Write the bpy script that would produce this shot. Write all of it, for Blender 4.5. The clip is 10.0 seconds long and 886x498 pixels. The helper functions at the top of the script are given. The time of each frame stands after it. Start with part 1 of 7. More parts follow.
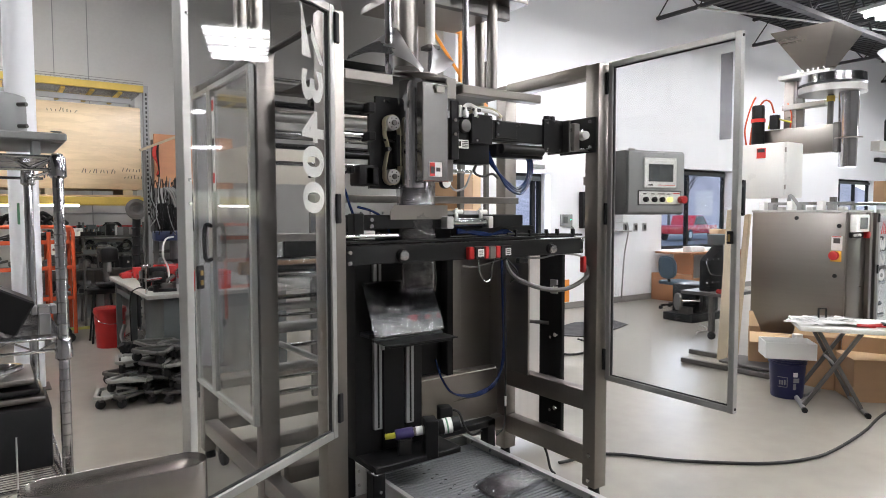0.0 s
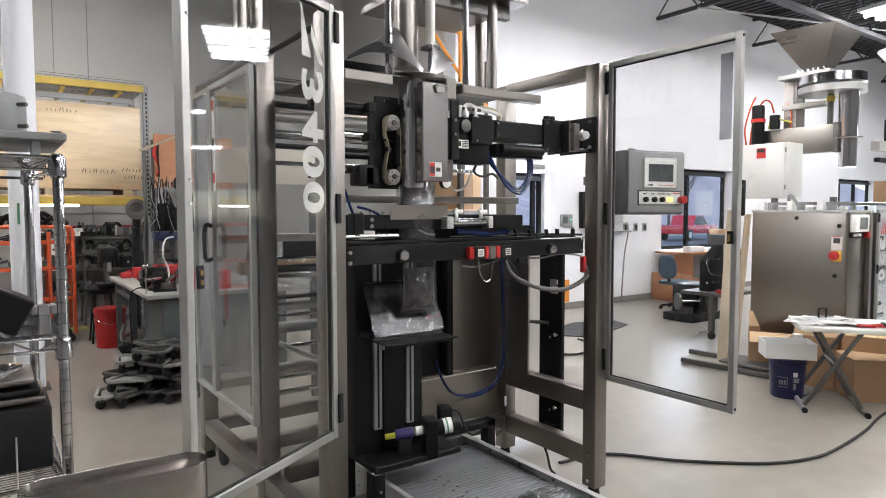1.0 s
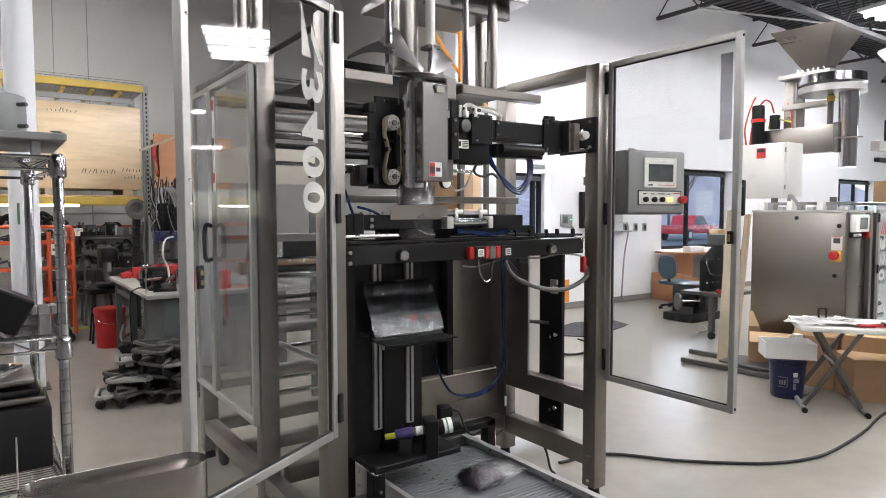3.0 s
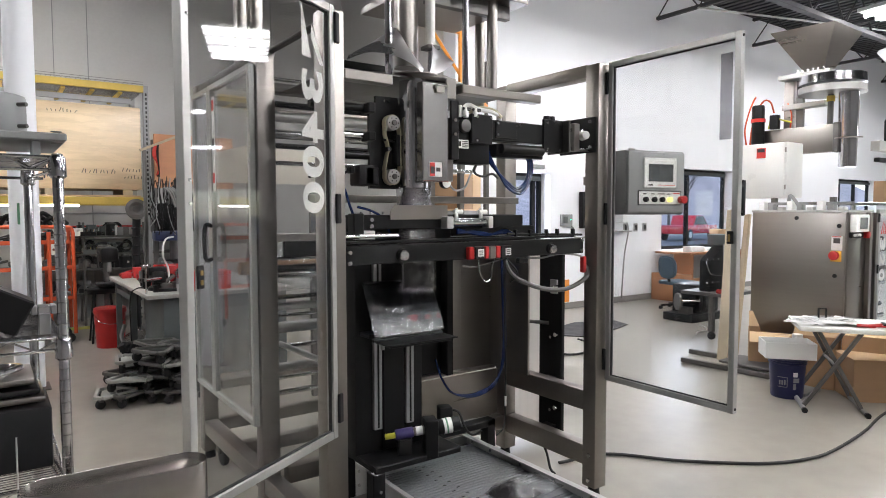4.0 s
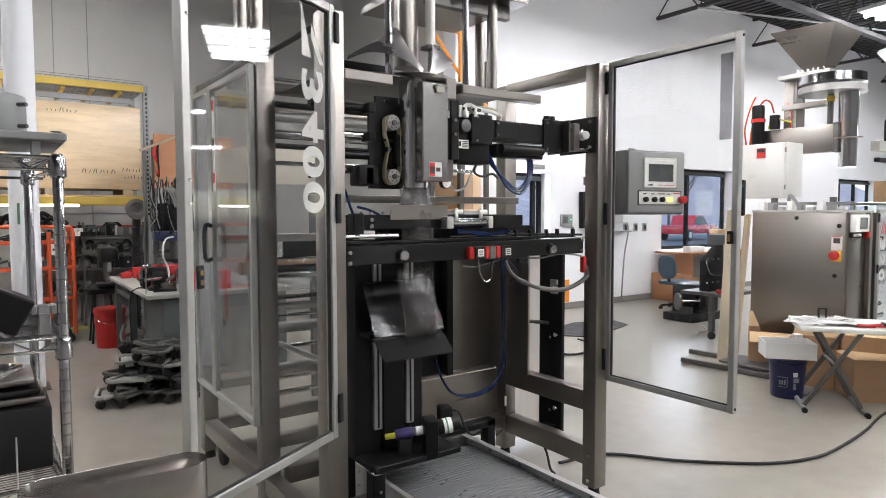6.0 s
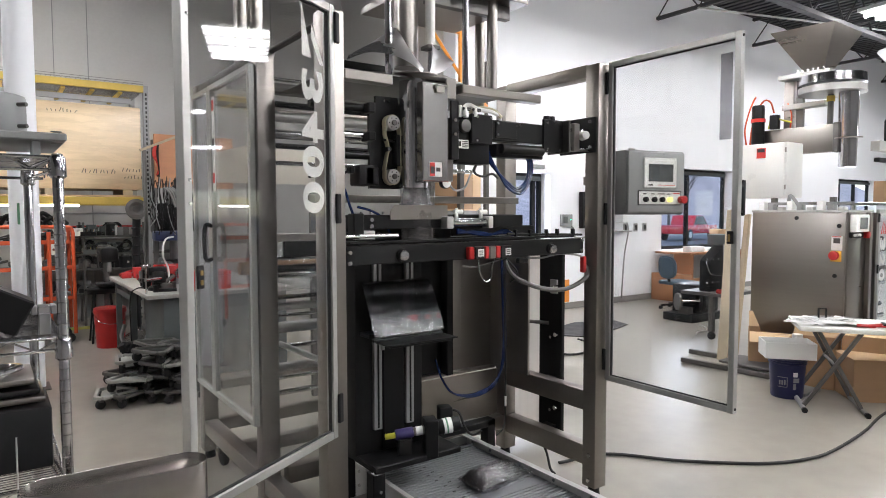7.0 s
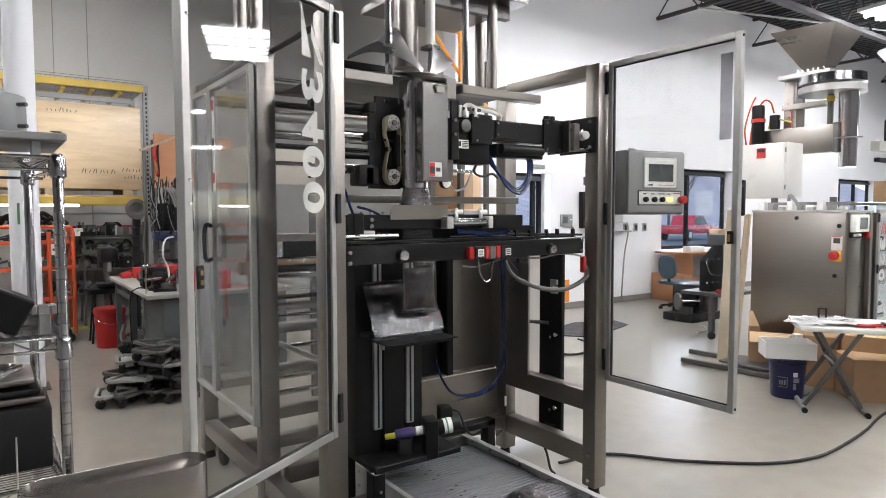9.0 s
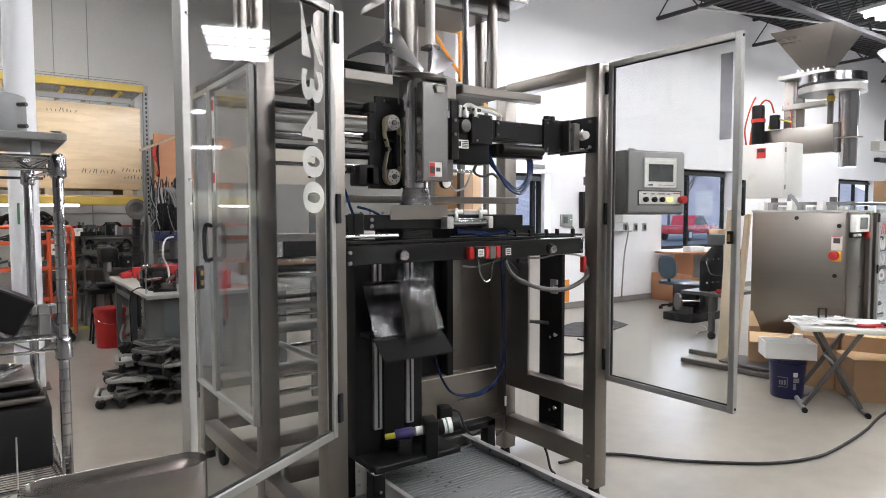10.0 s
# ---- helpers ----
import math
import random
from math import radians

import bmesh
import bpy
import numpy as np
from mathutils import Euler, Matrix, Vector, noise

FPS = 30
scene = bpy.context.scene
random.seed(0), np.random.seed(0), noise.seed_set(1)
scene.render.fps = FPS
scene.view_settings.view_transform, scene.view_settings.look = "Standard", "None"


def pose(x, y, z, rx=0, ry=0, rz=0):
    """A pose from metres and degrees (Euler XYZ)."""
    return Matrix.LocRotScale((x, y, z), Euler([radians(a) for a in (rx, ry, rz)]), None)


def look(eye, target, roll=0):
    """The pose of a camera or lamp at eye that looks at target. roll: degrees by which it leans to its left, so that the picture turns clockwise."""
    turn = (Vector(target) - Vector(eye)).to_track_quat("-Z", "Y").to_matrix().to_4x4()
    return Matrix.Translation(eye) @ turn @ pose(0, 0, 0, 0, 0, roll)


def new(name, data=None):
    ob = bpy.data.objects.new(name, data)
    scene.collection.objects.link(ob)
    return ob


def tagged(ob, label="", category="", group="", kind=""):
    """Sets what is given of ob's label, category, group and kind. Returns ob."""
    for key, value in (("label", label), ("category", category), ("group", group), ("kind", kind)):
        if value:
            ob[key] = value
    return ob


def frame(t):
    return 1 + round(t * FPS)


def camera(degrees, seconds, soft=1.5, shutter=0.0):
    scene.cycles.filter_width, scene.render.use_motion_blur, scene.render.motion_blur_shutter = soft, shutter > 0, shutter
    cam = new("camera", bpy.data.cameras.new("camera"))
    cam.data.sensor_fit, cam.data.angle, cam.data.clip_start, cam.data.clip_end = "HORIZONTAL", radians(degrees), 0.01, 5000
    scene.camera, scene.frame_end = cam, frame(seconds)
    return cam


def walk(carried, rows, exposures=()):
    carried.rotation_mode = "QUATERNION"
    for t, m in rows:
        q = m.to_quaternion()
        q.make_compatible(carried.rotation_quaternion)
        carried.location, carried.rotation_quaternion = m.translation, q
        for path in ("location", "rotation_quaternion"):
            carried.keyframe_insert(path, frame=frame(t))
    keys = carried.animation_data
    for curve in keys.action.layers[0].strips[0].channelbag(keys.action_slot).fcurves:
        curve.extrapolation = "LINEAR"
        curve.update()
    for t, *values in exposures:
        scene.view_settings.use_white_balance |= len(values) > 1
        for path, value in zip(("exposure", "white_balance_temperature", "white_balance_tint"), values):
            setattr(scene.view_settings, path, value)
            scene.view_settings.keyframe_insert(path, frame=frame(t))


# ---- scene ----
# Camera: stands still on a stand in front of the packaging machine.
cam = camera(69.45, 10.0, soft=0.95, shutter=0.5)
EYE = Vector((0.0, 0.0, 1.62))
AHEAD = Vector((0.57867, 0.81366, -0.0557))
walk(cam, [(0.0, look(EYE, EYE + AHEAD, -0.116)), (10.0, look(EYE, EYE + AHEAD, -0.116))],
     exposures=[(0.0, 1.6), (10.0, 1.6)])

# World: pale winter daylight outside the windows.
world = bpy.data.worlds.new("daylight")
scene.world = world
world.use_nodes = True
wn = world.node_tree.nodes
sky = wn.new("ShaderNodeTexSky")
sky.sky_type = "NISHITA"
sky.sun_disc = False
sky.sun_elevation, sky.sun_rotation = radians(56), radians(217)
sky.dust_density, sky.ozone_density = 0.3, 3.0
wn["Background"].inputs["Strength"].default_value = 0.15
world.node_tree.links.new(sky.outputs[0], wn["Background"].inputs["Color"])
sun = new("sun", bpy.data.lights.new("sun", "SUN"))
sun.data.energy, sun.data.angle, sun.data.color = 0.7, radians(12), (1.0, 0.96, 0.9)
sun.matrix_basis = look((0, 0, 30), (12, 16, 0))

# Ceiling light fixtures: places (x, y), tubes along y; their lit tubes give the light.
# Added unseen: (-0.9, 8.7) for the back wall, last three for machine and chute.
FIXTURES = [(12.4, -0.1), (13.9, 4.3), (8.5, 4.6), (7.3, -0.2), (4.4, 4.6), (16.9, 4.6), (-0.9, 8.7), (-3.6, 4.6), (1.0, -2.6), (5.6, -4.6), (4.4, -1.0)]
LAMP_Z = 5.15
# Daylight that enters through the window openings of the two outer walls.
for wx, wy, sx, sz, rz, e in ((11.6, 7.62, 2.2, 1.5, 0, 26), (18.9, 7.62, 2.2, 1.5, 0, 26), (7.0, 7.7, 0.9, 2.0, 0, 10)):
    lamp = new("window_daylight", bpy.data.lights.new("window_daylight", "AREA"))
    lamp.data.shape, lamp.data.size, lamp.data.size_y = "RECTANGLE", sx, sz
    lamp.data.energy, lamp.data.color = e, (0.86, 0.9, 1.0)
    lamp.matrix_basis = pose(wx, wy, 1.65, -90, 0, rz)


# ---- materials ----
def mat(name, color, rough=0.5, metal=0.0, vary=0.12, scale=6.0, fine=60.0, bump=0.1, stretch=(1, 1, 1), emit=0.0,
        coat=0.0, rough_vary=0.12, island=0.0, spec=0.5):
    """A surface with two scales of colour variation, uneven gloss and fine relief."""
    m = bpy.data.materials.new(name)
    m.use_nodes = True
    nt = m.node_tree
    n, l = nt.nodes, nt.links
    b = n["Principled BSDF"]
    b.inputs["Metallic"].default_value = metal
    b.inputs["Coat Weight"].default_value = coat
    b.inputs["Specular IOR Level"].default_value = spec
    tc = n.new("ShaderNodeTexCoord")
    mp = n.new("ShaderNodeMapping")
    mp.inputs["Scale"].default_value = stretch
    l.new(tc.outputs["Object"], mp.inputs["Vector"])
    big = n.new("ShaderNodeTexNoise")
    big.inputs["Scale"].default_value, big.inputs["Detail"].default_value = scale, 4
    small = n.new("ShaderNodeTexNoise")
    small.inputs["Scale"].default_value, small.inputs["Detail"].default_value = fine, 3
    l.new(mp.outputs[0], big.inputs["Vector"])
    l.new(mp.outputs[0], small.inputs["Vector"])
    mix = n.new("ShaderNodeMath")
    mix.operation = "MULTIPLY_ADD"
    l.new(small.outputs["Fac"], mix.inputs[0])
    mix.inputs[1].default_value = 0.5
    l.new(big.outputs["Fac"], mix.inputs[2])
    ramp = n.new("ShaderNodeMapRange")
    ramp.clamp = False
    ramp.inputs["From Min"].default_value, ramp.inputs["From Max"].default_value = 0.3, 1.2
    ramp.inputs["To Min"].default_value, ramp.inputs["To Max"].default_value = 1 - vary, 1 + vary
    l.new(mix.outputs[0], ramp.inputs["Value"])
    last = ramp.outputs[0]
    if island:
        oi = n.new("ShaderNodeObjectInfo")
        mr = n.new("ShaderNodeMapRange")
        mr.inputs["To Min"].default_value, mr.inputs["To Max"].default_value = 1 - island, 1 + island
        l.new(oi.outputs["Random"], mr.inputs["Value"])
        mu = n.new("ShaderNodeMath")
        mu.operation = "MULTIPLY"
        l.new(last, mu.inputs[0])
        l.new(mr.outputs[0], mu.inputs[1])
        last = mu.outputs[0]
    col = n.new("ShaderNodeVectorMath")
    col.operation = "SCALE"
    col.inputs[0].default_value = color
    l.new(last, col.inputs["Scale"])
    l.new(col.outputs[0], b.inputs["Base Color"])
    rr = n.new("ShaderNodeMapRange")
    rr.inputs["From Min"].default_value, rr.inputs["From Max"].default_value = 0.2, 0.8
    rr.inputs["To Min"].default_value = max(0.02, rough - rough_vary)
    rr.inputs["To Max"].default_value = min(1, rough + rough_vary)
    l.new(big.outputs["Fac"], rr.inputs["Value"])
    l.new(rr.outputs[0], b.inputs["Roughness"])
    if bump:
        bp = n.new("ShaderNodeBump")
        bp.inputs["Strength"].default_value, bp.inputs["Distance"].default_value = bump, 0.003
        l.new(small.outputs["Fac"], bp.inputs["Height"])
        l.new(bp.outputs[0], b.inputs["Normal"])
    if emit:
        l.new(col.outputs[0], b.inputs["Emission Color"])
        b.inputs["Emission Strength"].default_value = emit
    return m


def clear(name, tint=(0.97, 0.98, 0.98), ior=1.45, rough=0.0, haze=0.0, wrinkle=0.0):
    """A thin clear sheet: light passes straight through, gloss by Fresnel, a little scratched haze."""
    m = bpy.data.materials.new(name)
    m.use_nodes = True
    nt = m.node_tree
    n, l = nt.nodes, nt.links
    n.remove(n["Principled BSDF"])
    out = n["Material Output"]
    tr, gl, df = (n.new("ShaderNodeBsdf" + k) for k in ("Transparent", "Glossy", "Diffuse"))
    tr.inputs["Color"].default_value = (*tint, 1)
    gl.inputs["Roughness"].default_value = rough
    df.inputs["Color"].default_value = (0.8, 0.8, 0.8, 1)
    lw = n.new("ShaderNodeLayerWeight")
    lw.inputs["Blend"].default_value = 0.5
    pw = n.new("ShaderNodeMath")
    pw.operation = "POWER"
    pw.inputs[1].default_value = 5.0
    l.new(lw.outputs["Facing"], pw.inputs[0])
    f0 = ((ior - 1) / (ior + 1)) ** 2
    fr = n.new("ShaderNodeMapRange")
    fr.inputs["To Min"].default_value, fr.inputs["To Max"].default_value = f0, 1.0
    l.new(pw.outputs[0], fr.inputs["Value"])
    mx, mh = n.new("ShaderNodeMixShader"), n.new("ShaderNodeMixShader")
    no = n.new("ShaderNodeTexNoise")
    no.inputs["Scale"].default_value, no.inputs["Detail"].default_value = (9, 5) if not wrinkle else (14, 4)
    hz = n.new("ShaderNodeMath")
    hz.operation = "MULTIPLY"
    hz.inputs[1].default_value = haze
    l.new(no.outputs["Fac"], hz.inputs[0])
    l.new(hz.outputs[0], mh.inputs[0])
    l.new(tr.outputs[0], mh.inputs[1])
    l.new(df.outputs[0], mh.inputs[2])
    l.new(fr.outputs[0], mx.inputs[0])
    l.new(mh.outputs[0], mx.inputs[1])
    l.new(gl.outputs[0], mx.inputs[2])
    if wrinkle:
        bp = n.new("ShaderNodeBump")
        bp.inputs["Strength"].default_value, bp.inputs["Distance"].default_value = wrinkle, 0.02
        l.new(no.outputs["Fac"], bp.inputs["Height"])
        l.new(bp.outputs[0], gl.inputs["Normal"])
        l.new(bp.outputs[0], lw.inputs["Normal"])
    l.new(mx.outputs[0], out.inputs["Surface"])
    return m


STEEL = mat("brushed_steel", (0.34, 0.32, 0.30), 0.30, 1.0, 0.05, 1.5, 30, 0.012, (1, 1, 10), rough_vary=0.04)
STEEL_H = mat("brushed_steel_across", (0.34, 0.318, 0.295), 0.34, 1.0, 0.05, 1.5, 30, 0.015, (1, 1, 22), rough_vary=0.05)
STEEL_TUBE = mat("frame_steel", (0.28, 0.258, 0.24), 0.38, 1.0, 0.10, 2, 60, 0.02, (1, 1, 1), rough_vary=0.06)
MIRROR = mat("polished_steel", (0.70, 0.69, 0.68), 0.2, 1.0, 0.04, 2, 12, 0.004, (1, 1, 4), rough_vary=0.04)
CHROME = mat("chrome", (0.58, 0.58, 0.60), 0.12, 1.0, 0.05, 5, 50, 0.02)
ALU = mat("anodised_aluminium", (0.50, 0.50, 0.485), 0.42, 0.7, 0.06, 4, 80, 0.03)
GREYMETAL = mat("grey_metal", (0.30, 0.30, 0.30), 0.45, 0.5, 0.12, 5, 60, 0.05)
BLACK = mat("black_anodised", (0.008, 0.008, 0.0085), 0.45, 0.0, 0.25, 5, 60, 0.05, spec=0.25)
BLACKMATT = mat("black_plastic", (0.010, 0.010, 0.011), 0.55, 0.0, 0.2, 5, 60, 0.08, spec=0.3)
RUBBER = mat("dark_rubber", (0.02, 0.02, 0.02), 0.7, 0.0, 0.25, 8, 90, 0.1)
WALLP = mat("white_wall_paint", (0.82, 0.835, 0.87), 0.6, 0.0, 0.03, 0.7, 40, 0.05)
WALLG = mat("painted_concrete", (0.47, 0.465, 0.455), 0.7, 0.0, 0.09, 0.8, 30, 0.12)
CEIL = mat("painted_deck", (0.05, 0.05, 0.055), 0.6, 0.2, 0.2, 1.5, 30, 0.1)
JOIST = mat("joist_steel", (0.05, 0.05, 0.055), 0.55, 0.3, 0.2, 3, 40, 0.1)
BASEB = mat("vinyl_base", (0.24, 0.23, 0.22), 0.5, 0.0, 0.1, 4, 60, 0.05)
WHITEP = mat("white_enamel", (0.75, 0.75, 0.73), 0.35, 0.0, 0.05, 4, 60, 0.03)
GREYP = mat("grey_enamel", (0.22, 0.225, 0.23), 0.4, 0.0, 0.07, 4, 60, 0.05)
DKGREYP = mat("dark_grey_enamel", (0.085, 0.095, 0.095), 0.5, 0.0, 0.15, 3, 60, 0.08)
REDP = mat("red_plastic", (0.48, 0.02, 0.02), 0.4, 0.0, 0.12, 6, 60, 0.05)
ORANGEP = mat("orange_enamel", (0.75, 0.28, 0.04), 0.45, 0.0, 0.15, 5, 60, 0.06)
REDORANGE = mat("orange_red_enamel", (0.62, 0.09, 0.025), 0.45, 0.0, 0.15, 5, 60, 0.06)
YELLOWP = mat("yellow_enamel", (0.62, 0.44, 0.09), 0.5, 0.0, 0.2, 4, 50, 0.08)
YELLOWC = mat("yellow_cap", (0.50, 0.50, 0.05), 0.45)
BLUEP = mat("blue_plastic", (0.014, 0.016, 0.075), 0.42, 0.0, 0.15, 6, 60, 0.05)
VIOLET = mat("violet_housing", (0.04, 0.03, 0.13), 0.4)
BLUEHOSE = mat("blue_air_hose", (0.006, 0.018, 0.085), 0.2, 0.0, 0.15, 8, 60, 0.02)
CARD = mat("cardboard", (0.35, 0.215, 0.12), 0.8, 0.0, 0.12, 5, 70, 0.12, (1, 1, 3))
CARDL = mat("pale_cardboard", (0.60, 0.42, 0.25), 0.8, 0.0, 0.08, 5, 70, 0.1)
WRAPPED = mat("wrapped_plywood", (0.82, 0.64, 0.42), 0.28, 0.0, 0.14, 2.0, 14, 0.35, (1, 1, 7))
PLY = mat("copper_plywood", (0.52, 0.25, 0.13), 0.6, 0.0, 0.15, 4, 40, 0.1, (1, 1, 6))
PINE = mat("pine_board", (0.52, 0.43, 0.30), 0.65, 0.0, 0.16, 5, 50, 0.1, (6, 6, 0.7))
DESKW = mat("desk_laminate", (0.36, 0.16, 0.075), 0.5, 0.0, 0.15, 4, 50, 0.05, (1, 1, 6))
PAPER = mat("white_paper", (0.8, 0.8, 0.79), 0.7, 0.0, 0.05, 8, 60, 0.1)
TABLEW = mat("table_plastic", (0.70, 0.70, 0.67), 0.5, 0.0, 0.05, 4, 60, 0.06)
BELT = mat("modular_belt", (0.17, 0.175, 0.19), 0.5, 0.0, 0.15, 9, 80, 0.1)
TRAY = mat("galvanised_side", (0.50, 0.50, 0.49), 0.45, 0.35, 0.12, 6, 50, 0.06)
TBELT = mat("cream_timing_belt", (0.50, 0.46, 0.33), 0.6, 0.0, 0.1, 8, 60, 0.05)
FABRIC = mat("blue_grey_fabric", (0.055, 0.085, 0.115), 0.85, 0.0, 0.2, 8, 120, 0.2)
SCREEN = mat("lcd_screen", (0.09, 0.095, 0.10), 0.18, 0.0, 0.5, 14, 40, 0.0)
LAMPM = mat("lit_tube", (0.985, 0.975, 0.995), 0.4, 0.0, 0.01, 5, 20, 0.0, emit=16.2)
YLAMP = mat("lit_yellow_button", (1.0, 0.86, 0.25), 0.3, 0.0, 0.02, 5, 20, 0.0, emit=0.4)
GLED = mat("green_indicator", (0.1, 0.9, 0.55), 0.3, 0.0, 0.02, 5, 20, 0.0, emit=0.6)
STEELDK = mat("dull_steel", (0.15, 0.145, 0.14), 0.5, 0.8, 0.2, 4, 50, 0.08)
GREEN = mat("green_enamel", (0.10, 0.23, 0.14), 0.5)
TRUCK = mat("red_car_paint", (0.5, 0.025, 0.03), 0.25, 0.0, 0.05, 3, 40, 0.0, coat=0.5)
CARBLUE = mat("silver_blue_car_paint", (0.25, 0.32, 0.45), 0.25, 0.3, 0.05, 3, 40, 0.0, coat=0.5)
ASPHALT = mat("asphalt", (0.09, 0.09, 0.095), 0.8, 0.0, 0.2, 1.5, 40, 0.2)
LAWN = mat("winter_grass", (0.22, 0.22, 0.18), 0.9, 0.0, 0.3, 2, 30, 0.3)
BARK = mat("bark", (0.10, 0.08, 0.07), 0.9, 0.0, 0.3, 5, 40, 0.3, (1, 1, 0.3))
GLASS = clear("polycarbonate", (0.93, 0.932, 0.93), 1.42, 0.0, 0.003)
PANE = clear("window_glass", (0.93, 0.95, 0.97), 1.45)
FILM = clear("clear_film", (0.80, 0.80, 0.81), 2.0, 0.05, 0.02, 0.35)
MARK = mat("white_vinyl", (0.74, 0.74, 0.72), 0.5)
LABELW = mat("label_white", (0.84, 0.84, 0.82), 0.5)
LABELR = mat("label_red", (0.65, 0.04, 0.03), 0.5)
# End wall tone, darkened to weaken its reflection in the left guard door.
DIM_END_WALL = mat("dark_grey_paint", (0.36, 0.355, 0.35), 0.7, 0.0, 0.12, 0.8, 30, 0.1)
WORN = mat("worn_bench_top", (0.33, 0.32, 0.30), 0.55, 0.0, 0.2, 5, 50, 0.1)
PANSTEEL = mat("pan_steel", (0.46, 0.43, 0.41), 0.2, 1.0, 0.06, 2, 30, 0.02, (14, 14, 1), rough_vary=0.06)
BRASS = mat("worn_brass", (0.32, 0.22, 0.08), 0.4, 0.8, 0.15, 6, 60, 0.05)
COLLAR = mat("satin_collar_steel", (0.74, 0.74, 0.75), 0.30, 1.0, 0.05, 2, 12, 0.004)
CHUTE = mat("mirror_chute_steel", (0.52, 0.52, 0.53), 0.13, 1.0, 0.05, 3, 9, 0.0, (1, 1, 3), rough_vary=0.05)
SATIN = mat("satin_sheet_steel", (0.62, 0.59, 0.57), 0.45, 0.15, 0.07, 3, 30, 0.02, (14, 14, 0.5))
CREAM = mat("cream_sheet", (0.74, 0.69, 0.60), 0.5, 0.0, 0.07, 2, 30, 0.05)
# For walls out of view: darkened so the steel reflects a dimmer room.
DIM_WALL = mat("dark_painted_wall", (0.24, 0.235, 0.23), 0.7, 0.0, 0.2, 0.6, 20, 0.1)
WOODS = mat("winter_woods", (0.34, 0.29, 0.28), 0.95, 0.0, 0.45, 0.5, 4, 0.3, (1, 1, 0.35))
INK = mat("ink", (0.06, 0.05, 0.05), 0.7)


def floor_material():
    """Polished concrete slab: warm grey, clouded, with faint stains and a sheen."""
    m = mat("polished_concrete", (0.278, 0.257, 0.222), 0.315, 0.0, 0.24, 0.9, 6, 0.0, rough_vary=0.015, spec=0.42)
    return m


FLOORM = floor_material()

# ---- building helpers ----
WORLD = {}


def thing(name, label, category, at=(0, 0, 0), turn=0, group="", kind=""):
    """An empty at a thing's base that carries its parts."""
    ob = new(name)
    ob.empty_display_size = 0.05
    ob.matrix_basis = pose(*at, 0, 0, turn)
    WORLD[ob] = ob.matrix_basis.copy()
    return tagged(ob, label, category, group, kind)


def finish(name, bm, material, smooth=True):
    me = bpy.data.meshes.new(name)
    bmesh.ops.recalc_face_normals(bm, faces=bm.faces)
    bm.to_mesh(me)
    bm.free()
    me.materials.append(material)
    if smooth:
        me.set_sharp_from_angle(angle=radians(35))
    return me


def part(name, bm, material, parent, label="", local=False):
    """Links a bmesh, drawn in the room's space (local: in the thing's own), as one mesh under a thing or part."""
    if not local:
        bm.transform(WORLD[parent].inverted())
    ob = new(name, finish(name, bm, material))
    ob.parent = parent
    WORLD[ob] = WORLD[parent]
    return tagged(ob, label)


def solid(name, bm, material, label, category, group="", kind=""):
    """A thing of one mesh, drawn in the room's space, with its origin at its base."""
    lo = [min(v.co[i] for v in bm.verts) for i in range(3)]
    hi = [max(v.co[i] for v in bm.verts) for i in range(3)]
    base = Vector(((lo[0] + hi[0]) / 2, (lo[1] + hi[1]) / 2, lo[2]))
    bm.transform(Matrix.Translation(-base))
    ob = new(name, finish(name, bm, material))
    ob.location = base
    WORLD[ob] = Matrix.Translation(base)
    return tagged(ob, label, category, group, kind)


def box(x0, x1, y0, y1, z0, z1, bevel=0.003, bm=None, m=None):
    """A box with rounded edges, added to bm."""
    b = bmesh.new()
    bmesh.ops.create_cube(b, size=1)
    b.transform(Matrix.Translation(((x0 + x1) / 2, (y0 + y1) / 2, (z0 + z1) / 2)) @ Matrix.Diagonal((abs(x1 - x0), abs(y1 - y0), abs(z1 - z0), 1)))
    bevel = min(bevel, 0.45 * min(abs(x1 - x0), abs(y1 - y0), abs(z1 - z0)))
    if bevel > 0:
        bmesh.ops.bevel(b, geom=b.edges, offset=bevel, segments=2 if bevel > 0.004 else 1, profile=0.5, affect="EDGES")
    if m is not None:
        b.transform(m)
    return merge(bm, b)


def merge(bm, b):
    if bm is None:
        return b
    tmp = bpy.data.meshes.new("tmp")
    b.to_mesh(tmp)
    b.free()
    bm.from_mesh(tmp)
    bpy.data.meshes.remove(tmp)
    return bm


def rod(p, q, r, r2=None, seg=20, bm=None, bevel=0.0):
    """A round bar from p to q, with capped and if wished rounded ends."""
    p, q = Vector(p), Vector(q)
    b = bmesh.new()
    bmesh.ops.create_cone(b, cap_ends=True, segments=seg, radius1=r, radius2=r if r2 is None else r2, depth=(q - p).length)
    if bevel:
        bmesh.ops.bevel(b, geom=[e for e in b.edges if len(e.link_faces) == 2 and max(len(f.verts) for f in e.link_faces) > 4],
                        offset=bevel, segments=2, profile=0.5, affect="EDGES")
    b.transform(Matrix.Translation((p + q) / 2) @ (q - p).to_track_quat("Z", "Y").to_matrix().to_4x4())
    return merge(bm, b)


def bar(p, q, w, h, bm=None, bevel=0.003, up=(0, 0, 1)):
    """A square bar from p to q, w across and h along up."""
    p, q = Vector(p), Vector(q)
    d = (q - p).normalized()
    s = d.cross(Vector(up)).normalized()
    t = s.cross(d)
    rot = Matrix((s, d, t)).transposed().to_4x4()
    n = (q - p).length
    return box(-w / 2, w / 2, -n / 2, n / 2, -h / 2, h / 2, bevel, bm, Matrix.Translation((p + q) / 2) @ rot)


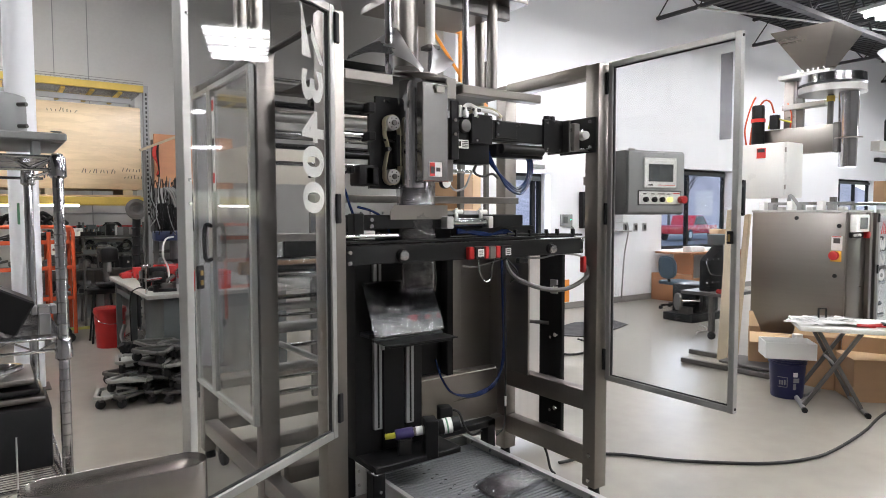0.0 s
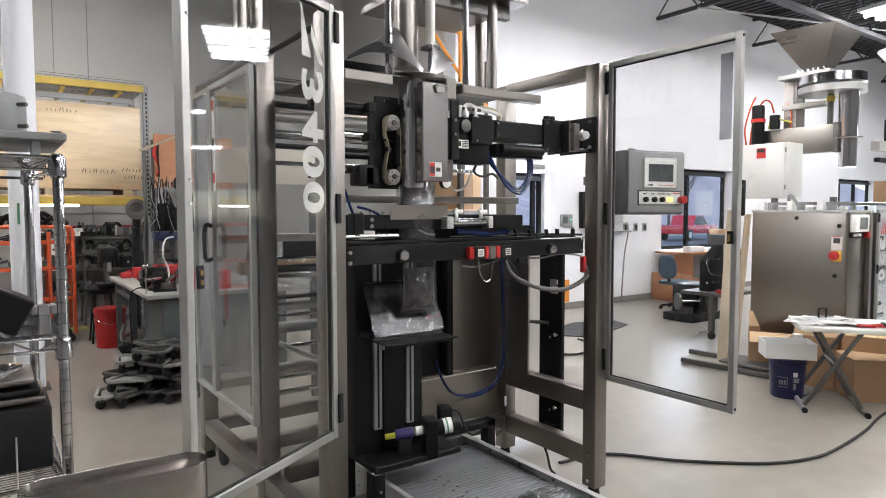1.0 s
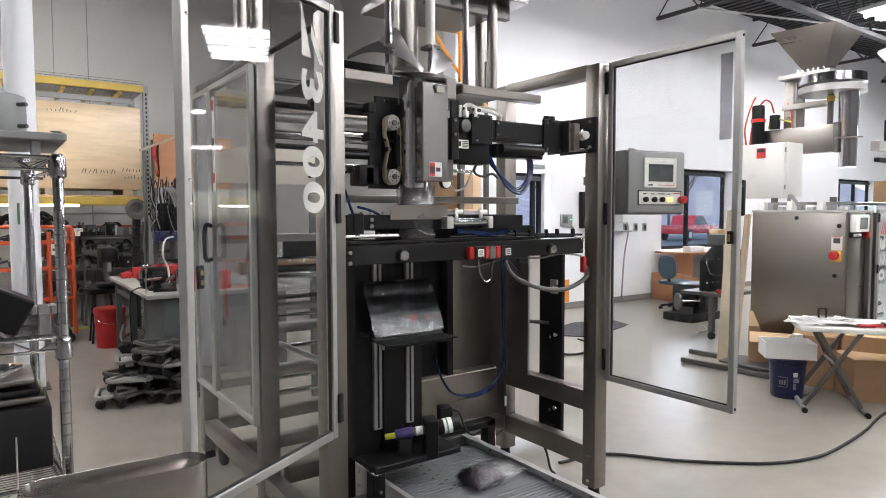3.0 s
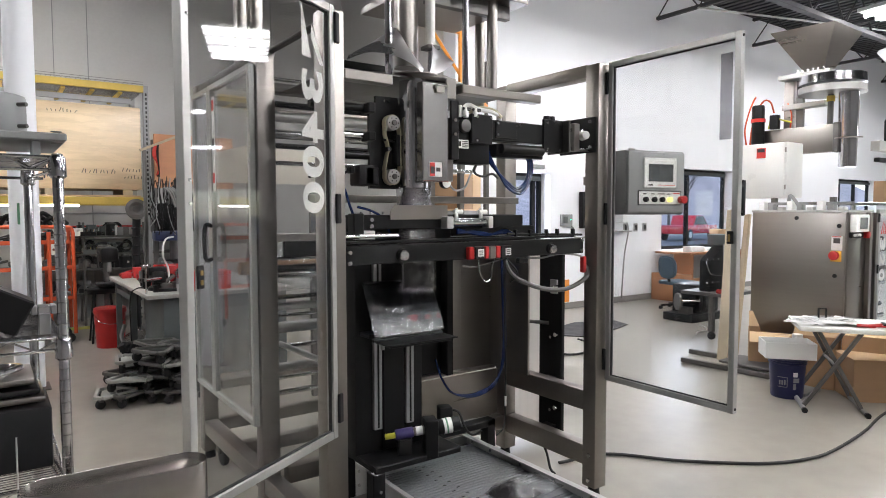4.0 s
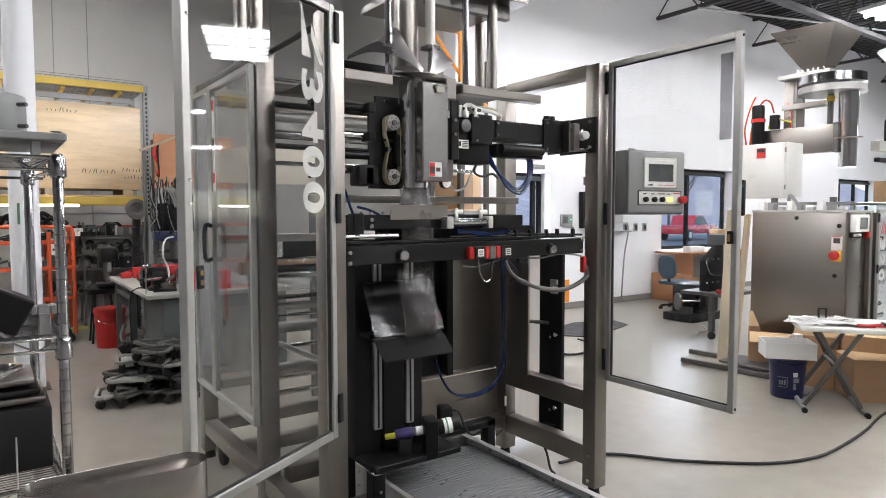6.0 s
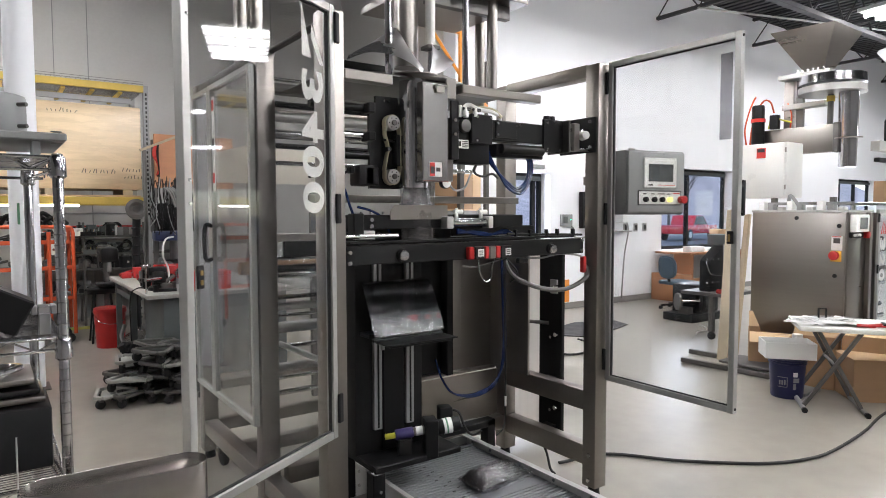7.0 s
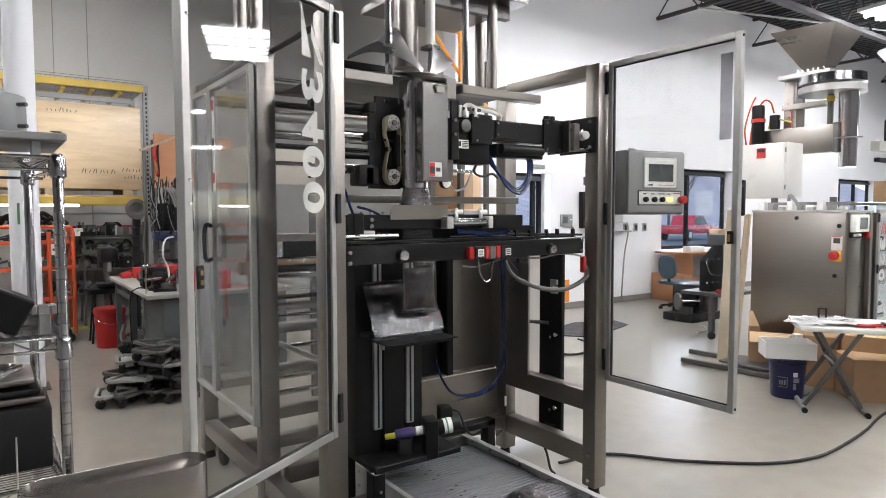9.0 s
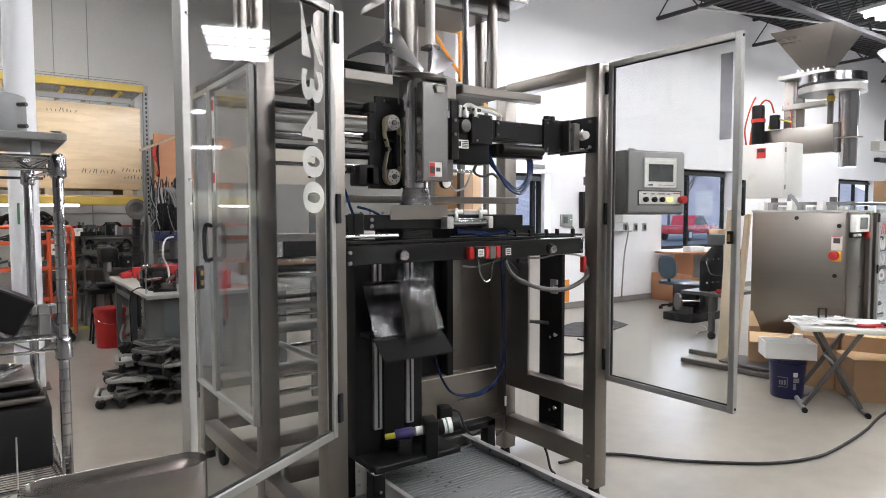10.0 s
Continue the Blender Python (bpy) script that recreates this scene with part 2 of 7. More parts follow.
def smooth_path(pts, steps=8):
    """A Catmull-Rom line through the points."""
    pts = [Vector(p) for p in pts]
    ends = [2 * pts[0] - pts[1]] + pts + [2 * pts[-1] - pts[-2]]
    out = []
    for i in range(1, len(ends) - 2):
        a, b, c, d = ends[i - 1:i + 3]
        for k in range(steps):
            t = k / steps
            out.append(0.5 * (2 * b + (c - a) * t + (2 * a - 5 * b + 4 * c - d) * t * t + (3 * b - a - 3 * c + d) * t ** 3))
    return out + [pts[-1]]


def hose(pts, r, seg=8, steps=8, bm=None):
    """A flexible tube through the points."""
    line = smooth_path(pts, steps)
    b = bmesh.new()
    rings = []
    nrm = Vector((0.3, 0.5, 0.8))
    for i, p in enumerate(line):
        d = (line[min(i + 1, len(line) - 1)] - line[max(i - 1, 0)]).normalized()
        s = d.cross(nrm).normalized()
        nrm = s.cross(d).normalized()
        rings.append([b.verts.new(p + r * (math.cos(a) * s + math.sin(a) * nrm)) for a in (2 * math.pi * k / seg for k in range(seg))])
    for u, v in zip(rings, rings[1:]):
        for k in range(seg):
            b.faces.new((u[k], u[(k + 1) % seg], v[(k + 1) % seg], v[k]))
    b.faces.new(rings[0][::-1])
    b.faces.new(rings[-1])
    return merge(bm, b)


def lathe(profile, at=(0, 0, 0), seg=32, bm=None, m=None):
    """A turned shape round a vertical axis from rows of (radius, height)."""
    b = bmesh.new()
    rings = [[b.verts.new((max(r, 1e-4) * math.cos(2 * math.pi * k / seg), max(r, 1e-4) * math.sin(2 * math.pi * k / seg), z)) for k in range(seg)]
             for r, z in profile]
    for u, v in zip(rings, rings[1:]):
        for k in range(seg):
            b.faces.new((u[k], u[(k + 1) % seg], v[(k + 1) % seg], v[k]))
    b.faces.new(rings[0][::-1])
    b.faces.new(rings[-1])
    b.transform(Matrix.Translation(at) if m is None else Matrix.Translation(at) @ m)
    return merge(bm, b)


def slab(outline, z0, z1, bm=None, m=None, bevel=0.0):
    """A flat plate cut to an outline of (x, y)."""
    b = bmesh.new()
    f = b.faces.new([b.verts.new((x, y, z0)) for x, y in outline])
    ext = bmesh.ops.extrude_face_region(b, geom=[f])
    bmesh.ops.translate(b, vec=(0, 0, z1 - z0), verts=[v for v in ext["geom"] if isinstance(v, bmesh.types.BMVert)])
    if bevel:
        bmesh.ops.bevel(b, geom=b.edges, offset=bevel, segments=2, profile=0.5, affect="EDGES")
    if m is not None:
        b.transform(m)
    return merge(bm, b)


def ring_plate(w, h, t, edge, bm=None, m=None):
    """A rectangular open frame in the xz plane, w by h, its bars edge wide and t thick, mitred corners."""
    for a in (box(0, edge, -t / 2, t / 2, 0, h, 0.002), box(w - edge, w, -t / 2, t / 2, 0, h, 0.002),
              box(edge, w - edge, -t / 2 + 0.001, t / 2 - 0.001, 0, edge, 0.002), box(edge, w - edge, -t / 2 + 0.001, t / 2 - 0.001, h - edge, h, 0.002)):
        if m is not None:
            a.transform(m)
        bm = merge(bm, a)
    return bm


def lettering(name, words, size, m, material, parent, thick=0.001, mirrored=False):
    """Raised letters in the built-in font; m: the pose of their middle, face along its z."""
    cu = bpy.data.curves.new(name, "FONT")
    cu.body, cu.size, cu.extrude, cu.align_x, cu.align_y = words, size, thick, "CENTER", "CENTER"
    cu.offset = size * 0.02
    tmp = bpy.data.objects.new("tmp", cu)
    scene.collection.objects.link(tmp)
    bpy.context.view_layer.update()
    me = bpy.data.meshes.new_from_object(tmp.evaluated_get(bpy.context.evaluated_depsgraph_get()))
    bm = bmesh.new()
    bm.from_mesh(me)
    bpy.data.objects.remove(tmp)
    bpy.data.meshes.remove(me)
    bpy.data.curves.remove(cu)
    bm.transform(m)
    return part(name, bm, material, parent)

# ---- the hall ----
def wall_with_openings(name, along, at, thick, a0, a1, z1, openings, material, label):
    """A wall along x or y from a0 to a1, its room face at `at`; openings: (a, b, z0, z1)."""
    bm = bmesh.new()
    def piece(p, q, r, s):
        if q - p > 1e-3 and s - r > 1e-3:
            if along == "x":
                box(p, q, at, at + thick, r, s, 0, bm)
            else:
                box(at, at + thick, p, q, r, s, 0, bm)
    cur = a0
    for a, b, o0, o1 in sorted(openings):
        piece(cur, a, 0, z1)
        piece(a, b, 0, o0)
        piece(a, b, o1, z1)
        cur = b
    piece(cur, a1, 0, z1)
    return solid(name, bm, material, label, "wall", kind="structure")


H = 5.8
bm = box(-7.3, 23.3, -8.3, 11.5, -0.15, 0, 0)
solid("floor", bm, FLOORM, "polished warm grey concrete floor with faint stains", "floor", kind="structure")
bm = bmesh.new()
n = 150
for i in range(n):  # ribs of the roof deck, running along y
    x = -7.3 + 30.6 * i / n
    box(x, x + 0.11, -8.3, 11.5, H, H + 0.06, 0, bm)
box(-7.3, 23.3, -8.3, 11.5, H + 0.06, H + 0.15, 0, bm)
solid("ceiling", bm, CEIL, "dark grey ribbed metal roof deck", "ceiling", kind="structure")
wall_with_openings("wall_north", "x", 7.55, 0.3, 5.6, 23.3, H, [(6.5, 7.53, 0, 2.27), (10.5, 12.98, 0.9, 2.5), (17.85, 20.2, 0.9, 2.5)],
                   WALLP, "tall smooth white painted wall with windows")
wall_with_openings("wall_back", "x", 11.2, 0.3, -7.3, 5.6, H, [], WALLG, "off-white painted precast concrete wall with panel joints")
wall_with_openings("wall_return", "y", 5.6, 0.3, 7.86, 11.5, H, [], WALLG, "off-white painted return wall")
# East wall is out of direct view; its grey only dims the glass reflections.
wall_with_openings("wall_east", "y", 23.0, 0.3, -8.3, 7.5, H, [(-4.6, -1.4, 0.9, 2.5), (0.4, 3.0, 0.9, 2.5)], DIM_END_WALL, "end wall with windows, out of view, greyed to dim the door reflections")
# South and west walls are unseen; their dark tone only shapes light and reflections.
wall_with_openings("wall_south", "x", -8.3, 0.3, -7.0, 23.0, H, [], DIM_WALL, "plain unseen wall, kept dark to dim reflections in the steel")
wall_with_openings("wall_west", "y", -7.3, 0.3, -8.3, 11.2, H, [], DIM_WALL, "plain unseen wall, kept dark to dim reflections in the steel")
for x in (0.87, 1.32, -2.2, 4.2):  # joints of the precast panels
    solid("trim", box(x, x + 0.01, 11.185, 11.199, 0, H, 0.002), GREYP, "grey caulked joint in the concrete wall", "trim", kind="structure")
bm = bmesh.new()
box(7.53, 10.9, 7.53, 7.549, 0, 0.11, 0.003, bm)
solid("baseboard", bm, BASEB, "grey vinyl baseboard along the white wall", "baseboard", kind="structure")
solid("baseboard", box(10.9, 22.9, 7.53, 7.549, 0, 0.11, 0.003), BASEB, "grey vinyl baseboard along the white wall", "baseboard", kind="structure")


def window(name, x0, x1, z0, z1, y, mullions):
    """An aluminium window in the north wall: dark frame, panes and a sill."""
    w = thing(name, "dark bronze framed window with clear panes and daylight", "window", (x0, y, z0), kind="structure")
    bm = bmesh.new()
    for a in (x0, x1 - 0.06):
        box(a, a + 0.06, y, y + 0.07, z0, z1, 0.004, bm)
    box(x0 + 0.06, x1 - 0.06, y, y + 0.07, z0, z0 + 0.06, 0.004, bm)
    box(x0 + 0.06, x1 - 0.06, y, y + 0.07, z1 - 0.06, z1, 0.004, bm)
    part("window_frame", bm, BLACKMATT, w)
    xs = [x0 + 0.06] + list(mullions) + [x1 - 0.06]
    for m in mullions:
        part("mullion", box(m - 0.035, m + 0.035, y - 0.004, y + 0.066, z0 + 0.06, z1 - 0.06, 0.004), BLACKMATT, w)
    for a, b in zip(xs, xs[1:]):
        p = part("pane", box(a + 0.02, b - 0.02, y + 0.03, y + 0.036, z0 + 0.05, z1 - 0.05, 0), PANE, w)
        p.visible_shadow = False
    part("blind_box", box(x0 + 0.07, x1 - 0.07, y - 0.06, y - 0.008, z1 - 0.12, z1 - 0.05, 0.004), DKGREYP, w, "dark blind head rail")
    return w


window("window_1", 10.5, 12.98, 0.9, 2.5, 7.76, (11.64,))
window("window_2", 17.85, 20.2, 0.9, 2.5, 7.76, (18.4, 19.3))
window("door_1", 6.5, 7.53, 0.0, 2.27, 7.76, (7.36,))

# roof steel: open-web joists along y, a girder along x and thin pipes
def joist(x, y0, y1, zb, zt, heavy=1.0):
    j = thing("roof_joist", "dark painted open-web steel roof joist", "joist", (x, (y0 + y1) / 2, zb), group="roof joists")
    part("bottom_chord", bar((x, y0, zb), (x, y1, zb), 0.07 * heavy, 0.06 * heavy), JOIST, j)
    part("top_chord", bar((x, y0, zt), (x, y1, zt), 0.08, 0.06), JOIST, j)
    bm = bmesh.new()
    k = int((y1 - y0) / 0.42)
    for i in range(k):
        a, b = y0 + (y1 - y0) * i / k, y0 + (y1 - y0) * (i + 1) / k
        rod((x, a, zb if i % 2 else zt), (x, b, zt if i % 2 else zb), 0.013, seg=6, bm=bm)
    part("web", bm, JOIST, j)


for x in (10.2, 13.5, 16.8, 20.1, 6.9, 3.6, 0.3):
    joist(x, -8.2, 7.5 if x > 5.6 else 11.1, 5.2, 5.74)
g = thing("roof_girder", "deep dark steel roof girder with web bars", "girder", (14, 5.4, 4.95))
part("bottom_chord", bar((-7, 5.4, 5.02), (23, 5.4, 5.02), 0.12, 0.08), JOIST, g)
bm = bmesh.new()
for i in range(50):
    a = -7 + 0.6 * i
    rod((a, 5.4, 5.03 if i % 2 else 5.7), (a + 0.6, 5.4, 5.7 if i % 2 else 5.03), 0.02, seg=6, bm=bm)
part("web", bm, JOIST, g)
for k, (p, q) in enumerate((((10.1, 6.6, 5.152), (22, 3.0, 5.152)), ((10.1, 3.6, 5.152), (22.5, 4.4, 5.152)), ((10.1, 2.4, 5.152), (22.5, 2.4, 5.152)))):
    solid("conduit_pipe", rod(p, q, 0.018, seg=8), ALU, "thin light grey conduit pipe hung below the roof joists", "pipe", group="ceiling pipes")

# high-bay light fixtures, some added out of view to brighten wall, machine and chute
def fixture(x, y):
    f = thing("high_bay_light", "lit white fluorescent high-bay light hung from the roof, some added as unseen fill", "ceiling light", (x, y, LAMP_Z), -9, group="high-bay lights")
    part("housing", box(-1.36, 1.36, -0.64, 0.64, 0, 0.07, 0.01), WHITEP, f, local=True)
    for i in range(8):
        a = -1.19 + 0.34 * i
        part("tube", rod((a, -0.6, -0.05), (a, 0.6, -0.05), 0.03, seg=8), LAMPM, f, "lit fluorescent tube", local=True)
    for i in range(3):
        a = -0.68 + 0.68 * i
        part("baffle", box(a - 0.012, a + 0.012, -0.63, 0.63, -0.08, 0, 0.002), GREYP, f, local=True)
    for sx in (-0.9, 0.9):
        part("hanger", rod((sx, 0, 0.07), (sx, 0, H - LAMP_Z), 0.006, seg=6), GREYMETAL, f, local=True)


for fx, fy in FIXTURES:
    fixture(fx, fy)
for sx, sy, sz in ((20.4, -3.4, 5.0), (20.3, -2.9, 3.83)):  # strip lights at the far end of the hall
    st_ = thing("strip_light", "lit fluorescent strip light hung at the hall's end", "ceiling light", (sx, sy, sz), group="far strip lights")
    part("housing", box(sx - 0.12, sx + 0.12, sy - 0.75, sy + 0.75, sz, sz + 0.05, 0.006), WHITEP, st_)
    for k in (-0.07, 0.07):
        part("tube", rod((sx + k, sy - 0.7, sz - 0.05), (sx + k, sy + 0.7, sz - 0.05), 0.05, seg=8), LAMPM, st_, "lit fluorescent tube")
    for k in (-0.6, 0.6):
        part("hanger", rod((sx, sy + k, sz + 0.05), (sx, sy + k, H), 0.006, seg=6), GREYMETAL, st_)

# outside the windows
solid("ground", box(-300, 400, 12.1, 500, -0.35, -0.2, 0), LAWN, "pale winter lawn outside the hall", "ground", kind="structure")
solid("ground", box(23.4, 400, -300, 12.0, -0.35, -0.2, 0), ASPHALT, "grey asphalt yard outside the hall", "ground", kind="structure")
solid("road", box(-60, 150, 14.0, 30.0, -0.21, -0.16, 0), ASPHALT, "grey asphalt car park outside the windows", "road", kind="structure")


def vehicle(name, label, at, turn, paint, pickup):
    """A parked road vehicle with body, cabin, glass and wheels."""
    v = thing(name, label, "car", at, turn)
    body = slab([(-2.5, 0.45), (-2.5, 0.95), (-2.35, 1.0), (2.3, 0.98), (2.5, 0.85), (2.5, 0.45)], -0.9, 0.9, bevel=0.03)
    body.transform(Matrix(((1, 0, 0, 0), (0, 0, 1, 0), (0, 1, 0, 0), (0, 0, 0, 1))))
    part("body", body, paint, v, local=True)
    top = [(-0.9, 0.98), (-0.6, 1.62), (0.6, 1.62), (1.25, 0.98)] if pickup else [(-2.2, 0.98), (-1.7, 1.5), (0.5, 1.52), (1.3, 0.98)]
    cabn = slab(top, -0.78, 0.78, bevel=0.04)
    cabn.transform(Matrix(((1, 0, 0, 0), (0, 0, 1, 0), (0, 1, 0, 0), (0, 0, 0, 1))))
    part("cabin", cabn, paint, v, local=True)
    for s in (-1, 1):
        w = slab([(x * 0.86, 1.02 + (z - 0.98) * 0.85) for x, z in top], 0.785 * s, 0.8 * s)
        w.transform(Matrix(((1, 0, 0, 0), (0, 0, 1, 0), (0, 1, 0, 0), (0, 0, 0, 1))))
        part("side_window", w, SCREEN, v, "dark tinted side window", local=True)
        for x in (-1.55, 1.6):
            t = part("wheel", rod((x, 0.72 * s, 0.38), (x, 0.93 * s, 0.38), 0.38, seg=24, bevel=0.04), RUBBER, v, "black tyre", local=True)
            part("rim", rod((x, 0.9 * s, 0.38), (x, 0.945 * s, 0.38), 0.22, seg=16), ALU, t, "silver alloy rim", local=True)


vehicle("pickup_truck", "red pickup truck parked outside the window", (37.6, 25.0, -0.16), 8, TRUCK, True)
vehicle("parked_car", "pale blue car parked outside the glass door", (15.5, 20.5, -0.16), 15, CARBLUE, False)
vehicle("parked_car", "pale blue car parked outside the end windows", (28.5, -4.3, -0.2), 80, CARBLUE, False)


def hillside():
    """A far wooded winter slope behind the car park."""
    bm = bmesh.new()
    rows = []
    for k in range(13):
        y, z = 44 + 6 * k, -0.3 + 16 * (1 - math.cos(math.pi * k / 12)) / 2
        rows.append([bm.verts.new((x, y + 3 * noise.noise(Vector((x * 0.05, k, 0))), z * (1 + 0.3 * noise.noise(Vector((x * 0.03, k * 0.4, 5)))))) for x in range(-60, 221, 7)])
    for u, v in zip(rows, rows[1:]):
        for k in range(len(u) - 1):
            bm.faces.new((u[k], u[k + 1], v[k + 1], v[k]))
    return solid("hillside", bm, WOODS, "grey-brown wooded winter hillside in the distance", "backdrop", kind="structure")


hillside()
rnd = random.Random(5)
bm = bmesh.new()
for k in range(46):
    x, r = 20 + 0.62 * k, rnd.uniform(0.3, 0.55)
    b = bmesh.new()
    bmesh.ops.create_icosphere(b, subdivisions=3, radius=r)
    for v in b.verts:
        v.co *= 1 + 0.5 * noise.noise(v.co * 6 + Vector((k, 0, 0)))
        v.co.z *= 0.8
    b.transform(Matrix.Translation((x, 13.2 + rnd.uniform(-0.3, 0.3), 0.05)))
    merge(bm, b)
solid("hedge", bm, mat("hedge_leaves", (0.10, 0.11, 0.07), 0.8, 0.0, 0.5, 8, 50, 0.6), "low clipped winter hedge beside the car park", "hedge", kind="stuff")


def bare_tree(x, y, h, seed):
    """A leafless tree: trunk and three orders of branches."""
    rnd = random.Random(seed)
    t = thing("bare_tree", "leafless grey-brown winter tree behind the car park", "tree", (x, y, -0.2), group="winter trees")
    part("trunk", rod((0, 0, 0), (0, 0, h * 0.5), 0.16, 0.1, 8), BARK, t, local=True)
    bm = bmesh.new()
    def grow(p, d, n, r, depth):
        q = p + d * n
        rod(p, q, r, r * 0.6, 5, bm)
        if depth:
            for _ in range(4):
                e = (d + Vector((rnd.uniform(-0.8, 0.8), rnd.uniform(-0.8, 0.8), rnd.uniform(-0.2, 0.6)))).normalized()
                grow(p.lerp(q, rnd.uniform(0.5, 1)), e, n * rnd.uniform(0.5, 0.75), r * 0.5, depth - 1)
    for k in range(5):
        a = k * 1.257 + rnd.uniform(-0.4, 0.4)
        grow(Vector((0, 0, h * (0.25 + 0.05 * k))), Vector((math.cos(a) * 0.7, math.sin(a) * 0.7, 0.9)).normalized(), h * 0.3, 0.07, 3)
    part("crown", bm, BARK, t, local=True)


for k, (x, y) in enumerate(((20, 34), (26, 36), (32, 33), (38, 37), (47, 34), (54, 38), (15, 36), (60, 41), (43, 39))):
    bare_tree(x, y, 7 + k % 3, k)

# ---- the bagging machine ----
XL0, XL1, XR0, XR1, YF, YB, ZT = 1.115, 1.21, 2.754, 2.85, 2.394, 3.30, 2.443
M = thing("bagging_machine", "upright stainless steel bag forming machine with open guard doors", "packaging machine", (1.98, 2.9, 0))


def mpart(name, bm, material, label="", parent=None):
    return part(name, bm, material, parent or M, label)


def bolt(p, d, r=0.011, h=0.008, parent=None, name="bolt"):
    p, d = Vector(p), Vector(d)
    return mpart(name, rod(p, p + d * h, r, r * 0.8, 10), CHROME, "bright bolt head", parent)


# posts and rails
for nm, x0, x1, y0, y1, zb, zt in (("post", XL0, XL1, YF, YF + 0.095, 0.05, ZT), ("post", XR0, XR1, YF, YF + 0.095, 0.05, ZT),
                                   ("post", XR0, XR1, 3.17, 3.265, 0.05, ZT), ("post", XL0, XL1, 3.17, 3.265, 0.05, ZT), ("post", XL0, XL1, 4.28, 4.375, 0.05, ZT)):
    mpart(nm, box(x0, x1, y0, y1, zb, zt, 0.006), STEEL_TUBE)
    mpart("levelling_foot", rod(((x0 + x1) / 2, (y0 + y1) / 2, 0), ((x0 + x1) / 2, (y0 + y1) / 2, 0.05), 0.035, 0.03), BLACKMATT)
for z0, z1 in ((2.376, 2.45), (0.485, 0.602), (0.165, 0.283)):
    mpart("side_rail", box(XR0 + 0.008, XR1 - 0.008, YF + 0.095, 3.17, z0, z1, 0.006), STEEL_TUBE)
for z0, z1 in ((0.17, 0.262),):
    mpart("side_rail", box(XL0 + 0.004, XL1 - 0.008, YF + 0.095, 3.17, z0, z1, 0.006), STEEL_TUBE)
    mpart("side_rail", box(XL0 + 0.004, XL1 - 0.008, 3.265, 4.28, z0, z1, 0.006), STEEL_TUBE)
mpart("side_rail", box(XL0 + 0.004, XL1 - 0.008, 3.265, 4.28, 2.39, ZT - 0.005, 0.006), STEELDK)
mpart("side_rail", box(XL0 + 0.05, XL1 - 0.008, YF + 0.095, 3.17, 2.425, ZT - 0.005, 0.004), STEELDK)
# top rails across the front, with a gap for the forming tube
mpart("top_rail", box(XL1, 1.441, YF, YF + 0.06, 2.173, 2.216, 0.004), STEEL_TUBE)
mpart("top_rail", box(1.817, 2.32, YF, YF + 0.06, 2.178, 2.219, 0.004), STEEL_TUBE)
mpart("top_plate", box(1.24, 2.28, 2.50, 3.15, 2.235, 2.243, 0.002), STEELDK)
# sealing beam
mpart("sealing_beam", box(XL1, XR0 - 0.11, YF, YF + 0.03, 1.402, 1.484, 0.003), BLACK, "black anodised sealing beam")
# jaw carriage above the beam
mpart("jaw_bar", box(1.285, 2.24, 2.50, 2.53, 1.548, 1.614, 0.004), BLACK, "black jaw bar")
mpart("jaw_bar", box(1.285, 2.24, 2.63, 2.68, 1.548, 1.614, 0.004), BLACK, "black jaw bar")
mpart("jaw_shelf", box(1.25, 2.62, 2.44, 2.49, 1.488, 1.50, 0.002), BLACK)
mpart("jaw_shelf", box(1.25, 2.62, 2.64, 2.74, 1.488, 1.50, 0.002), BLACK)
jp = slab([(1.483, 1.592), (1.80, 1.592), (1.80, 1.658), (1.505, 1.658), (1.483, 1.63)], 0, 0.006)
jp.transform(Matrix(((1, 0, 0, 0), (0, 0, -1, 2.499), (0, 1, 0, 0), (0, 0, 0, 1))))
mpart("jaw_cover", jp, STEEL_H, "brushed steel jaw cover")
for x, z in ((1.387, 1.592), (1.387, 1.564), (1.30, 1.575)):
    bolt((x, 2.50, z), (0, -1, 0), 0.012)
for x in (1.33, 1.38, 1.44):
    bolt((x, 2.49, 1.622), (0, -1, 0), 0.006)
mpart("bracket", box(1.27, 1.32, 2.44, 2.50, 1.53, 1.62, 0.004), BLACK)
cy = mpart("air_cylinder", rod((1.80, 2.475, 1.576), (2.03, 2.475, 1.576), 0.02, seg=24), CHROME, "bright steel air cylinder")
for x0, x1 in ((1.765, 1.805), (2.02, 2.05)):
    part("end_cap", box(x0, x1, 2.447, 2.503, 1.547, 1.605, 0.005), ALU, cy, "aluminium end cap")
for x in (1.84, 1.99):
    part("air_fitting", rod((x, 2.475, 1.596), (x, 2.475, 1.645), 0.01, 0.008, 10), LABELW, cy, "white air fitting")
    part("air_fitting", rod((x - 0.015, 2.475, 1.628), (x + 0.035, 2.475, 1.628), 0.01, seg=10), LABELW, cy, "white air fitting")
mpart("cylinder_mount", box(2.05, 2.24, 2.44, 2.50, 1.55, 1.612, 0.003), BLACK)
mpart("rear_jaw", box(1.42, 1.90, 2.605, 2.629, 1.49, 1.56, 0.003), BLACK)
mpart("rear_jaw", box(1.25, 2.62, 2.76, 2.79, 1.43, 1.55, 0.003), BLACK)
# guide shafts and fittings on the carriage, left
for y, z, m_ in ((2.46, 1.52, CHROME), (2.60, 1.525, CHROME)):
    mpart("guide_shaft", rod((1.22, y, z), (1.50, y, z), 0.012, seg=16), m_)
mpart("bearing_block", box(1.30, 1.38, 2.45, 2.52, 1.505, 1.545, 0.004), ALU, "aluminium bearing block")
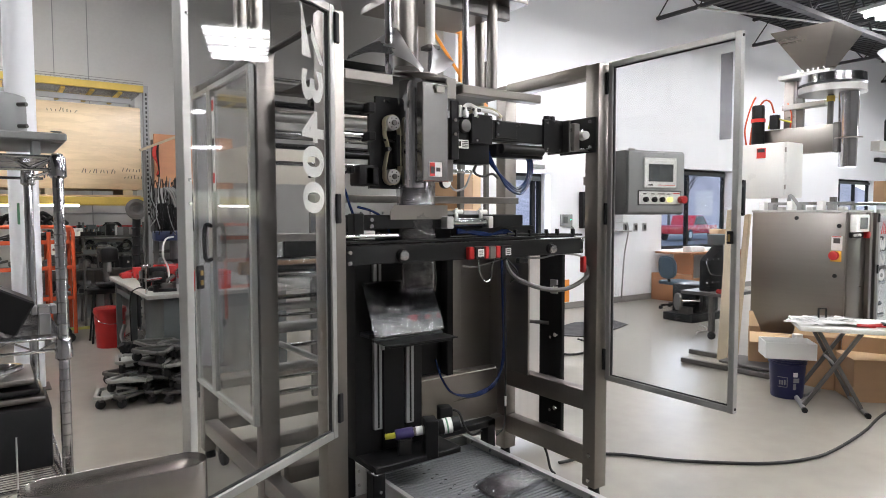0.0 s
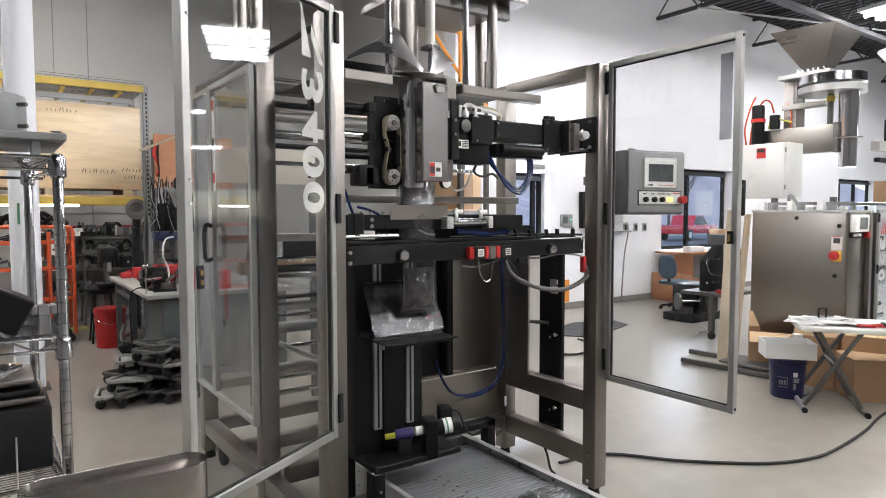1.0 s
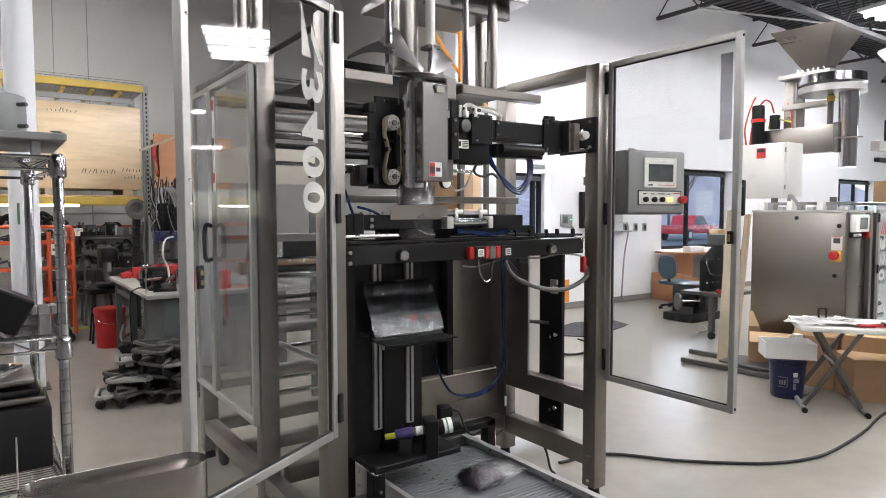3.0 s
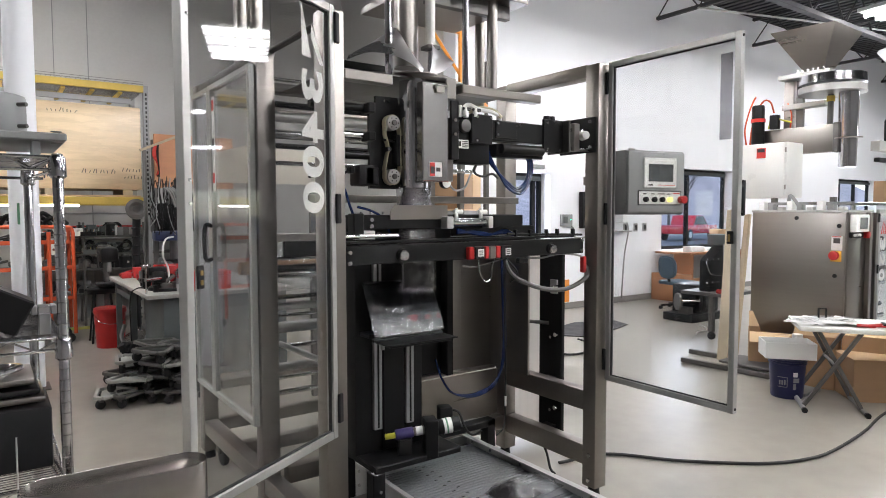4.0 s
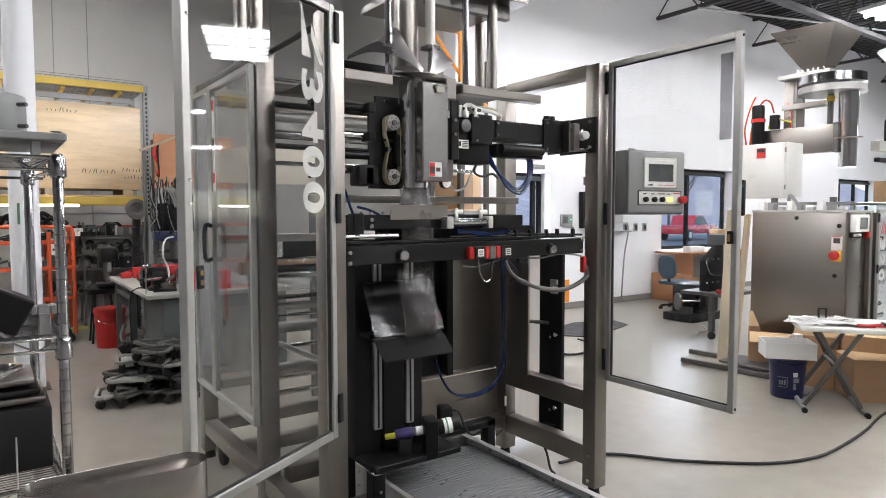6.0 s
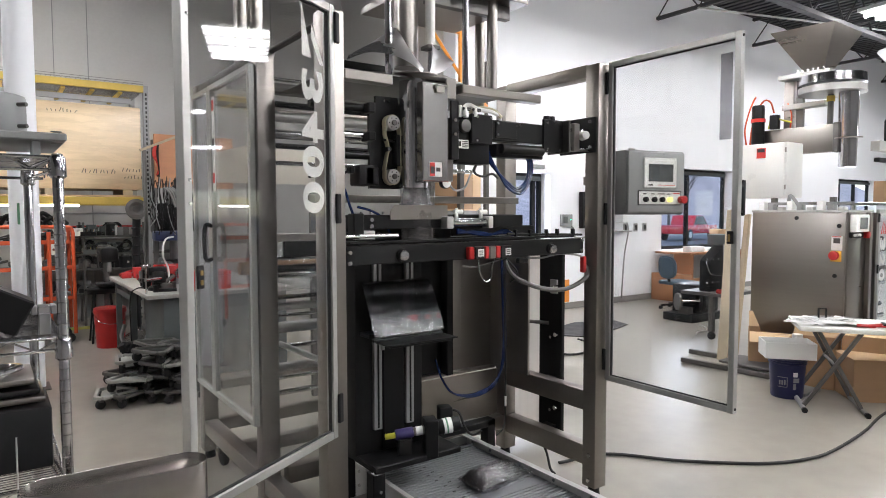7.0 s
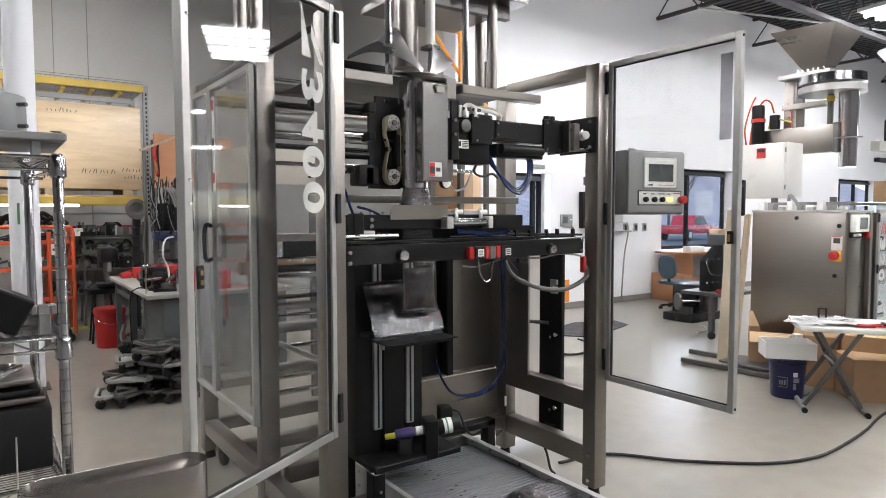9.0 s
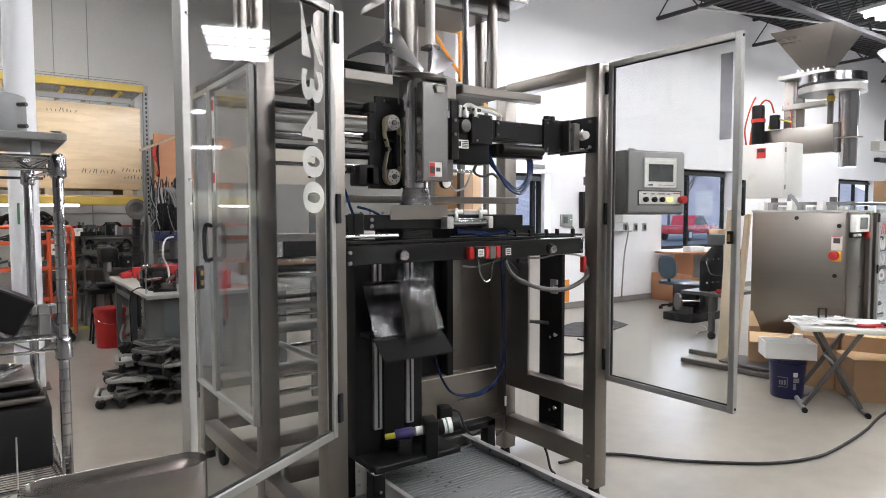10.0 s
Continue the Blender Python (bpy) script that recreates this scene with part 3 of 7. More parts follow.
mpart("rear_crossbar", box(1.30, 2.70, 2.98, 3.02, 1.677, 1.717, 0.003), STEEL_H)
mpart("rear_crossbar", box(1.22, 2.74, 3.1, 3.13, 1.40, 1.48, 0.003), BLACK)
# beam knobs, bolts and safety switches
for x in (1.48, 2.391):
    k = mpart("clamp_knob", rod((x, YF, 1.436), (x, YF - 0.014, 1.436), 0.030, 0.028, 24), BLACK)
    part("knob_face", rod((x, YF - 0.014, 1.436), (x, YF - 0.03, 1.436), 0.026, 0.022, 24, bevel=0.004), CHROME, k, "bright knurled steel face")
for x, z in ((1.225, 1.457), (1.225, 1.412), (2.628, 1.472), (2.628, 1.42)):
    bolt((x, YF, z), (0, -1, 0), 0.011)
for x0, x1, m_ in ((1.835, 1.868, REDP), (1.868, 1.930, BLACKMATT), (1.930, 1.958, REDP), (1.958, 2.0, STEEL), (2.0, 2.03, REDP), (2.03, 2.10, BLACKMATT)):
    mpart("safety_switch", box(x0, x1 - 0.002, YF - 0.03, YF - 0.001, 1.402, 1.462, 0.004), m_, "red and black safety switch")
for x in (1.885, 2.055):
    mpart("switch_label", box(x, x + 0.035, YF - 0.033, YF - 0.0305, 1.415, 1.45, 0), LABELW, "white printed label")
    for q in range(3):
        mpart("switch_mark", box(x + 0.005, x + 0.028, YF - 0.0345, YF - 0.0333, 1.421 + q * 0.009, 1.425 + q * 0.009, 0), INK)
mpart("safety_plug", box(2.68, 2.705, YF + 0.03, YF + 0.06, 1.29, 1.38, 0.004), REDP, "red interlock plug")

# forming tube with its collar and the film round it
TX, TY = 1.650, 2.56
mpart("forming_tube", rod((TX, TY, 1.74), (TX, TY, 2.245), 0.066, seg=64), CHROME, "polished steel forming tube")
mpart("tube_flange", lathe([(0.068, 0), (0.13, 0.012), (0.13, 0.016), (0.068, 0.006)], (TX, TY, 2.243)), STEEL_H)
skirt = lathe([(0.067, 0.11), (0.078, 0.05), (0.098, 0.0), (0.096, 0.0), (0.065, 0.11)], (0, 0, 0))
skirt.transform(Matrix.Translation((TX + 0.012, TY, 1.632)) @ Matrix.Diagonal((1, 0.55, 1, 1)))
sk = mpart("film_skirt", skirt, FILM, "clear film drawn flat below the tube")
flare = lathe([(0.064, 0.11), (0.074, 0.05), (0.092, 0.0), (0.088, 0.0)], (0, 0, 0))
flare.transform(Matrix.Translation((TX + 0.012, TY, 1.640)) @ Matrix.Diagonal((1, 0.5, 1, 1)))
mpart("tube_end", flare, MIRROR)


# forming collar: two folded sheets that meet at the tube
def folded_sheet(low, up, bulge):
    """A thin sheet swept from a lower edge to an upper one, both smooth or creased lines."""
    bm = bmesh.new()
    a, b = smooth_path(low, 6), [Vector(p).lerp(Vector(q), k / 6) for p, q in zip(up, up[1:]) for k in range(6)] + [Vector(up[-1])]
    rows = [[bm.verts.new(p.lerp(q, t / 6) + Vector(bulge) * math.sin(math.pi * t / 6)) for p, q in zip(a, b)] for t in range(7)]
    for u, v in zip(rows, rows[1:]):
        for k in range(len(u) - 1):
            bm.faces.new((u[k], u[k + 1], v[k + 1], v[k]))
    bmesh.ops.solidify(bm, geom=bm.faces, thickness=0.002)
    return bm


mpart("collar_wing", folded_sheet([(1.335, 2.620, 2.308), (1.373, 2.500, 2.321), (1.451, 2.440, 2.313), (1.557, 2.460, 2.300), (1.656, 2.490, 2.270)],
                                  [(1.428, 2.780, 2.367), (1.547, 2.760, 2.450), (1.657, 2.720, 2.532), (1.658, 2.620, 2.416), (1.682, 2.520, 2.284)], (0, -0.01, 0.012)), COLLAR, "polished steel forming collar wing")
mpart("collar_wing", folded_sheet([(1.694, 2.490, 2.259), (1.793, 2.530, 2.295), (1.908, 2.600, 2.360)],
                                  [(1.789, 2.620, 2.479), (1.885, 2.660, 2.441), (1.934, 2.640, 2.374)], (0.01, -0.01, 0.01)), COLLAR, "polished steel forming collar wing")
# Added black sheet: the shade inside the steel collar as a dark surface.
mpart("collar_inside", box(1.36, 1.72, 2.86, 2.87, 2.262, 2.37, 0.002), BLACK, "black sheet standing in for the shade inside the collar")
mpart("collar_hook", hose([(1.657, 2.720, 2.526), (1.669, 2.740, 2.568), (1.682, 2.740, 2.609)], 0.004, 6), BLACK)
mpart("collar_shadow_plate", slab([(1.30, 2.62), (1.74, 2.44), (1.96, 2.56), (1.96, 2.84), (1.5, 2.95)], 2.246, 2.26), STEEL_H, "steel collar base plate")
# product drop tube and rods above the collar
mpart("drop_tube", rod((1.70, 2.70, 2.33), (1.70, 2.70, 3.35), 0.06, seg=32), STEEL, "brushed steel product drop tube")
mpart("sensor_tube", rod((1.79, 2.62, 2.43), (1.79, 2.62, 3.35), 0.024, seg=20), ALU)
mpart("sensor_stem", rod((1.79, 2.62, 2.26), (1.79, 2.62, 2.43), 0.014, seg=16), CHROME)
mpart("clamp_block", box(1.755, 1.825, 2.585, 2.655, 2.415, 2.435, 0.003), STEELDK)
for x, y, r in ((1.50, 2.53, 0.017), (1.99, 2.60, 0.017), (2.215, 2.66, 0.028), (2.42, 3.02, 0.028)):
    mpart("support_rod", rod((x, y, 2.243), (x, y, 2.76 if r > 0.02 else 3.3), r, seg=24), CHROME if r < 0.02 else STEEL, "bright steel support rod")
mpart("filler_deck", box(1.75, 2.40, 2.58, 3.25, 2.735, 2.775, 0.003), STEEL_H, "steel filler deck plate")
mpart("filler_deck_rib", box(1.80, 2.34, 2.66, 2.70, 2.66, 2.735, 0.003), STEELDK)

# draw belts: plate, pulleys, belt, motor
BY = 2.575
bp = slab([(1.435, 1.735), (1.60, 1.735), (1.60, 2.10), (1.585, 2.16), (1.47, 2.16), (1.47, 2.13), (1.435, 2.12)], 0, 0.02)
bp.transform(Matrix(((1, 0, 0, 0), (0, 0, -1, BY + 0.04), (0, 1, 0, 0), (0, 0, 0, 1))))
mpart("belt_plate", bp, BLACK, "black belt drive plate")
for x0, x1, z0, z1 in ((1.41, 1.445, 2.075, 2.12), (1.41, 1.445, 1.95, 1.99), (1.395, 1.46, 1.75, 1.83)):
    mpart("belt_plate_lug", box(x0, x1, BY - 0.02, BY + 0.06, z0, z1, 0.004), BLACK)
for x, z in ((1.51, 2.14), (1.535, 2.14)):
    bolt((x, BY + 0.02, z), (0, -1, 0), 0.006)
for x, z, r in ((1.532, 2.035, 0.034), (1.532, 1.79, 0.034)):
    pl = mpart("pulley", rod((x, BY + 0.015, z), (x, BY - 0.035, z), r, seg=36, bevel=0.003), ALU, "bright aluminium belt pulley")
    part("pulley_hub", rod((x, BY - 0.035, z), (x, BY - 0.045, z), 0.013, seg=16, bevel=0.003), STEELDK, pl)
    for k in range(6):
        a = k * math.pi / 3
        part("pulley_hole", rod((x + 0.023 * math.cos(a), BY - 0.0352, z + 0.023 * math.sin(a)), (x + 0.023 * math.cos(a), BY - 0.0362, z + 0.023 * math.sin(a)), 0.003, seg=8), BLACK, pl)


def belt_loop(pts, w, y0):
    """A closed flat belt w wide through points in the xz plane."""
    bm = bmesh.new()
    n = len(pts)
    rings = []
    for i in range(n):
        p, a, b = Vector(pts[i]), Vector(pts[i - 1]), Vector(pts[(i + 1) % n])
        d = (b - a).normalized()
        o = Vector((d[1], -d[0])) * 0.004
        rings.append([bm.verts.new((q[0], y, q[1])) for q, y in ((p, y0), (p + o, y0), (p + o, y0 - w), (p, y0 - w))])
    for i in range(n):
        u, v = rings[i], rings[(i + 1) % n]
        for k in range(4):
            bm.faces.new((u[k], u[(k + 1) % 4], v[(k + 1) % 4], v[k]))
    return bm


loop = [(1.532 + 0.035 * math.cos(radians(a)), 2.035 + 0.035 * math.sin(radians(a))) for a in range(0, 181, 15)]
loop += [(1.500, 1.98), (1.512, 1.94), (1.517, 1.91), (1.508, 1.88), (1.497, 1.83)]
loop += [(1.532 + 0.035 * math.cos(radians(a)), 1.79 + 0.035 * math.sin(radians(a))) for a in range(180, 361, 15)]
loop += [(1.574, 1.83), (1.574, 1.99)]
mpart("draw_belt", belt_loop(loop, 0.032, BY + 0.008), TBELT, "cream toothed draw belt")
mpart("belt_backing", box(1.552, 1.579, BY - 0.02, BY + 0.015, 1.84, 1.985, 0.003), BLACKMATT)
bolt((1.512, BY, 1.915), (0, -1, 0), 0.013, 0.03)
bolt((1.545, BY, 1.955), (0, -1, 0), 0.008, 0.02)
mpart("pull_lever", rod((1.49, BY - 0.01, 1.958), (1.545, BY - 0.01, 1.953), 0.006, seg=8), BLACKMATT)
mpart("drive_motor", box(1.36, 1.44, BY - 0.02, BY + 0.08, 1.745, 1.84, 0.01), BLACKMATT, "black drive motor")
mpart("motor_plug", box(1.325, 1.35, BY + 0.0, BY + 0.04, 1.80, 1.83, 0.004), BLACKMATT)
mpart("motor_cable", hose([(1.335, BY + 0.02, 1.815), (1.30, BY + 0.03, 1.80), (1.25, BY + 0.1, 1.795), (1.215, BY + 0.2, 1.79)], 0.006), RUBBER)
for z in (2.10, 1.885, 1.975):
    mpart("slide_shaft", rod((1.15, BY + 0.04, z), (1.44, BY + 0.04, z), 0.018, seg=16), BLACK if z != 1.975 else CHROME)

# right-hand belt cover
mpart("belt_cover", box(1.597, 1.738, 2.40, 2.45, 1.765, 2.21, 0.004), MIRROR, "brushed steel belt cover")
mpart("cover_bracket", box(1.742, 1.80, 2.42, 2.43, 2.15, 2.245, 0.003), STEEL)
mpart("cover_flange", box(1.742, 1.785, 2.425, 2.435, 1.775, 1.87, 0.002), STEEL)
mpart("cover_bracket", box(1.755, 1.81, 2.46, 2.55, 1.77, 1.80, 0.003), STEEL)
mpart("warning_label", box(1.632, 1.70, 2.397, 2.3995, 1.787, 1.852, 0), LABELW, "red and white warning label")
mpart("warning_mark", box(1.634, 1.66, 2.3955, 2.3968, 1.789, 1.85, 0), LABELR)
mpart("warning_mark", box(1.636, 1.658, 2.3943, 2.3954, 1.80, 1.832, 0), INK)
mpart("warning_mark", box(1.668, 1.69, 2.3955, 2.3968, 1.81, 1.828, 0), INK)
gg = mpart("pressure_gauge", rod((1.775, 2.49, 1.765), (1.775, 2.465, 1.765), 0.028, seg=28, bevel=0.003), BLACKMATT, "small dial gauge")
part("dial", rod((1.775, 2.465, 1.765), (1.775, 2.463, 1.765), 0.024, seg=28), LABELW, gg, "white dial")
part("pointer", bar((1.775, 2.4625, 1.765), (1.787, 2.4625, 1.778), 0.002, 0.002), LABELR, gg)
mpart("cover_eye", rod((1.67, 2.4, 2.19), (1.67, 2.39, 2.19), 0.012, seg=14), STEELDK)
mpart("catch", box(1.665, 1.71, 2.388, 2.398, 2.165, 2.195, 0.002), STEEL_H)

# pull-arm assembly on the right
mpart("arm_plate", box(1.755, 1.80, 2.40, 2.415, 1.87, 2.14, 0.003), BLACK)
for z in (1.985, 2.05):
    bolt((1.775, 2.40, z), (0, -1, 0), 0.012)
mpart("arm_block", box(1.80, 2.0, 2.42, 2.50, 1.855, 2.075, 0.006), BLACK)
mpart("arm_block", box(1.87, 2.0, 2.395, 2.42, 1.95, 2.09, 0.004), BLACK)
mpart("shaft_end", rod((1.84, 2.42, 2.03), (1.84, 2.395, 2.03), 0.03, seg=24, bevel=0.004), STEELDK)
mpart("rating_label", box(1.79, 1.865, 2.412, 2.4185, 1.925, 1.965, 0), LABELW, "small printed rating label")
mpart("rating_mark", box(1.797, 1.82, 2.410, 2.4115, 1.935, 1.957, 0), INK)
for q in range(4):
    mpart("rating_mark", box(1.828, 1.858, 2.410, 2.4115, 1.931 + 0.008 * q, 1.935 + 0.008 * q, 0), INK)
for x in (1.835, 1.895):
    fit = mpart("air_valve", rod((x, 2.40, 2.075), (x, 2.40, 2.115), 0.012, 0.010, 12), LABELW, "white air valve")
    part("valve_arm", rod((x - 0.012, 2.40, 2.108), (x + 0.03, 2.40, 2.108), 0.008, seg=10), CHROME, fit)
mpart("arm_beam", box(2.0, 2.36, 2.415, 2.49, 1.975, 2.075, 0.004), BLACK, "black square arm")
mpart("arm_beam", box(2.03, 2.17, 2.408, 2.4145, 1.985, 2.07, 0.003), BLACK)
mpart("arm_beam", box(2.06, 2.38, 2.44, 2.52, 1.90, 1.965, 0.004), BLACK)
mpart("arm_cylinder", rod((2.08, 2.43, 1.94), (2.36, 2.43, 1.94), 0.026, seg=24, bevel=0.004), BLACK, "black round arm cylinder")
mpart("end_plate", box(2.35, 2.50, 2.405, 2.42, 1.935, 2.105, 0.003), BLACK)
mpart("end_plate", box(2.488, 2.50, 2.36, 2.52, 1.935, 2.105, 0.003), STEELDK)
for x, z in ((2.37, 2.085), (2.42, 2.092), (2.47, 2.082), (2.37, 1.95), (2.46, 1.948), (2.03, 2.055), (2.17, 2.055), (2.03, 2.0), (1.9, 2.075), (1.985, 2.075), (1.9, 1.965)):
    bolt((x, 2.405 if x > 2.2 else 2.395, z), (0, -1, 0), 0.008)
for x in (2.395, 2.43):
    mpart("cap_knob", rod((x, 2.43, 2.10), (x, 2.43, 2.125), 0.02, 0.017, 16), BLACKMATT)
for z in (2.07, 1.97):
    mpart("guide_shaft", rod((2.50, 2.45, z), (2.735, 2.45, z), 0.012, seg=16), CHROME)
mpart("shaft_clamp", box(2.595, 2.64, 2.425, 2.475, 1.955, 2.105, 0.003), STEEL_H, "aluminium shaft clamp")
mpart("clamp_screw", rod((2.66, 2.43, 2.04), (2.64, 2.38, 2.04), 0.026, 0.022, 20, bevel=0.004), LABELW, "white clamp knob")
mpart("arm_mount", box(2.735, 2.752, 2.405, 2.67, 1.955, 2.15, 0.003), BLACK)
for z in (1.985, 2.125):
    bolt((2.735, 2.435, z), (-1, 0, 0), 0.013)
# wrapped air lines on the arm
for p, r, m_ in (([(1.83, 2.42, 2.10), (1.86, 2.41, 2.13), (1.92, 2.41, 2.115), (2.0, 2.41, 2.11), (2.06, 2.42, 2.095), (2.07, 2.43, 2.06)], 0.011, LABELW),
                 ([(1.88, 2.42, 2.10), (1.94, 2.415, 2.12), (2.02, 2.415, 2.115), (2.07, 2.42, 2.09)], 0.012, TBELT)):
    mpart("air_line", hose(p, r), m_, "taped pale air line")
for x in (1.82, 1.85):
    mpart("air_fitting", rod((x, 2.42, 2.07), (x, 2.42, 2.125), 0.012, 0.009, 12), LABELW, "white air fitting")
# blue hoses that loop below the arm
for k in range(3):
    o = 0.012 * k
    mpart("blue_hose", hose([(1.99 + o, 2.46, 1.97), (2.02 + o, 2.47, 1.90), (2.08 + o, 2.46, 1.83 - o), (2.15, 2.45, 1.77 - o), (2.21 + o, 2.45, 1.745 - o), (2.27 + o, 2.45, 1.79), (2.295 + o, 2.46, 1.87), (2.28 + o, 2.47, 1.93)], 0.0075), BLUEHOSE, "blue air hose")
mpart("grey_cable", hose([(1.785, 2.47, 1.765), (1.83, 2.47, 1.73), (1.88, 2.46, 1.745), (1.91, 2.46, 1.80), (1.95, 2.47, 1.85)], 0.005), GREYMETAL)
mpart("black_cable", hose([(1.95, 2.45, 1.87), (1.93, 2.45, 1.82), (1.98, 2.45, 1.80), (2.05, 2.46, 1.815), (2.12, 2.5, 1.80)], 0.006), RUBBER)
for k in range(4):
    mpart("blue_hose", hose([(1.84, 2.47, 1.525 + 0.006 * k), (1.95, 2.462, 1.53 - 0.004 * k), (2.06, 2.47, 1.515), (2.16, 2.49, 1.52 + 0.005 * k), (2.24, 2.5, 1.505)], 0.007), BLUEHOSE, "blue air hose")
mpart("blue_hose", hose([(1.23, 2.5, 1.77), (1.26, 2.5, 1.72), (1.275, 2.49, 1.66), (1.30, 2.5, 1.61), (1.33, 2.52, 1.55)], 0.006), BLUEHOSE)
mpart("blue_hose", hose([(1.35, 2.56, 1.65), (1.42, 2.55, 1.63), (1.47, 2.55, 1.60), (1.52, 2.56, 1.53)], 0.006), BLUEHOSE)
# drag line behind the beam
mpart("hose_rail", rod((2.15, 2.46, 1.515), (2.70, 2.46, 1.50), 0.006, seg=8), RUBBER)
for x in (2.2, 2.3, 2.42, 2.5, 2.62):
    mpart("rail_clip", box(x, x + 0.015, 2.45, 2.47, 1.50, 1.535, 0.002), BLACKMATT)
mpart("corrugated_hose", hose([(2.10, 2.42, 1.39), (2.115, 2.40, 1.33), (2.17, 2.39, 1.285), (2.26, 2.385, 1.25), (2.36, 2.385, 1.225), (2.48, 2.385, 1.215), (2.58, 2.385, 1.235), (2.68, 2.40, 1.275), (2.73, 2.45, 1.32)], 0.012), STEELDK, "grey corrugated hose")
mpart("black_cable", hose([(2.10, 2.41, 1.395), (2.16, 2.40, 1.335), (2.17, 2.41, 1.30), (2.13, 2.41, 1.275)], 0.004), RUBBER)
mpart("bare_wire", hose([(1.93, 2.42, 1.40), (1.93, 2.41, 1.34), (1.96, 2.405, 1.29), (2.0, 2.41, 1.30), (2.02, 2.42, 1.36), (2.04, 2.42, 1.40)], 0.003, 6), CHROME)
mpart("bare_wire", hose([(1.84, 2.42, 1.37), (1.92, 2.42, 1.362), (2.02, 2.42, 1.38), (2.14, 2.42, 1.40)], 0.003, 6), GREYMETAL)
mpart("sensor_head", box(2.20, 2.26, 2.42, 2.45, 1.365, 1.39, 0.004), BLACKMATT)
mpart("wire_bundle", hose([(2.25, 2.43, 1.39), (2.36, 2.43, 1.385), (2.48, 2.43, 1.40), (2.6, 2.43, 1.395), (2.7, 2.44, 1.375)], 0.005), GREYMETAL)

# lift tower with two slotted rails
mpart("tower", box(1.415, 1.80, 2.72, 2.86, 0.43, 1.40, 0.006), BLACK, "black lift tower")
for x in (1.505, 1.69):
    mpart("tower_rail", box(x, x + 0.045, 2.695, 2.719, 0.56, 1.40, 0.003), GREYMETAL, "grey slotted rail")
    mpart("rail_slot", box(x + 0.018, x + 0.027, 2.692, 2.6945, 0.57, 1.39, 0), BLACK)
mpart("tower_side", box(1.56, 1.68, 2.70, 2.719, 0.45, 1.05, 0.004), BLACK)
mpart("tower_base", box(1.415, 1.91, 2.53, 2.90, 0.415, 0.445, 0.004), BLACK, "black stand plate")
mpart("stand_leg", box(1.405, 1.47, 2.53, 2.60, 0.0, 0.415, 0.004), BLACK)
mpart("stand_leg", box(1.405, 1.47, 2.83, 2.90, 0.0, 0.415, 0.004), BLACK)
mpart("stand_leg", box(2.33, 2.39, 2.83, 2.90, 0.0, 0.415, 0.004), BLACK)
mpart("stand_beam", box(1.91, 2.39, 2.83, 2.90, 0.375, 0.415, 0.004), BLACK)
bolt((1.44, 2.53, 0.33), (0, -1, 0), 0.01)
bolt((1.40, 2.53, 0.43), (0, -1, 0), 0.006)
# lift motor lying on the stand
MOTOR_AT = Matrix.Translation((1.537, 2.65, -0.02)) @ pose(0, 0, 0, 0, 0, -22) @ Matrix.Translation((-1.497, -2.57, 0))


def lpart(name, bm, material, parent, label=""):
    bm.transform(MOTOR_AT)
    return part(name, bm, material, parent, label)


def mx(x):
    return 1.497 + (x - 1.455) * 0.84


mo = lpart("lift_motor", rod((mx(1.515), 2.57, 0.5600), (mx(1.62), 2.57, 0.5700), 0.026, seg=24, bevel=0.006), VIOLET, M, "violet lift motor gearbox")
lpart("cap", rod((mx(1.455), 2.57, 0.5550), (mx(1.515), 2.57, 0.5600), 0.014, seg=16, bevel=0.003), YELLOWC, mo, "bright yellow shaft cap")
lpart("coupling", rod((mx(1.62), 2.57, 0.5700), (mx(1.69), 2.57, 0.5750), 0.021, seg=20, bevel=0.003), STEEL, mo, "steel coupling")
lpart("coupling_band", rod((mx(1.635), 2.57, 0.5715), (mx(1.675), 2.57, 0.5742), 0.0225, seg=20), LABELW, mo)
lpart("motor_body", rod((mx(1.70), 2.57, 0.5750), (mx(1.90), 2.57, 0.5950), 0.037, seg=28, bevel=0.006), BLACKMATT, mo, "black motor body")
lpart("motor_label", rod((mx(1.80), 2.57, 0.5850), (mx(1.85), 2.57, 0.5900), 0.0385, seg=28), LABELW, mo, "white rating label")
lpart("motor_label", rod((mx(1.815), 2.57, 0.5865), (mx(1.825), 2.57, 0.5875), 0.0388, seg=28), GREEN, mo)
lpart("motor_flange", box(mx(1.685), mx(1.76), 2.52, 2.62, 0.446, 0.6300, 0.006), BLACK, mo)
lpart("terminal_box", box(mx(1.79), mx(1.87), 2.60, 2.68, 0.5850000000000001, 0.6650, 0.008), BLACKMATT, mo)
lpart("motor_foot", box(mx(1.53), mx(1.61), 2.54, 2.60, 0.446, 0.5450, 0.004), BLACK, mo)
lpart("wire", hose([(mx(1.87), 2.64, 0.6450), (mx(1.92), 2.64, 0.6250), (mx(1.96), 2.66, 0.5450), (mx(2.02), 2.70, 0.4850), (mx(2.1), 2.74, 0.4850)], 0.006), RUBBER, mo)
# chute plate on its bracket
cp = bmesh.new()
prof = [(2.687, 1.2945), (2.6555, 1.2785), (2.654, 1.2765), (2.60, 1.2), (2.53, 1.1), (2.503, 1.062)]
rows = [[cp.verts.new((x0 + (0.0 if k < 3 else -0.008 * (k - 2)), y, z)) for k, (y, z) in enumerate(prof)] for x0 in (1.425, 1.555, 1.685, 1.812)]
for u, v in zip(rows, rows[1:]):
    for k in range(5):
        cp.faces.new((u[k], v[k], v[k + 1], u[k + 1]))
bmesh.ops.solidify(cp, geom=cp.faces, thickness=0.003)
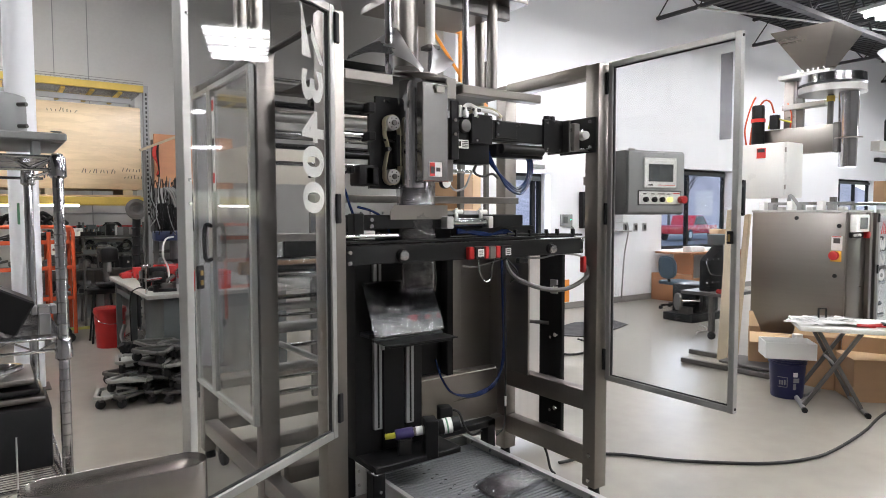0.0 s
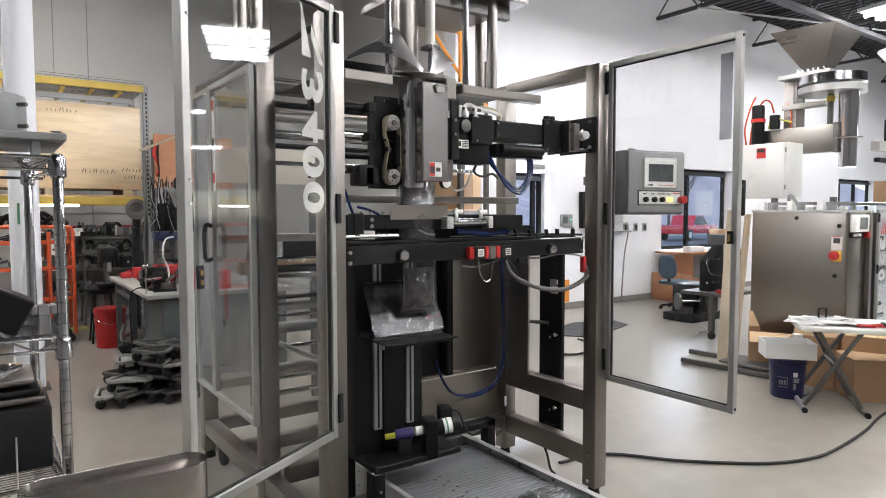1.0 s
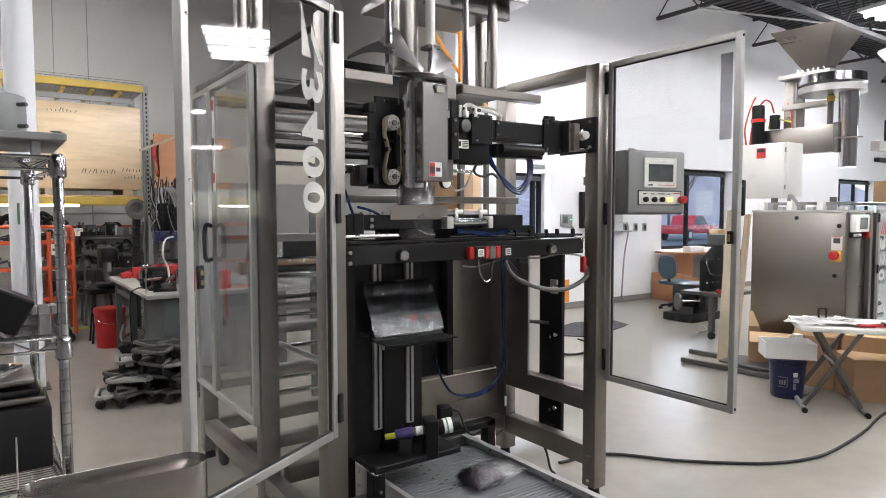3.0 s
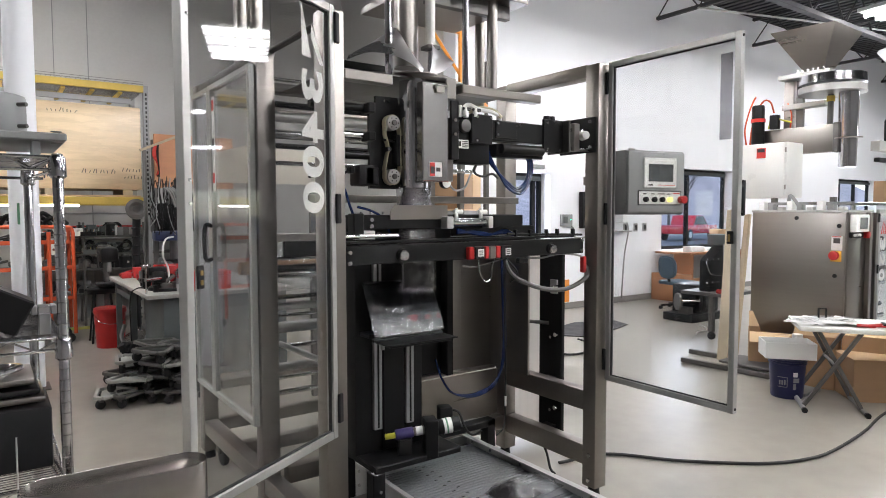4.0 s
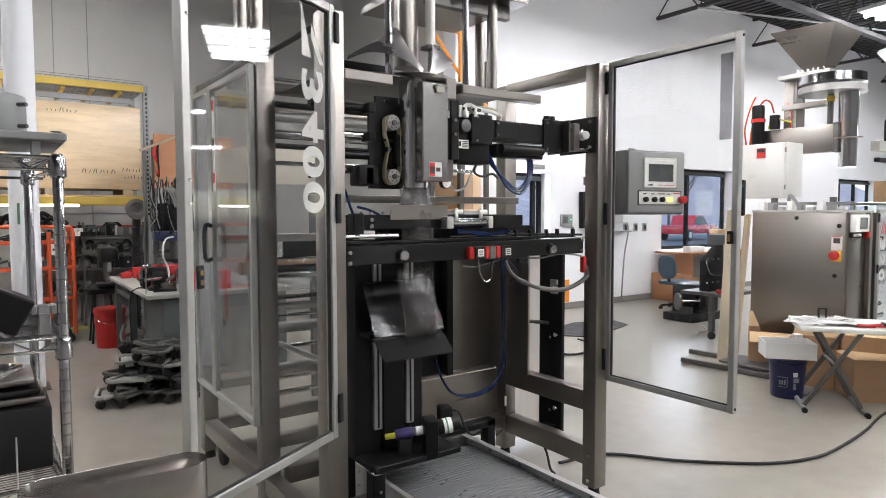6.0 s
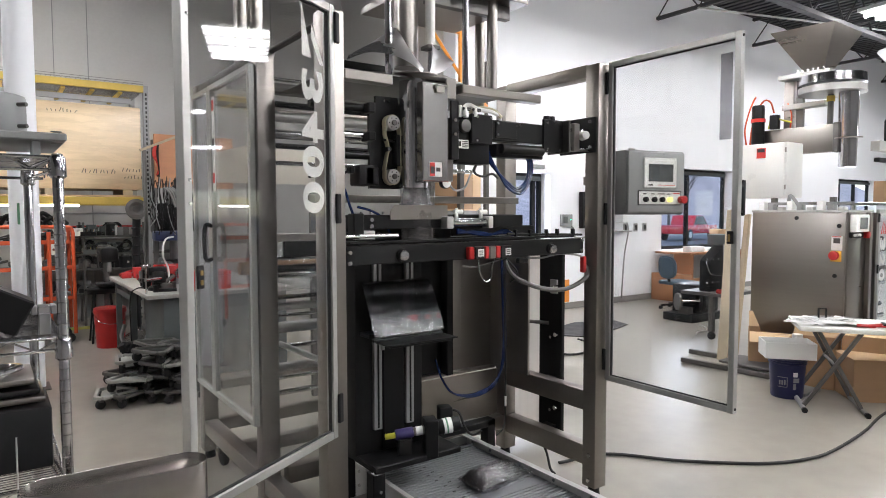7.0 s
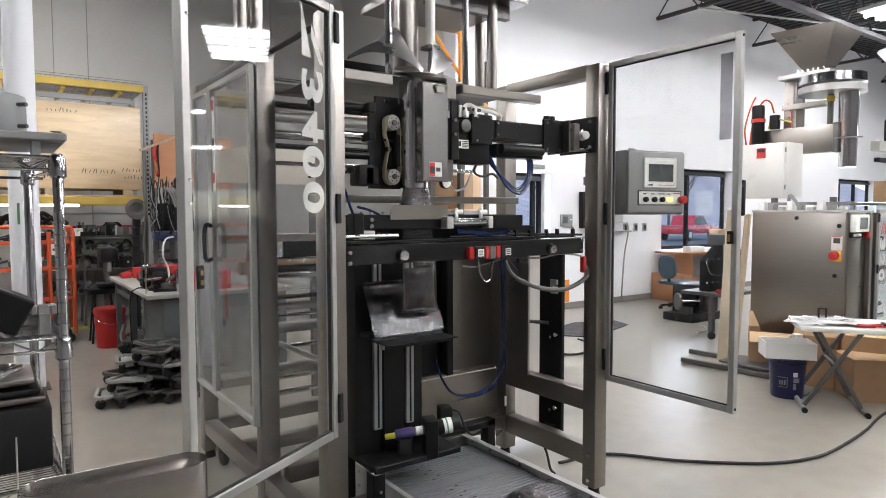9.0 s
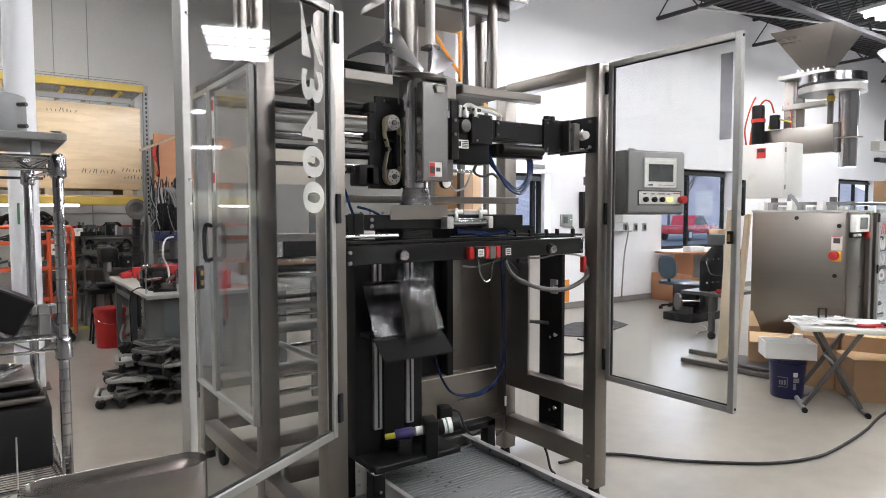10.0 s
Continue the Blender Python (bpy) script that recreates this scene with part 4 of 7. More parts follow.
mpart("chute_plate", cp, CHUTE, "mirror-polished steel chute plate")
mpart("chute_bracket", box(1.44, 1.79, 2.62, 2.72, 1.03, 1.05, 0.003), BLACK)
mpart("flap_hinge", rod((1.40, 2.515, 1.045), (1.78, 2.515, 1.045), 0.008, seg=12), BLACK)
mpart("guide_plate", box(1.60, 1.71, 2.68, 2.70, 0.985, 1.01, 0.003), ALU, "aluminium flap latch")
mpart("latch_arm", rod((1.55, 2.69, 0.99), (1.72, 2.69, 1.0), 0.006, seg=8), GREYMETAL)
mpart("latch_pin", rod((1.55, 2.69, 0.955), (1.55, 2.69, 0.995), 0.01, seg=10), GREYMETAL)
mpart("latch_pin", rod((1.71, 2.69, 0.965), (1.71, 2.69, 1.0), 0.01, seg=10), GREYMETAL)

# back panels of the cabinet
mpart("back_panel", box(2.36, 2.753, 3.30, 3.31, 0.60, 1.40, 0.002), STEEL, "brushed steel back panel")
mpart("back_panel", box(1.85, 2.355, 3.30, 3.31, 0.60, 1.40, 0.002), BLACK, "black back panel")
mpart("back_strip", box(2.361, 2.478, 3.285, 3.299, 0.75, 1.40, 0.002), STEEL)
mpart("panel_lip", box(1.95, 2.75, 3.26, 3.30, 0.585, 0.605, 0.003), STEEL)
mpart("lower_panel", box(1.80, 2.75, 3.24, 3.25, 0.28, 0.585, 0.002), STEEL, "brushed steel lower panel")
mpart("back_rail", box(1.25, 2.75, 3.17, 3.24, 0.19, 0.28, 0.005), STEEL_TUBE)
mpart("back_column", box(2.32, 2.37, 3.22, 3.29, 0.60, 1.40, 0.004), BLACK)
mpart("side_plate", box(2.735, 2.752, 2.93, 3.298, 0.60, 1.38, 0.002), STEEL, "brushed steel side plate")
for q in range(4):
    mpart("blue_hose", hose([(2.66 + 0.007 * q, 3.10, 1.38), (2.665 + 0.007 * q, 3.09, 1.0), (2.66 + 0.006 * q, 3.08, 0.72), (2.55, 3.02, 0.56 + 0.006 * q), (2.36, 2.98, 0.52 + 0.006 * q), (2.18, 2.96, 0.57), (2.08, 2.94, 0.68), (2.03, 2.93, 0.80)], 0.006), BLUEHOSE, "blue air hose")
mpart("black_cable", hose([(2.64, 3.05, 1.36), (2.645, 3.04, 0.8), (2.64, 3.03, 0.4), (2.60, 3.0, 0.28), (2.5, 2.95, 0.26)], 0.005), RUBBER)
mpart("cable_sleeve", rod((2.642, 3.033, 0.46), (2.640, 3.031, 0.40), 0.007, seg=8), LABELW)
mpart("hanging_cable", hose([(2.80, 2.85, 0.17), (2.815, 2.83, 0.1), (2.81, 2.80, 0.03), (2.80, 2.75, 0.012)], 0.008), RUBBER)
# outer black column with bolts, on the machine's right side
oc = mpart("outer_column", box(2.92, 2.95, 2.82, 3.02, 0.22, 1.40, 0.004), BLACK, "black bolted side column")
for z in (1.155, 0.85, 0.38):
    bolt((2.92, 2.86, z), (-1, 0, 0), 0.018, 0.02)
    bolt((2.92, 2.90, z - 0.02), (-1, 0, 0), 0.012, 0.02)
mpart("column_bracket", box(2.851, 2.919, 2.86, 2.94, 0.50, 0.58, 0.003), BLACK)
mpart("column_bracket", box(2.851, 2.919, 2.86, 2.94, 0.19, 0.27, 0.003), BLACK)
mpart("service_panel", box(2.952, 3.27, 3.30, 3.31, 0.05, 1.40, 0.002), SATIN, "pale satin steel service panel")
mpart("rod_pad", box(2.752, 2.764, 3.09, 3.15, 0.87, 0.99, 0.002), STEEL)
mpart("tie_rod", rod((2.74, 3.12, 0.93), (2.92, 2.93, 0.915), 0.012, seg=12), STEELDK)
mpart("outlet_plate", box(2.905, 2.919, 2.85, 2.91, 1.11, 1.20, 0.002), ALU)
for z, x in ((0.235, 2.795), (0.09, 2.795)):
    bolt((XR0, 2.44, z), (-1, 0, 0), 0.014)
# transport casters under the rear of the base
for x, y in ((1.19, 4.12), (2.78, 4.12)):
    cs = mpart("caster", rod((x - 0.02, y, 0.07), (x + 0.02, y, 0.07), 0.07, seg=24, bevel=0.012), RUBBER, "black transport caster")
    part("fork", box(x - 0.035, x + 0.035, y - 0.02, y + 0.05, 0.08, 0.17, 0.006), STEELDK, cs)
# film web rollers at the back
for y, z, r, m_ in ((3.5, 2.373, 0.010, CHROME), (3.5, 2.235, 0.018, BLACK), (3.5, 2.165, 0.030, ALU), (3.48, 2.065, 0.026, CHROME), (3.5, 2.003, 0.016, BLACK),
                    (3.5, 1.906, 0.012, CHROME), (3.5, 1.371, 0.012, CHROME), (3.5, 1.305, 0.022, BLACK), (3.52, 1.262, 0.014, CHROME), (3.5, 1.143, 0.013, BLACK),
                    (3.5, 1.087, 0.022, ALU), (3.5, 1.037, 0.010, CHROME), (3.6, 0.95, 0.034, GREYMETAL), (3.5, 0.858, 0.013, CHROME), (3.5, 0.738, 0.026, GREYMETAL),
                    (3.5, 0.681, 0.010, CHROME), (3.5, 0.591, 0.016, CHROME)):
    mpart("web_roller", rod((1.24, y, z), (2.72, y, z), r, seg=20), m_, "black web roller" if m_ is BLACK else "bright film web roller")
mpart("top_crossrail", box(XL1 - 0.008, 2.74, 3.86, 3.95, 2.37, 2.43, 0.004), STEELDK)
for x in (1.285, 1.375):
    mpart("support_rod", rod((x, 3.905, 2.43), (x, 3.905, 3.45), 0.042, seg=28), STEEL, "bright steel support rod")
for z in (0.45, 1.42, 2.33):
    mpart("rear_rail", box(1.24, 2.72, 4.29, 4.35, z, z + 0.06, 0.004), STEEL_TUBE)
mpart("post", box(XR0, XR1, 4.28, 4.375, 0.05, ZT, 0.006), STEEL_TUBE)
mpart("levelling_foot", rod((2.80, 4.33, 0), (2.80, 4.33, 0.05), 0.035, 0.03), BLACKMATT)
mpart("rear_base_rail", box(XR0 + 0.01, XR1 - 0.01, 3.265, 4.28, 0.17, 0.262, 0.006), STEEL_TUBE)
mpart("base_crossrail", box(XL1, 1.55, 2.75, 2.82, 0.12, 0.20, 0.005), STEEL_TUBE)
mpart("base_crossrail", box(XL1, 2.74, 3.75, 3.82, 0.17, 0.25, 0.005), STEEL_TUBE)
mpart("base_crossrail", box(XL1, 2.74, 4.29, 4.36, 0.17, 0.25, 0.005), STEEL_TUBE)
mpart("gas_strut", rod((1.26, 3.30, 0.92), (1.60, 2.95, 0.75), 0.016, seg=14), ALU)
fr = mpart("film_roll", rod((1.35, 3.95, 1.28), (2.6, 3.95, 1.28), 0.16, seg=40), FILM, "roll of clear film")
part("roll_core", rod((1.26, 3.95, 1.28), (2.7, 3.95, 1.28), 0.04, seg=24), CARD, fr)

# conveyor under the chute
CX0, CX1, CY0, CY1, CZ = 1.545, 2.283, 0.50, 2.98, 0.262
C = thing("conveyor", "low take-away conveyor with grey modular belt and steel sides", "conveyor", ((CX0 + CX1) / 2, 2.1, 0))
for x in (CX0 - 0.006, CX1):
    s = part("side_plate", box(x, x + 0.006, CY0, CY1, 0.12, 0.30, 0.002), TRAY, C, "galvanised conveyor side")
    for y in (1.75, 2.0, 2.25, 2.5, 2.75, 2.92):
        for z in (0.275, 0.20):
            part("bolt", rod((x - 0.006 if x < 2 else x + 0.006, y, z), (x + 0.0, y, z), 0.009, seg=8) if x < 2 else rod((x - 0.004, y, z), (x, y, z), 0.009, seg=8), CHROME, s)
part("side_lip", box(CX1 - 0.03, CX1 + 0.006, CY0, CY1, 0.301, 0.306, 0.001), TRAY, C)
part("side_lip", box(CX0 - 0.006, CX0 + 0.02, CY0, CY1, 0.301, 0.306, 0.001), TRAY, C)
part("end_plate", box(CX0, CX1, CY1 - 0.006, CY1, 0.12, 0.30, 0.002), TRAY, C)
part("bed", box(CX0 + 0.002, CX1 - 0.002, CY0, CY1 - 0.01, CZ - 0.03, CZ - 0.012, 0), BLACKMATT, C, "black belt bed")
for x in (CX0 + 0.03, CX1 - 0.07):
    for y in (0.6, 1.6, 2.8):
        part("leg", box(x, x + 0.04, y, y + 0.04, 0, 0.13, 0.003), STEEL_TUBE, C)


def guard_door(name, label, hinge, turn, w, h, z0, side):
    """A glazed aluminium guard door; its hinge edge at x = 0, it runs along +x of its own space."""
    d = thing(name, label, "machine door", (*hinge, z0), turn)
    part("frame", ring_plate(w, h, 0.034, 0.03), ALU, d, "satin aluminium door frame", local=True)
    part("gasket", ring_plate(w - 0.056, h - 0.056, 0.014, 0.008, m=Matrix.Translation((0.028, 0, 0.028))), RUBBER, d, "black glazing gasket", local=True)
    g = part("panel", box(0.03, w - 0.03, -0.003, 0.003, 0.03, h - 0.03, 0), GLASS, d, "clear polycarbonate panel", local=True)
    g.visible_shadow = False
    for z in (0.06, 0.88, 1.6):
        part("hinge", box(-0.022, 0.006, 0.016 * side, 0.03 * side, z, z + 0.12, 0.003), BLACKMATT, d, "black hinge", local=True)
    return d


LD = guard_door("guard_door", "open clear polycarbonate guard door with large white numerals", (1.14, 2.375), 180 + 30.7, 0.79, 1.745, 0.70, 1)
RD = guard_door("guard_door", "clear polycarbonate guard door standing wide open", (2.835, 2.384), -90, 0.765, 1.775, 0.675, -1)
# left door: latch, screws and the large numerals, seen from inside
lat = part("latch", box(0.728, 0.756, 0.0175, 0.027, 0.695, 0.765, 0.003), BLACKMATT, LD, "black and brass latch", local=True)
for z in (0.706, 0.735):
    part("latch_bolt", box(0.736, 0.748, 0.027, 0.031, z, z + 0.016, 0.002), BRASS, lat, "brass latch bolt", local=True)
for z in (0.95, 1.02, 1.5):
    part("screw", rod((0.772, 0.0175, z), (0.772, 0.021, z), 0.005, seg=8), CHROME, LD, local=True)


def glyph(char, w, h):
    """The outline of one character as a mesh, scaled to w by h, its lower left corner at the origin."""
    cu = bpy.data.curves.new("glyph", "FONT")
    cu.body, cu.size, cu.offset = char, 1.0, 0.035
    tmp = bpy.data.objects.new("tmp", cu)
    scene.collection.objects.link(tmp)
    bpy.context.view_layer.update()
    me = bpy.data.meshes.new_from_object(tmp.evaluated_get(bpy.context.evaluated_depsgraph_get()))
    bm = bmesh.new()
    bm.from_mesh(me)
    bpy.data.objects.remove(tmp)
    bpy.data.meshes.remove(me)
    bpy.data.curves.remove(cu)
    xs, ys = [v.co.x for v in bm.verts], [v.co.y for v in bm.verts]
    for v in bm.verts:
        v.co = Vector(((v.co.x - min(xs)) / (max(xs) - min(xs)) * w, (v.co.y - min(ys)) / (max(ys) - min(ys)) * h, 0))
    return bm


for char, top in (("3", 2.17), ("4", 2.015), ("0", 1.880), ("0", 1.742)):
    bm = glyph(char, 0.12, 0.14)
    for v in bm.verts:
        v.co = Vector((0.050 + v.co.y, -0.0045, top - 0.70 - v.co.x))
    part("numeral", bm, MARK, LD, "large white vinyl numeral", local=True)
# emblem above the numerals, as plain shapes
for pts in (((0.19, 2.43), (0.182, 2.41), (0.128, 2.215), (0.185, 2.215)), ((0.125, 2.35), (0.045, 2.20), (0.070, 2.20), (0.125, 2.29))):
    bm = bmesh.new()
    bm.faces.new([bm.verts.new((x, -0.0045, z - 0.70)) for x, z in pts])
    part("emblem_shape", bm, MARK, LD, "white vinyl emblem shape", local=True)
# right door: clouded sticker, latch, outer handle
part("sticker", box(0.655, 0.715, 0.0035, 0.0045, 1.29, 1.69, 0), clear("grey_vinyl", (0.62, 0.61, 0.63), 1.3, 0.3, 0.05), RD, "translucent grey sticker", local=True)
lat = part("latch", box(0.722, 0.75, -0.032, -0.0175, 0.80, 0.86, 0.003), BLACKMATT, RD, "black and brass latch", local=True)
part("latch_bolt", box(0.73, 0.742, -0.036, -0.032, 0.81, 0.845, 0.002), BRASS, lat, "brass latch bolt", local=True)
hd = part("handle", box(0.735, 0.755, 0.05, 0.075, 0.93, 1.10, 0.01), BLACKMATT, RD, "black pull handle", local=True)
for z in (0.95, 1.07):
    part("standoff", rod((0.745, 0.017, z), (0.745, 0.055, z), 0.008, seg=10), BLACKMATT, hd, local=True)
for z in (0.02, 1.755):
    part("corner_screw", rod((0.765, 0, z), (0.768, 0, z), 0.007, seg=10), BLACKMATT, RD, local=True)

# side guards of the machine (clear panels in aluminium frames)
def side_guard(y0, y1, z0, z1, x):
    g = thing("side_guard", "closed clear side guard panel in an aluminium frame", "machine guard", (x, (y0 + y1) / 2, z0), group="side guards")
    m = Matrix.Translation((x, y0, z0)) @ pose(0, 0, 0, 0, 0, 90)
    part("frame", ring_plate(y1 - y0, z1 - z0, 0.03, 0.03, m=m), ALU, g)
    p = part("panel", box(x - 0.003, x + 0.003, y0 + 0.03, y1 - 0.03, z0 + 0.03, z1 - 0.03, 0), GLASS, g, "clear polycarbonate panel")
    p.visible_shadow = False
    return g


sg = side_guard(3.19, 3.905, 0.525, 2.37, 1.095)
part("handle", hose([(1.08, 3.88, 1.55), (1.04, 3.88, 1.54), (1.04, 3.88, 1.36), (1.08, 3.88, 1.35)], 0.012), BLACKMATT, sg, "black pull handle")
part("warning_strip", box(1.089, 1.0915, 3.82, 3.87, 1.75, 2.30, 0), LABELW, sg, "strip of warning labels")
for z in (1.80, 2.0, 2.22):
    part("warning_sign", box(1.0865, 1.0885, 3.827, 3.863, z, z + 0.06, 0), LABELR if z != 2.0 else INK, sg)
side_guard(3.915, 4.29, 0.525, 2.37, 1.095)

# ---- left side: wire shelf cart, bench, rack ----
PX, PY = 0.131, 1.672


def shelf_cart():
    c = thing("wire_shelf_cart", "chrome wire shelving cart loaded with machine parts", "shelf", (PX - 0.3, PY + 0.2, 0))
    for x, y in ((PX, PY), (PX - 0.62, PY + 0.08), (PX - 0.037, PY + 0.45), (PX - 0.59, PY + 0.53)):
        p = part("pole", rod((x, y, 0.0), (x, y, 1.755), 0.0113, seg=20, bevel=0.003), CHROME, c, "grooved chrome pole")
        for k in range(70):
            z = 0.05 + 0.0254 * k
            part("groove", rod((x, y, z), (x, y, z + 0.0015), 0.0116, seg=14), STEELDK, p) if (x, y) == (PX, PY) else None
        for z in (0.95, 1.29, 1.70):
            part("collar", lathe([(0.0135, 0), (0.018, 0.005), (0.0165, 0.045), (0.0135, 0.05)], (x, y, z), 16), CHROME, p)
    x0, x1, y0, y1 = PX - 0.62, PX, PY + 0.02, PY + 0.46
    for z in (0.97, 1.31, 1.72):
        s = part("shelf_frame", bmesh.new(), CHROME, c, "chrome shelf rim")
        bm = bmesh.new()
        for dz in (0.0, 0.028):
            rod((x0, y0, z + dz), (x1, y0, z + dz), 0.004, seg=8, bm=bm)
            rod((x0, y1, z + dz), (x1, y1, z + dz), 0.004, seg=8, bm=bm)
            rod((x0, y0, z + dz), (x0, y1, z + dz), 0.004, seg=8, bm=bm)
            rod((x1, y0, z + dz), (x1 - 0.037, y1, z + dz), 0.004, seg=8, bm=bm)
        for k in range(12):
            a = x0 + (x1 - x0) * k / 12
            rod((a, y0, z if k % 2 else z + 0.028), (a + (x1 - x0) / 12, y0, z + 0.028 if k % 2 else z), 0.002, seg=6, bm=bm)
        for k in range(8):
            a = y0 + (y1 - y0) * k / 8
            rod((x1, a, z if k % 2 else z + 0.028), (x1, a + (y1 - y0) / 8, z + 0.028 if k % 2 else z), 0.002, seg=6, bm=bm)
        bm.transform(WORLD[c].inverted())
        bm.to_mesh(s.data)
        bm.free()
        for k in range(28):
            y = y0 + (y1 - y0) * (k + 0.5) / 28
            part("wire", rod((x0, y, z + 0.031), (x1, y, z + 0.031), 0.0018, seg=6), CHROME, s)
    return c


shelf_cart()
# what stands on the cart
st = thing("machine_stand", "grey painted steel stand on the top shelf", "machine part", (-0.05, 1.85, 1.755))
part("top_plate", box(-0.35, 0.153, 1.69, 2.05, 1.785, 1.803, 0.003), GREYP, st)
part("leg", box(0.085, 0.102, 1.70, 1.78, 1.753, 1.785, 0.002), GREYP, st)
part("leg", box(-0.3, -0.28, 1.75, 2.0, 1.753, 1.785, 0.002), GREYP, st)
part("drum", rod((0.0, 1.86, 1.803), (0.0, 1.86, 1.90), 0.085, seg=36, bevel=0.004), GREYP, st, "grey drum housing")
for z in (1.825, 1.875):
    part("bolt", rod((0.066, 1.80, z), (0.082, 1.785, z), 0.005, seg=8), STEELDK, st)
bx = thing("black_block", "black machined block lying tilted on the middle shelf", "machine part", (0.0, 1.76, 1.345))
part("block", box(-0.07, 0.048, -0.05, 0.05, 0.0, 0.085, 0.004, m=pose(0, 0, 0.022, 0, 28, 0)), BLACK, bx, local=True)
tr = thing("steel_bracket", "open-topped steel bracket on the middle shelf", "machine part", (0.098, 1.715, 1.345))
bm = ring_plate(0.05, 0.05, 0.02, 0.012, m=pose(-0.025, 0, 0.055, -90, 0, 0))
part("ring", bm, GREYMETAL, tr, local=True)
part("upright", box(-0.012, 0.012, -0.01, 0.01, 0, 0.048, 0.002), GREYMETAL, tr, local=True)
lb = thing("black_case", "black case with chrome rails on the lower shelf", "machine part", (-0.05, 1.80, 1.003))
part("case", box(-0.4, 0.112, 1.80, 2.02, 1.004, 1.155, 0.008), BLACKMATT, lb)
for k, z in enumerate((1.165, 1.185, 1.21)):
    part("rail", box(-0.4, 0.10 - 0.01 * k, 1.81, 2.0, z, z + 0.016, 0.006), STEEL if k != 1 else BLACK, lb, "polished steel rail")
part("coil", hose([(-0.2, 1.85, 1.235), (-0.02, 1.83, 1.24), (0.05, 1.86, 1.245), (0.02, 1.92, 1.24), (-0.12, 1.95, 1.235)], 0.008), CHROME, lb)
sr = solid("thin_rod", rod((0.035, 1.70, 1.002), (0.035, 1.70, 1.12), 0.0018, seg=8), ALU, "thin steel rod standing on the lower shelf", "rod")


def stainless_pan():
    """A long pan with rounded ends, open at the top."""
    p = thing("steel_pan", "long brushed steel pan with rounded ends on a stand", "pan", (0.22, 1.57, 0.90))
    def outline(off):
        a, b = Vector((0.357, 1.560)), Vector((0.082, 1.577))
        d = (a - b).normalized()
        nrm = Vector((-d[1], d[0]))
        r = 0.052 - off
        pts = []
        for k in range(17):
            t = math.pi * k / 16
            pts.append(a + r * (math.cos(t) * -nrm + math.sin(t) * d))
        for k in range(17):
            t = math.pi * k / 16
            pts.append(b + r * (math.cos(t) * nrm - math.sin(t) * d))
        return pts
    bm = bmesh.new()
    rings = [[bm.verts.new((q[0], q[1], z)) for q in outline(o)] for o, z in ((0.0, 0.90), (0.0, 1.038), (0.0008, 1.04), (0.002, 1.038), (0.002, 0.906))]
    n = len(rings[0])
    for u, v in zip(rings, rings[1:]):
        for k in range(n):
            bm.faces.new((u[k], u[(k + 1) % n], v[(k + 1) % n], v[k]))
    bm.faces.new(rings[0][::-1])
    bm.faces.new(rings[-1])
    part("shell", bm, PANSTEEL, p)
    bm = bmesh.new()
    for x, y in ((0.09, 1.55), (0.09, 1.605), (0.35, 1.535), (0.35, 1.585)):
        box(x - 0.012, x + 0.012, y - 0.012, y + 0.012, 0, 0.90, 0.003, bm)
    part("stand", bm, STEEL_TUBE, p)


stainless_pan()
rc = thing("round_column", "white painted round steel column with a green mark", "column", (0.275, 7.0, 0))
part("shaft", rod((0.275, 7.0, 0.012), (0.275, 7.0, H), 0.12, seg=40), WALLP, rc)
part("base_plate", box(0.12, 0.43, 6.845, 7.155, 0, 0.012, 0.003), STEELDK, rc)
part("mark", box(0.216, 0.236, 6.876, 6.895, 1.528, 1.720, 0.001), GREEN, rc, "green painted stripe")


def pallet_rack():
    r = thing("pallet_rack", "yellow-beamed pallet rack against the concrete wall", "rack", (0.2, 10.0, 0))
    for y in (9.5, 10.5):
        for x in (1.77, -1.6):
            u = part("upright", box(x, x + 0.07, y, y + 0.07, 0, 3.36, 0.004), GREYMETAL, r, "grey rack upright")
            if y == 9.5 and x > 0:
                for k in range(28):
                    part("slot", box(x + 0.025, x + 0.045, y - 0.002, y - 0.0005, 1.6 + 0.06 * k, 1.635 + 0.06 * k, 0), BLACK, u)
    for y in (9.46, 10.55):
        part("beam", box(-1.6, 1.77, y, y + 0.045, 3.255, 3.345, 0.004), YELLOWP, r, "yellow rack beam")
        part("beam", box(-1.6, 1.77, y, y + 0.045, 1.745, 1.845, 0.004), YELLOWP, r, "yellow rack beam")
    for k in range(10):
        x = -1.5 + 0.33 * k
        part("deck_support", box(x, x + 0.05, 9.51, 10.54, 3.22, 3.25, 0.003), YELLOWP, r)
    bm = bmesh.new()
    for k in range(24):
        rod((-1.58, 9.52 + 0.043 * k, 3.262), (1.76, 9.52 + 0.043 * k, 3.262), 0.003, seg=5, bm=bm)
    for k in range(60):
        x = -1.55 + 0.055 * k
        rod((x, 9.44, 3.36), (x, 10.56, 3.36), 0.003, seg=5, bm=bm)
    rod((-1.58, 9.44, 3.36), (1.76, 9.44, 3.36), 0.003, seg=5, bm=bm)
    rod((-1.58, 9.44, 3.39), (1.76, 9.44, 3.39), 0.003, seg=5, bm=bm)
    part("wire_deck", bm, STEELDK, r, "dark wire deck")
    part("deck_board", box(-1.58, 1.72, 9.52, 10.5, 1.85, 1.87, 0.003), CARDL, r, "pale board deck")
    part("stop_bar", box(-1.58, 1.62, 9.5, 9.53, 3.09, 3.16, 0.003), GREYMETAL, r)
    return r


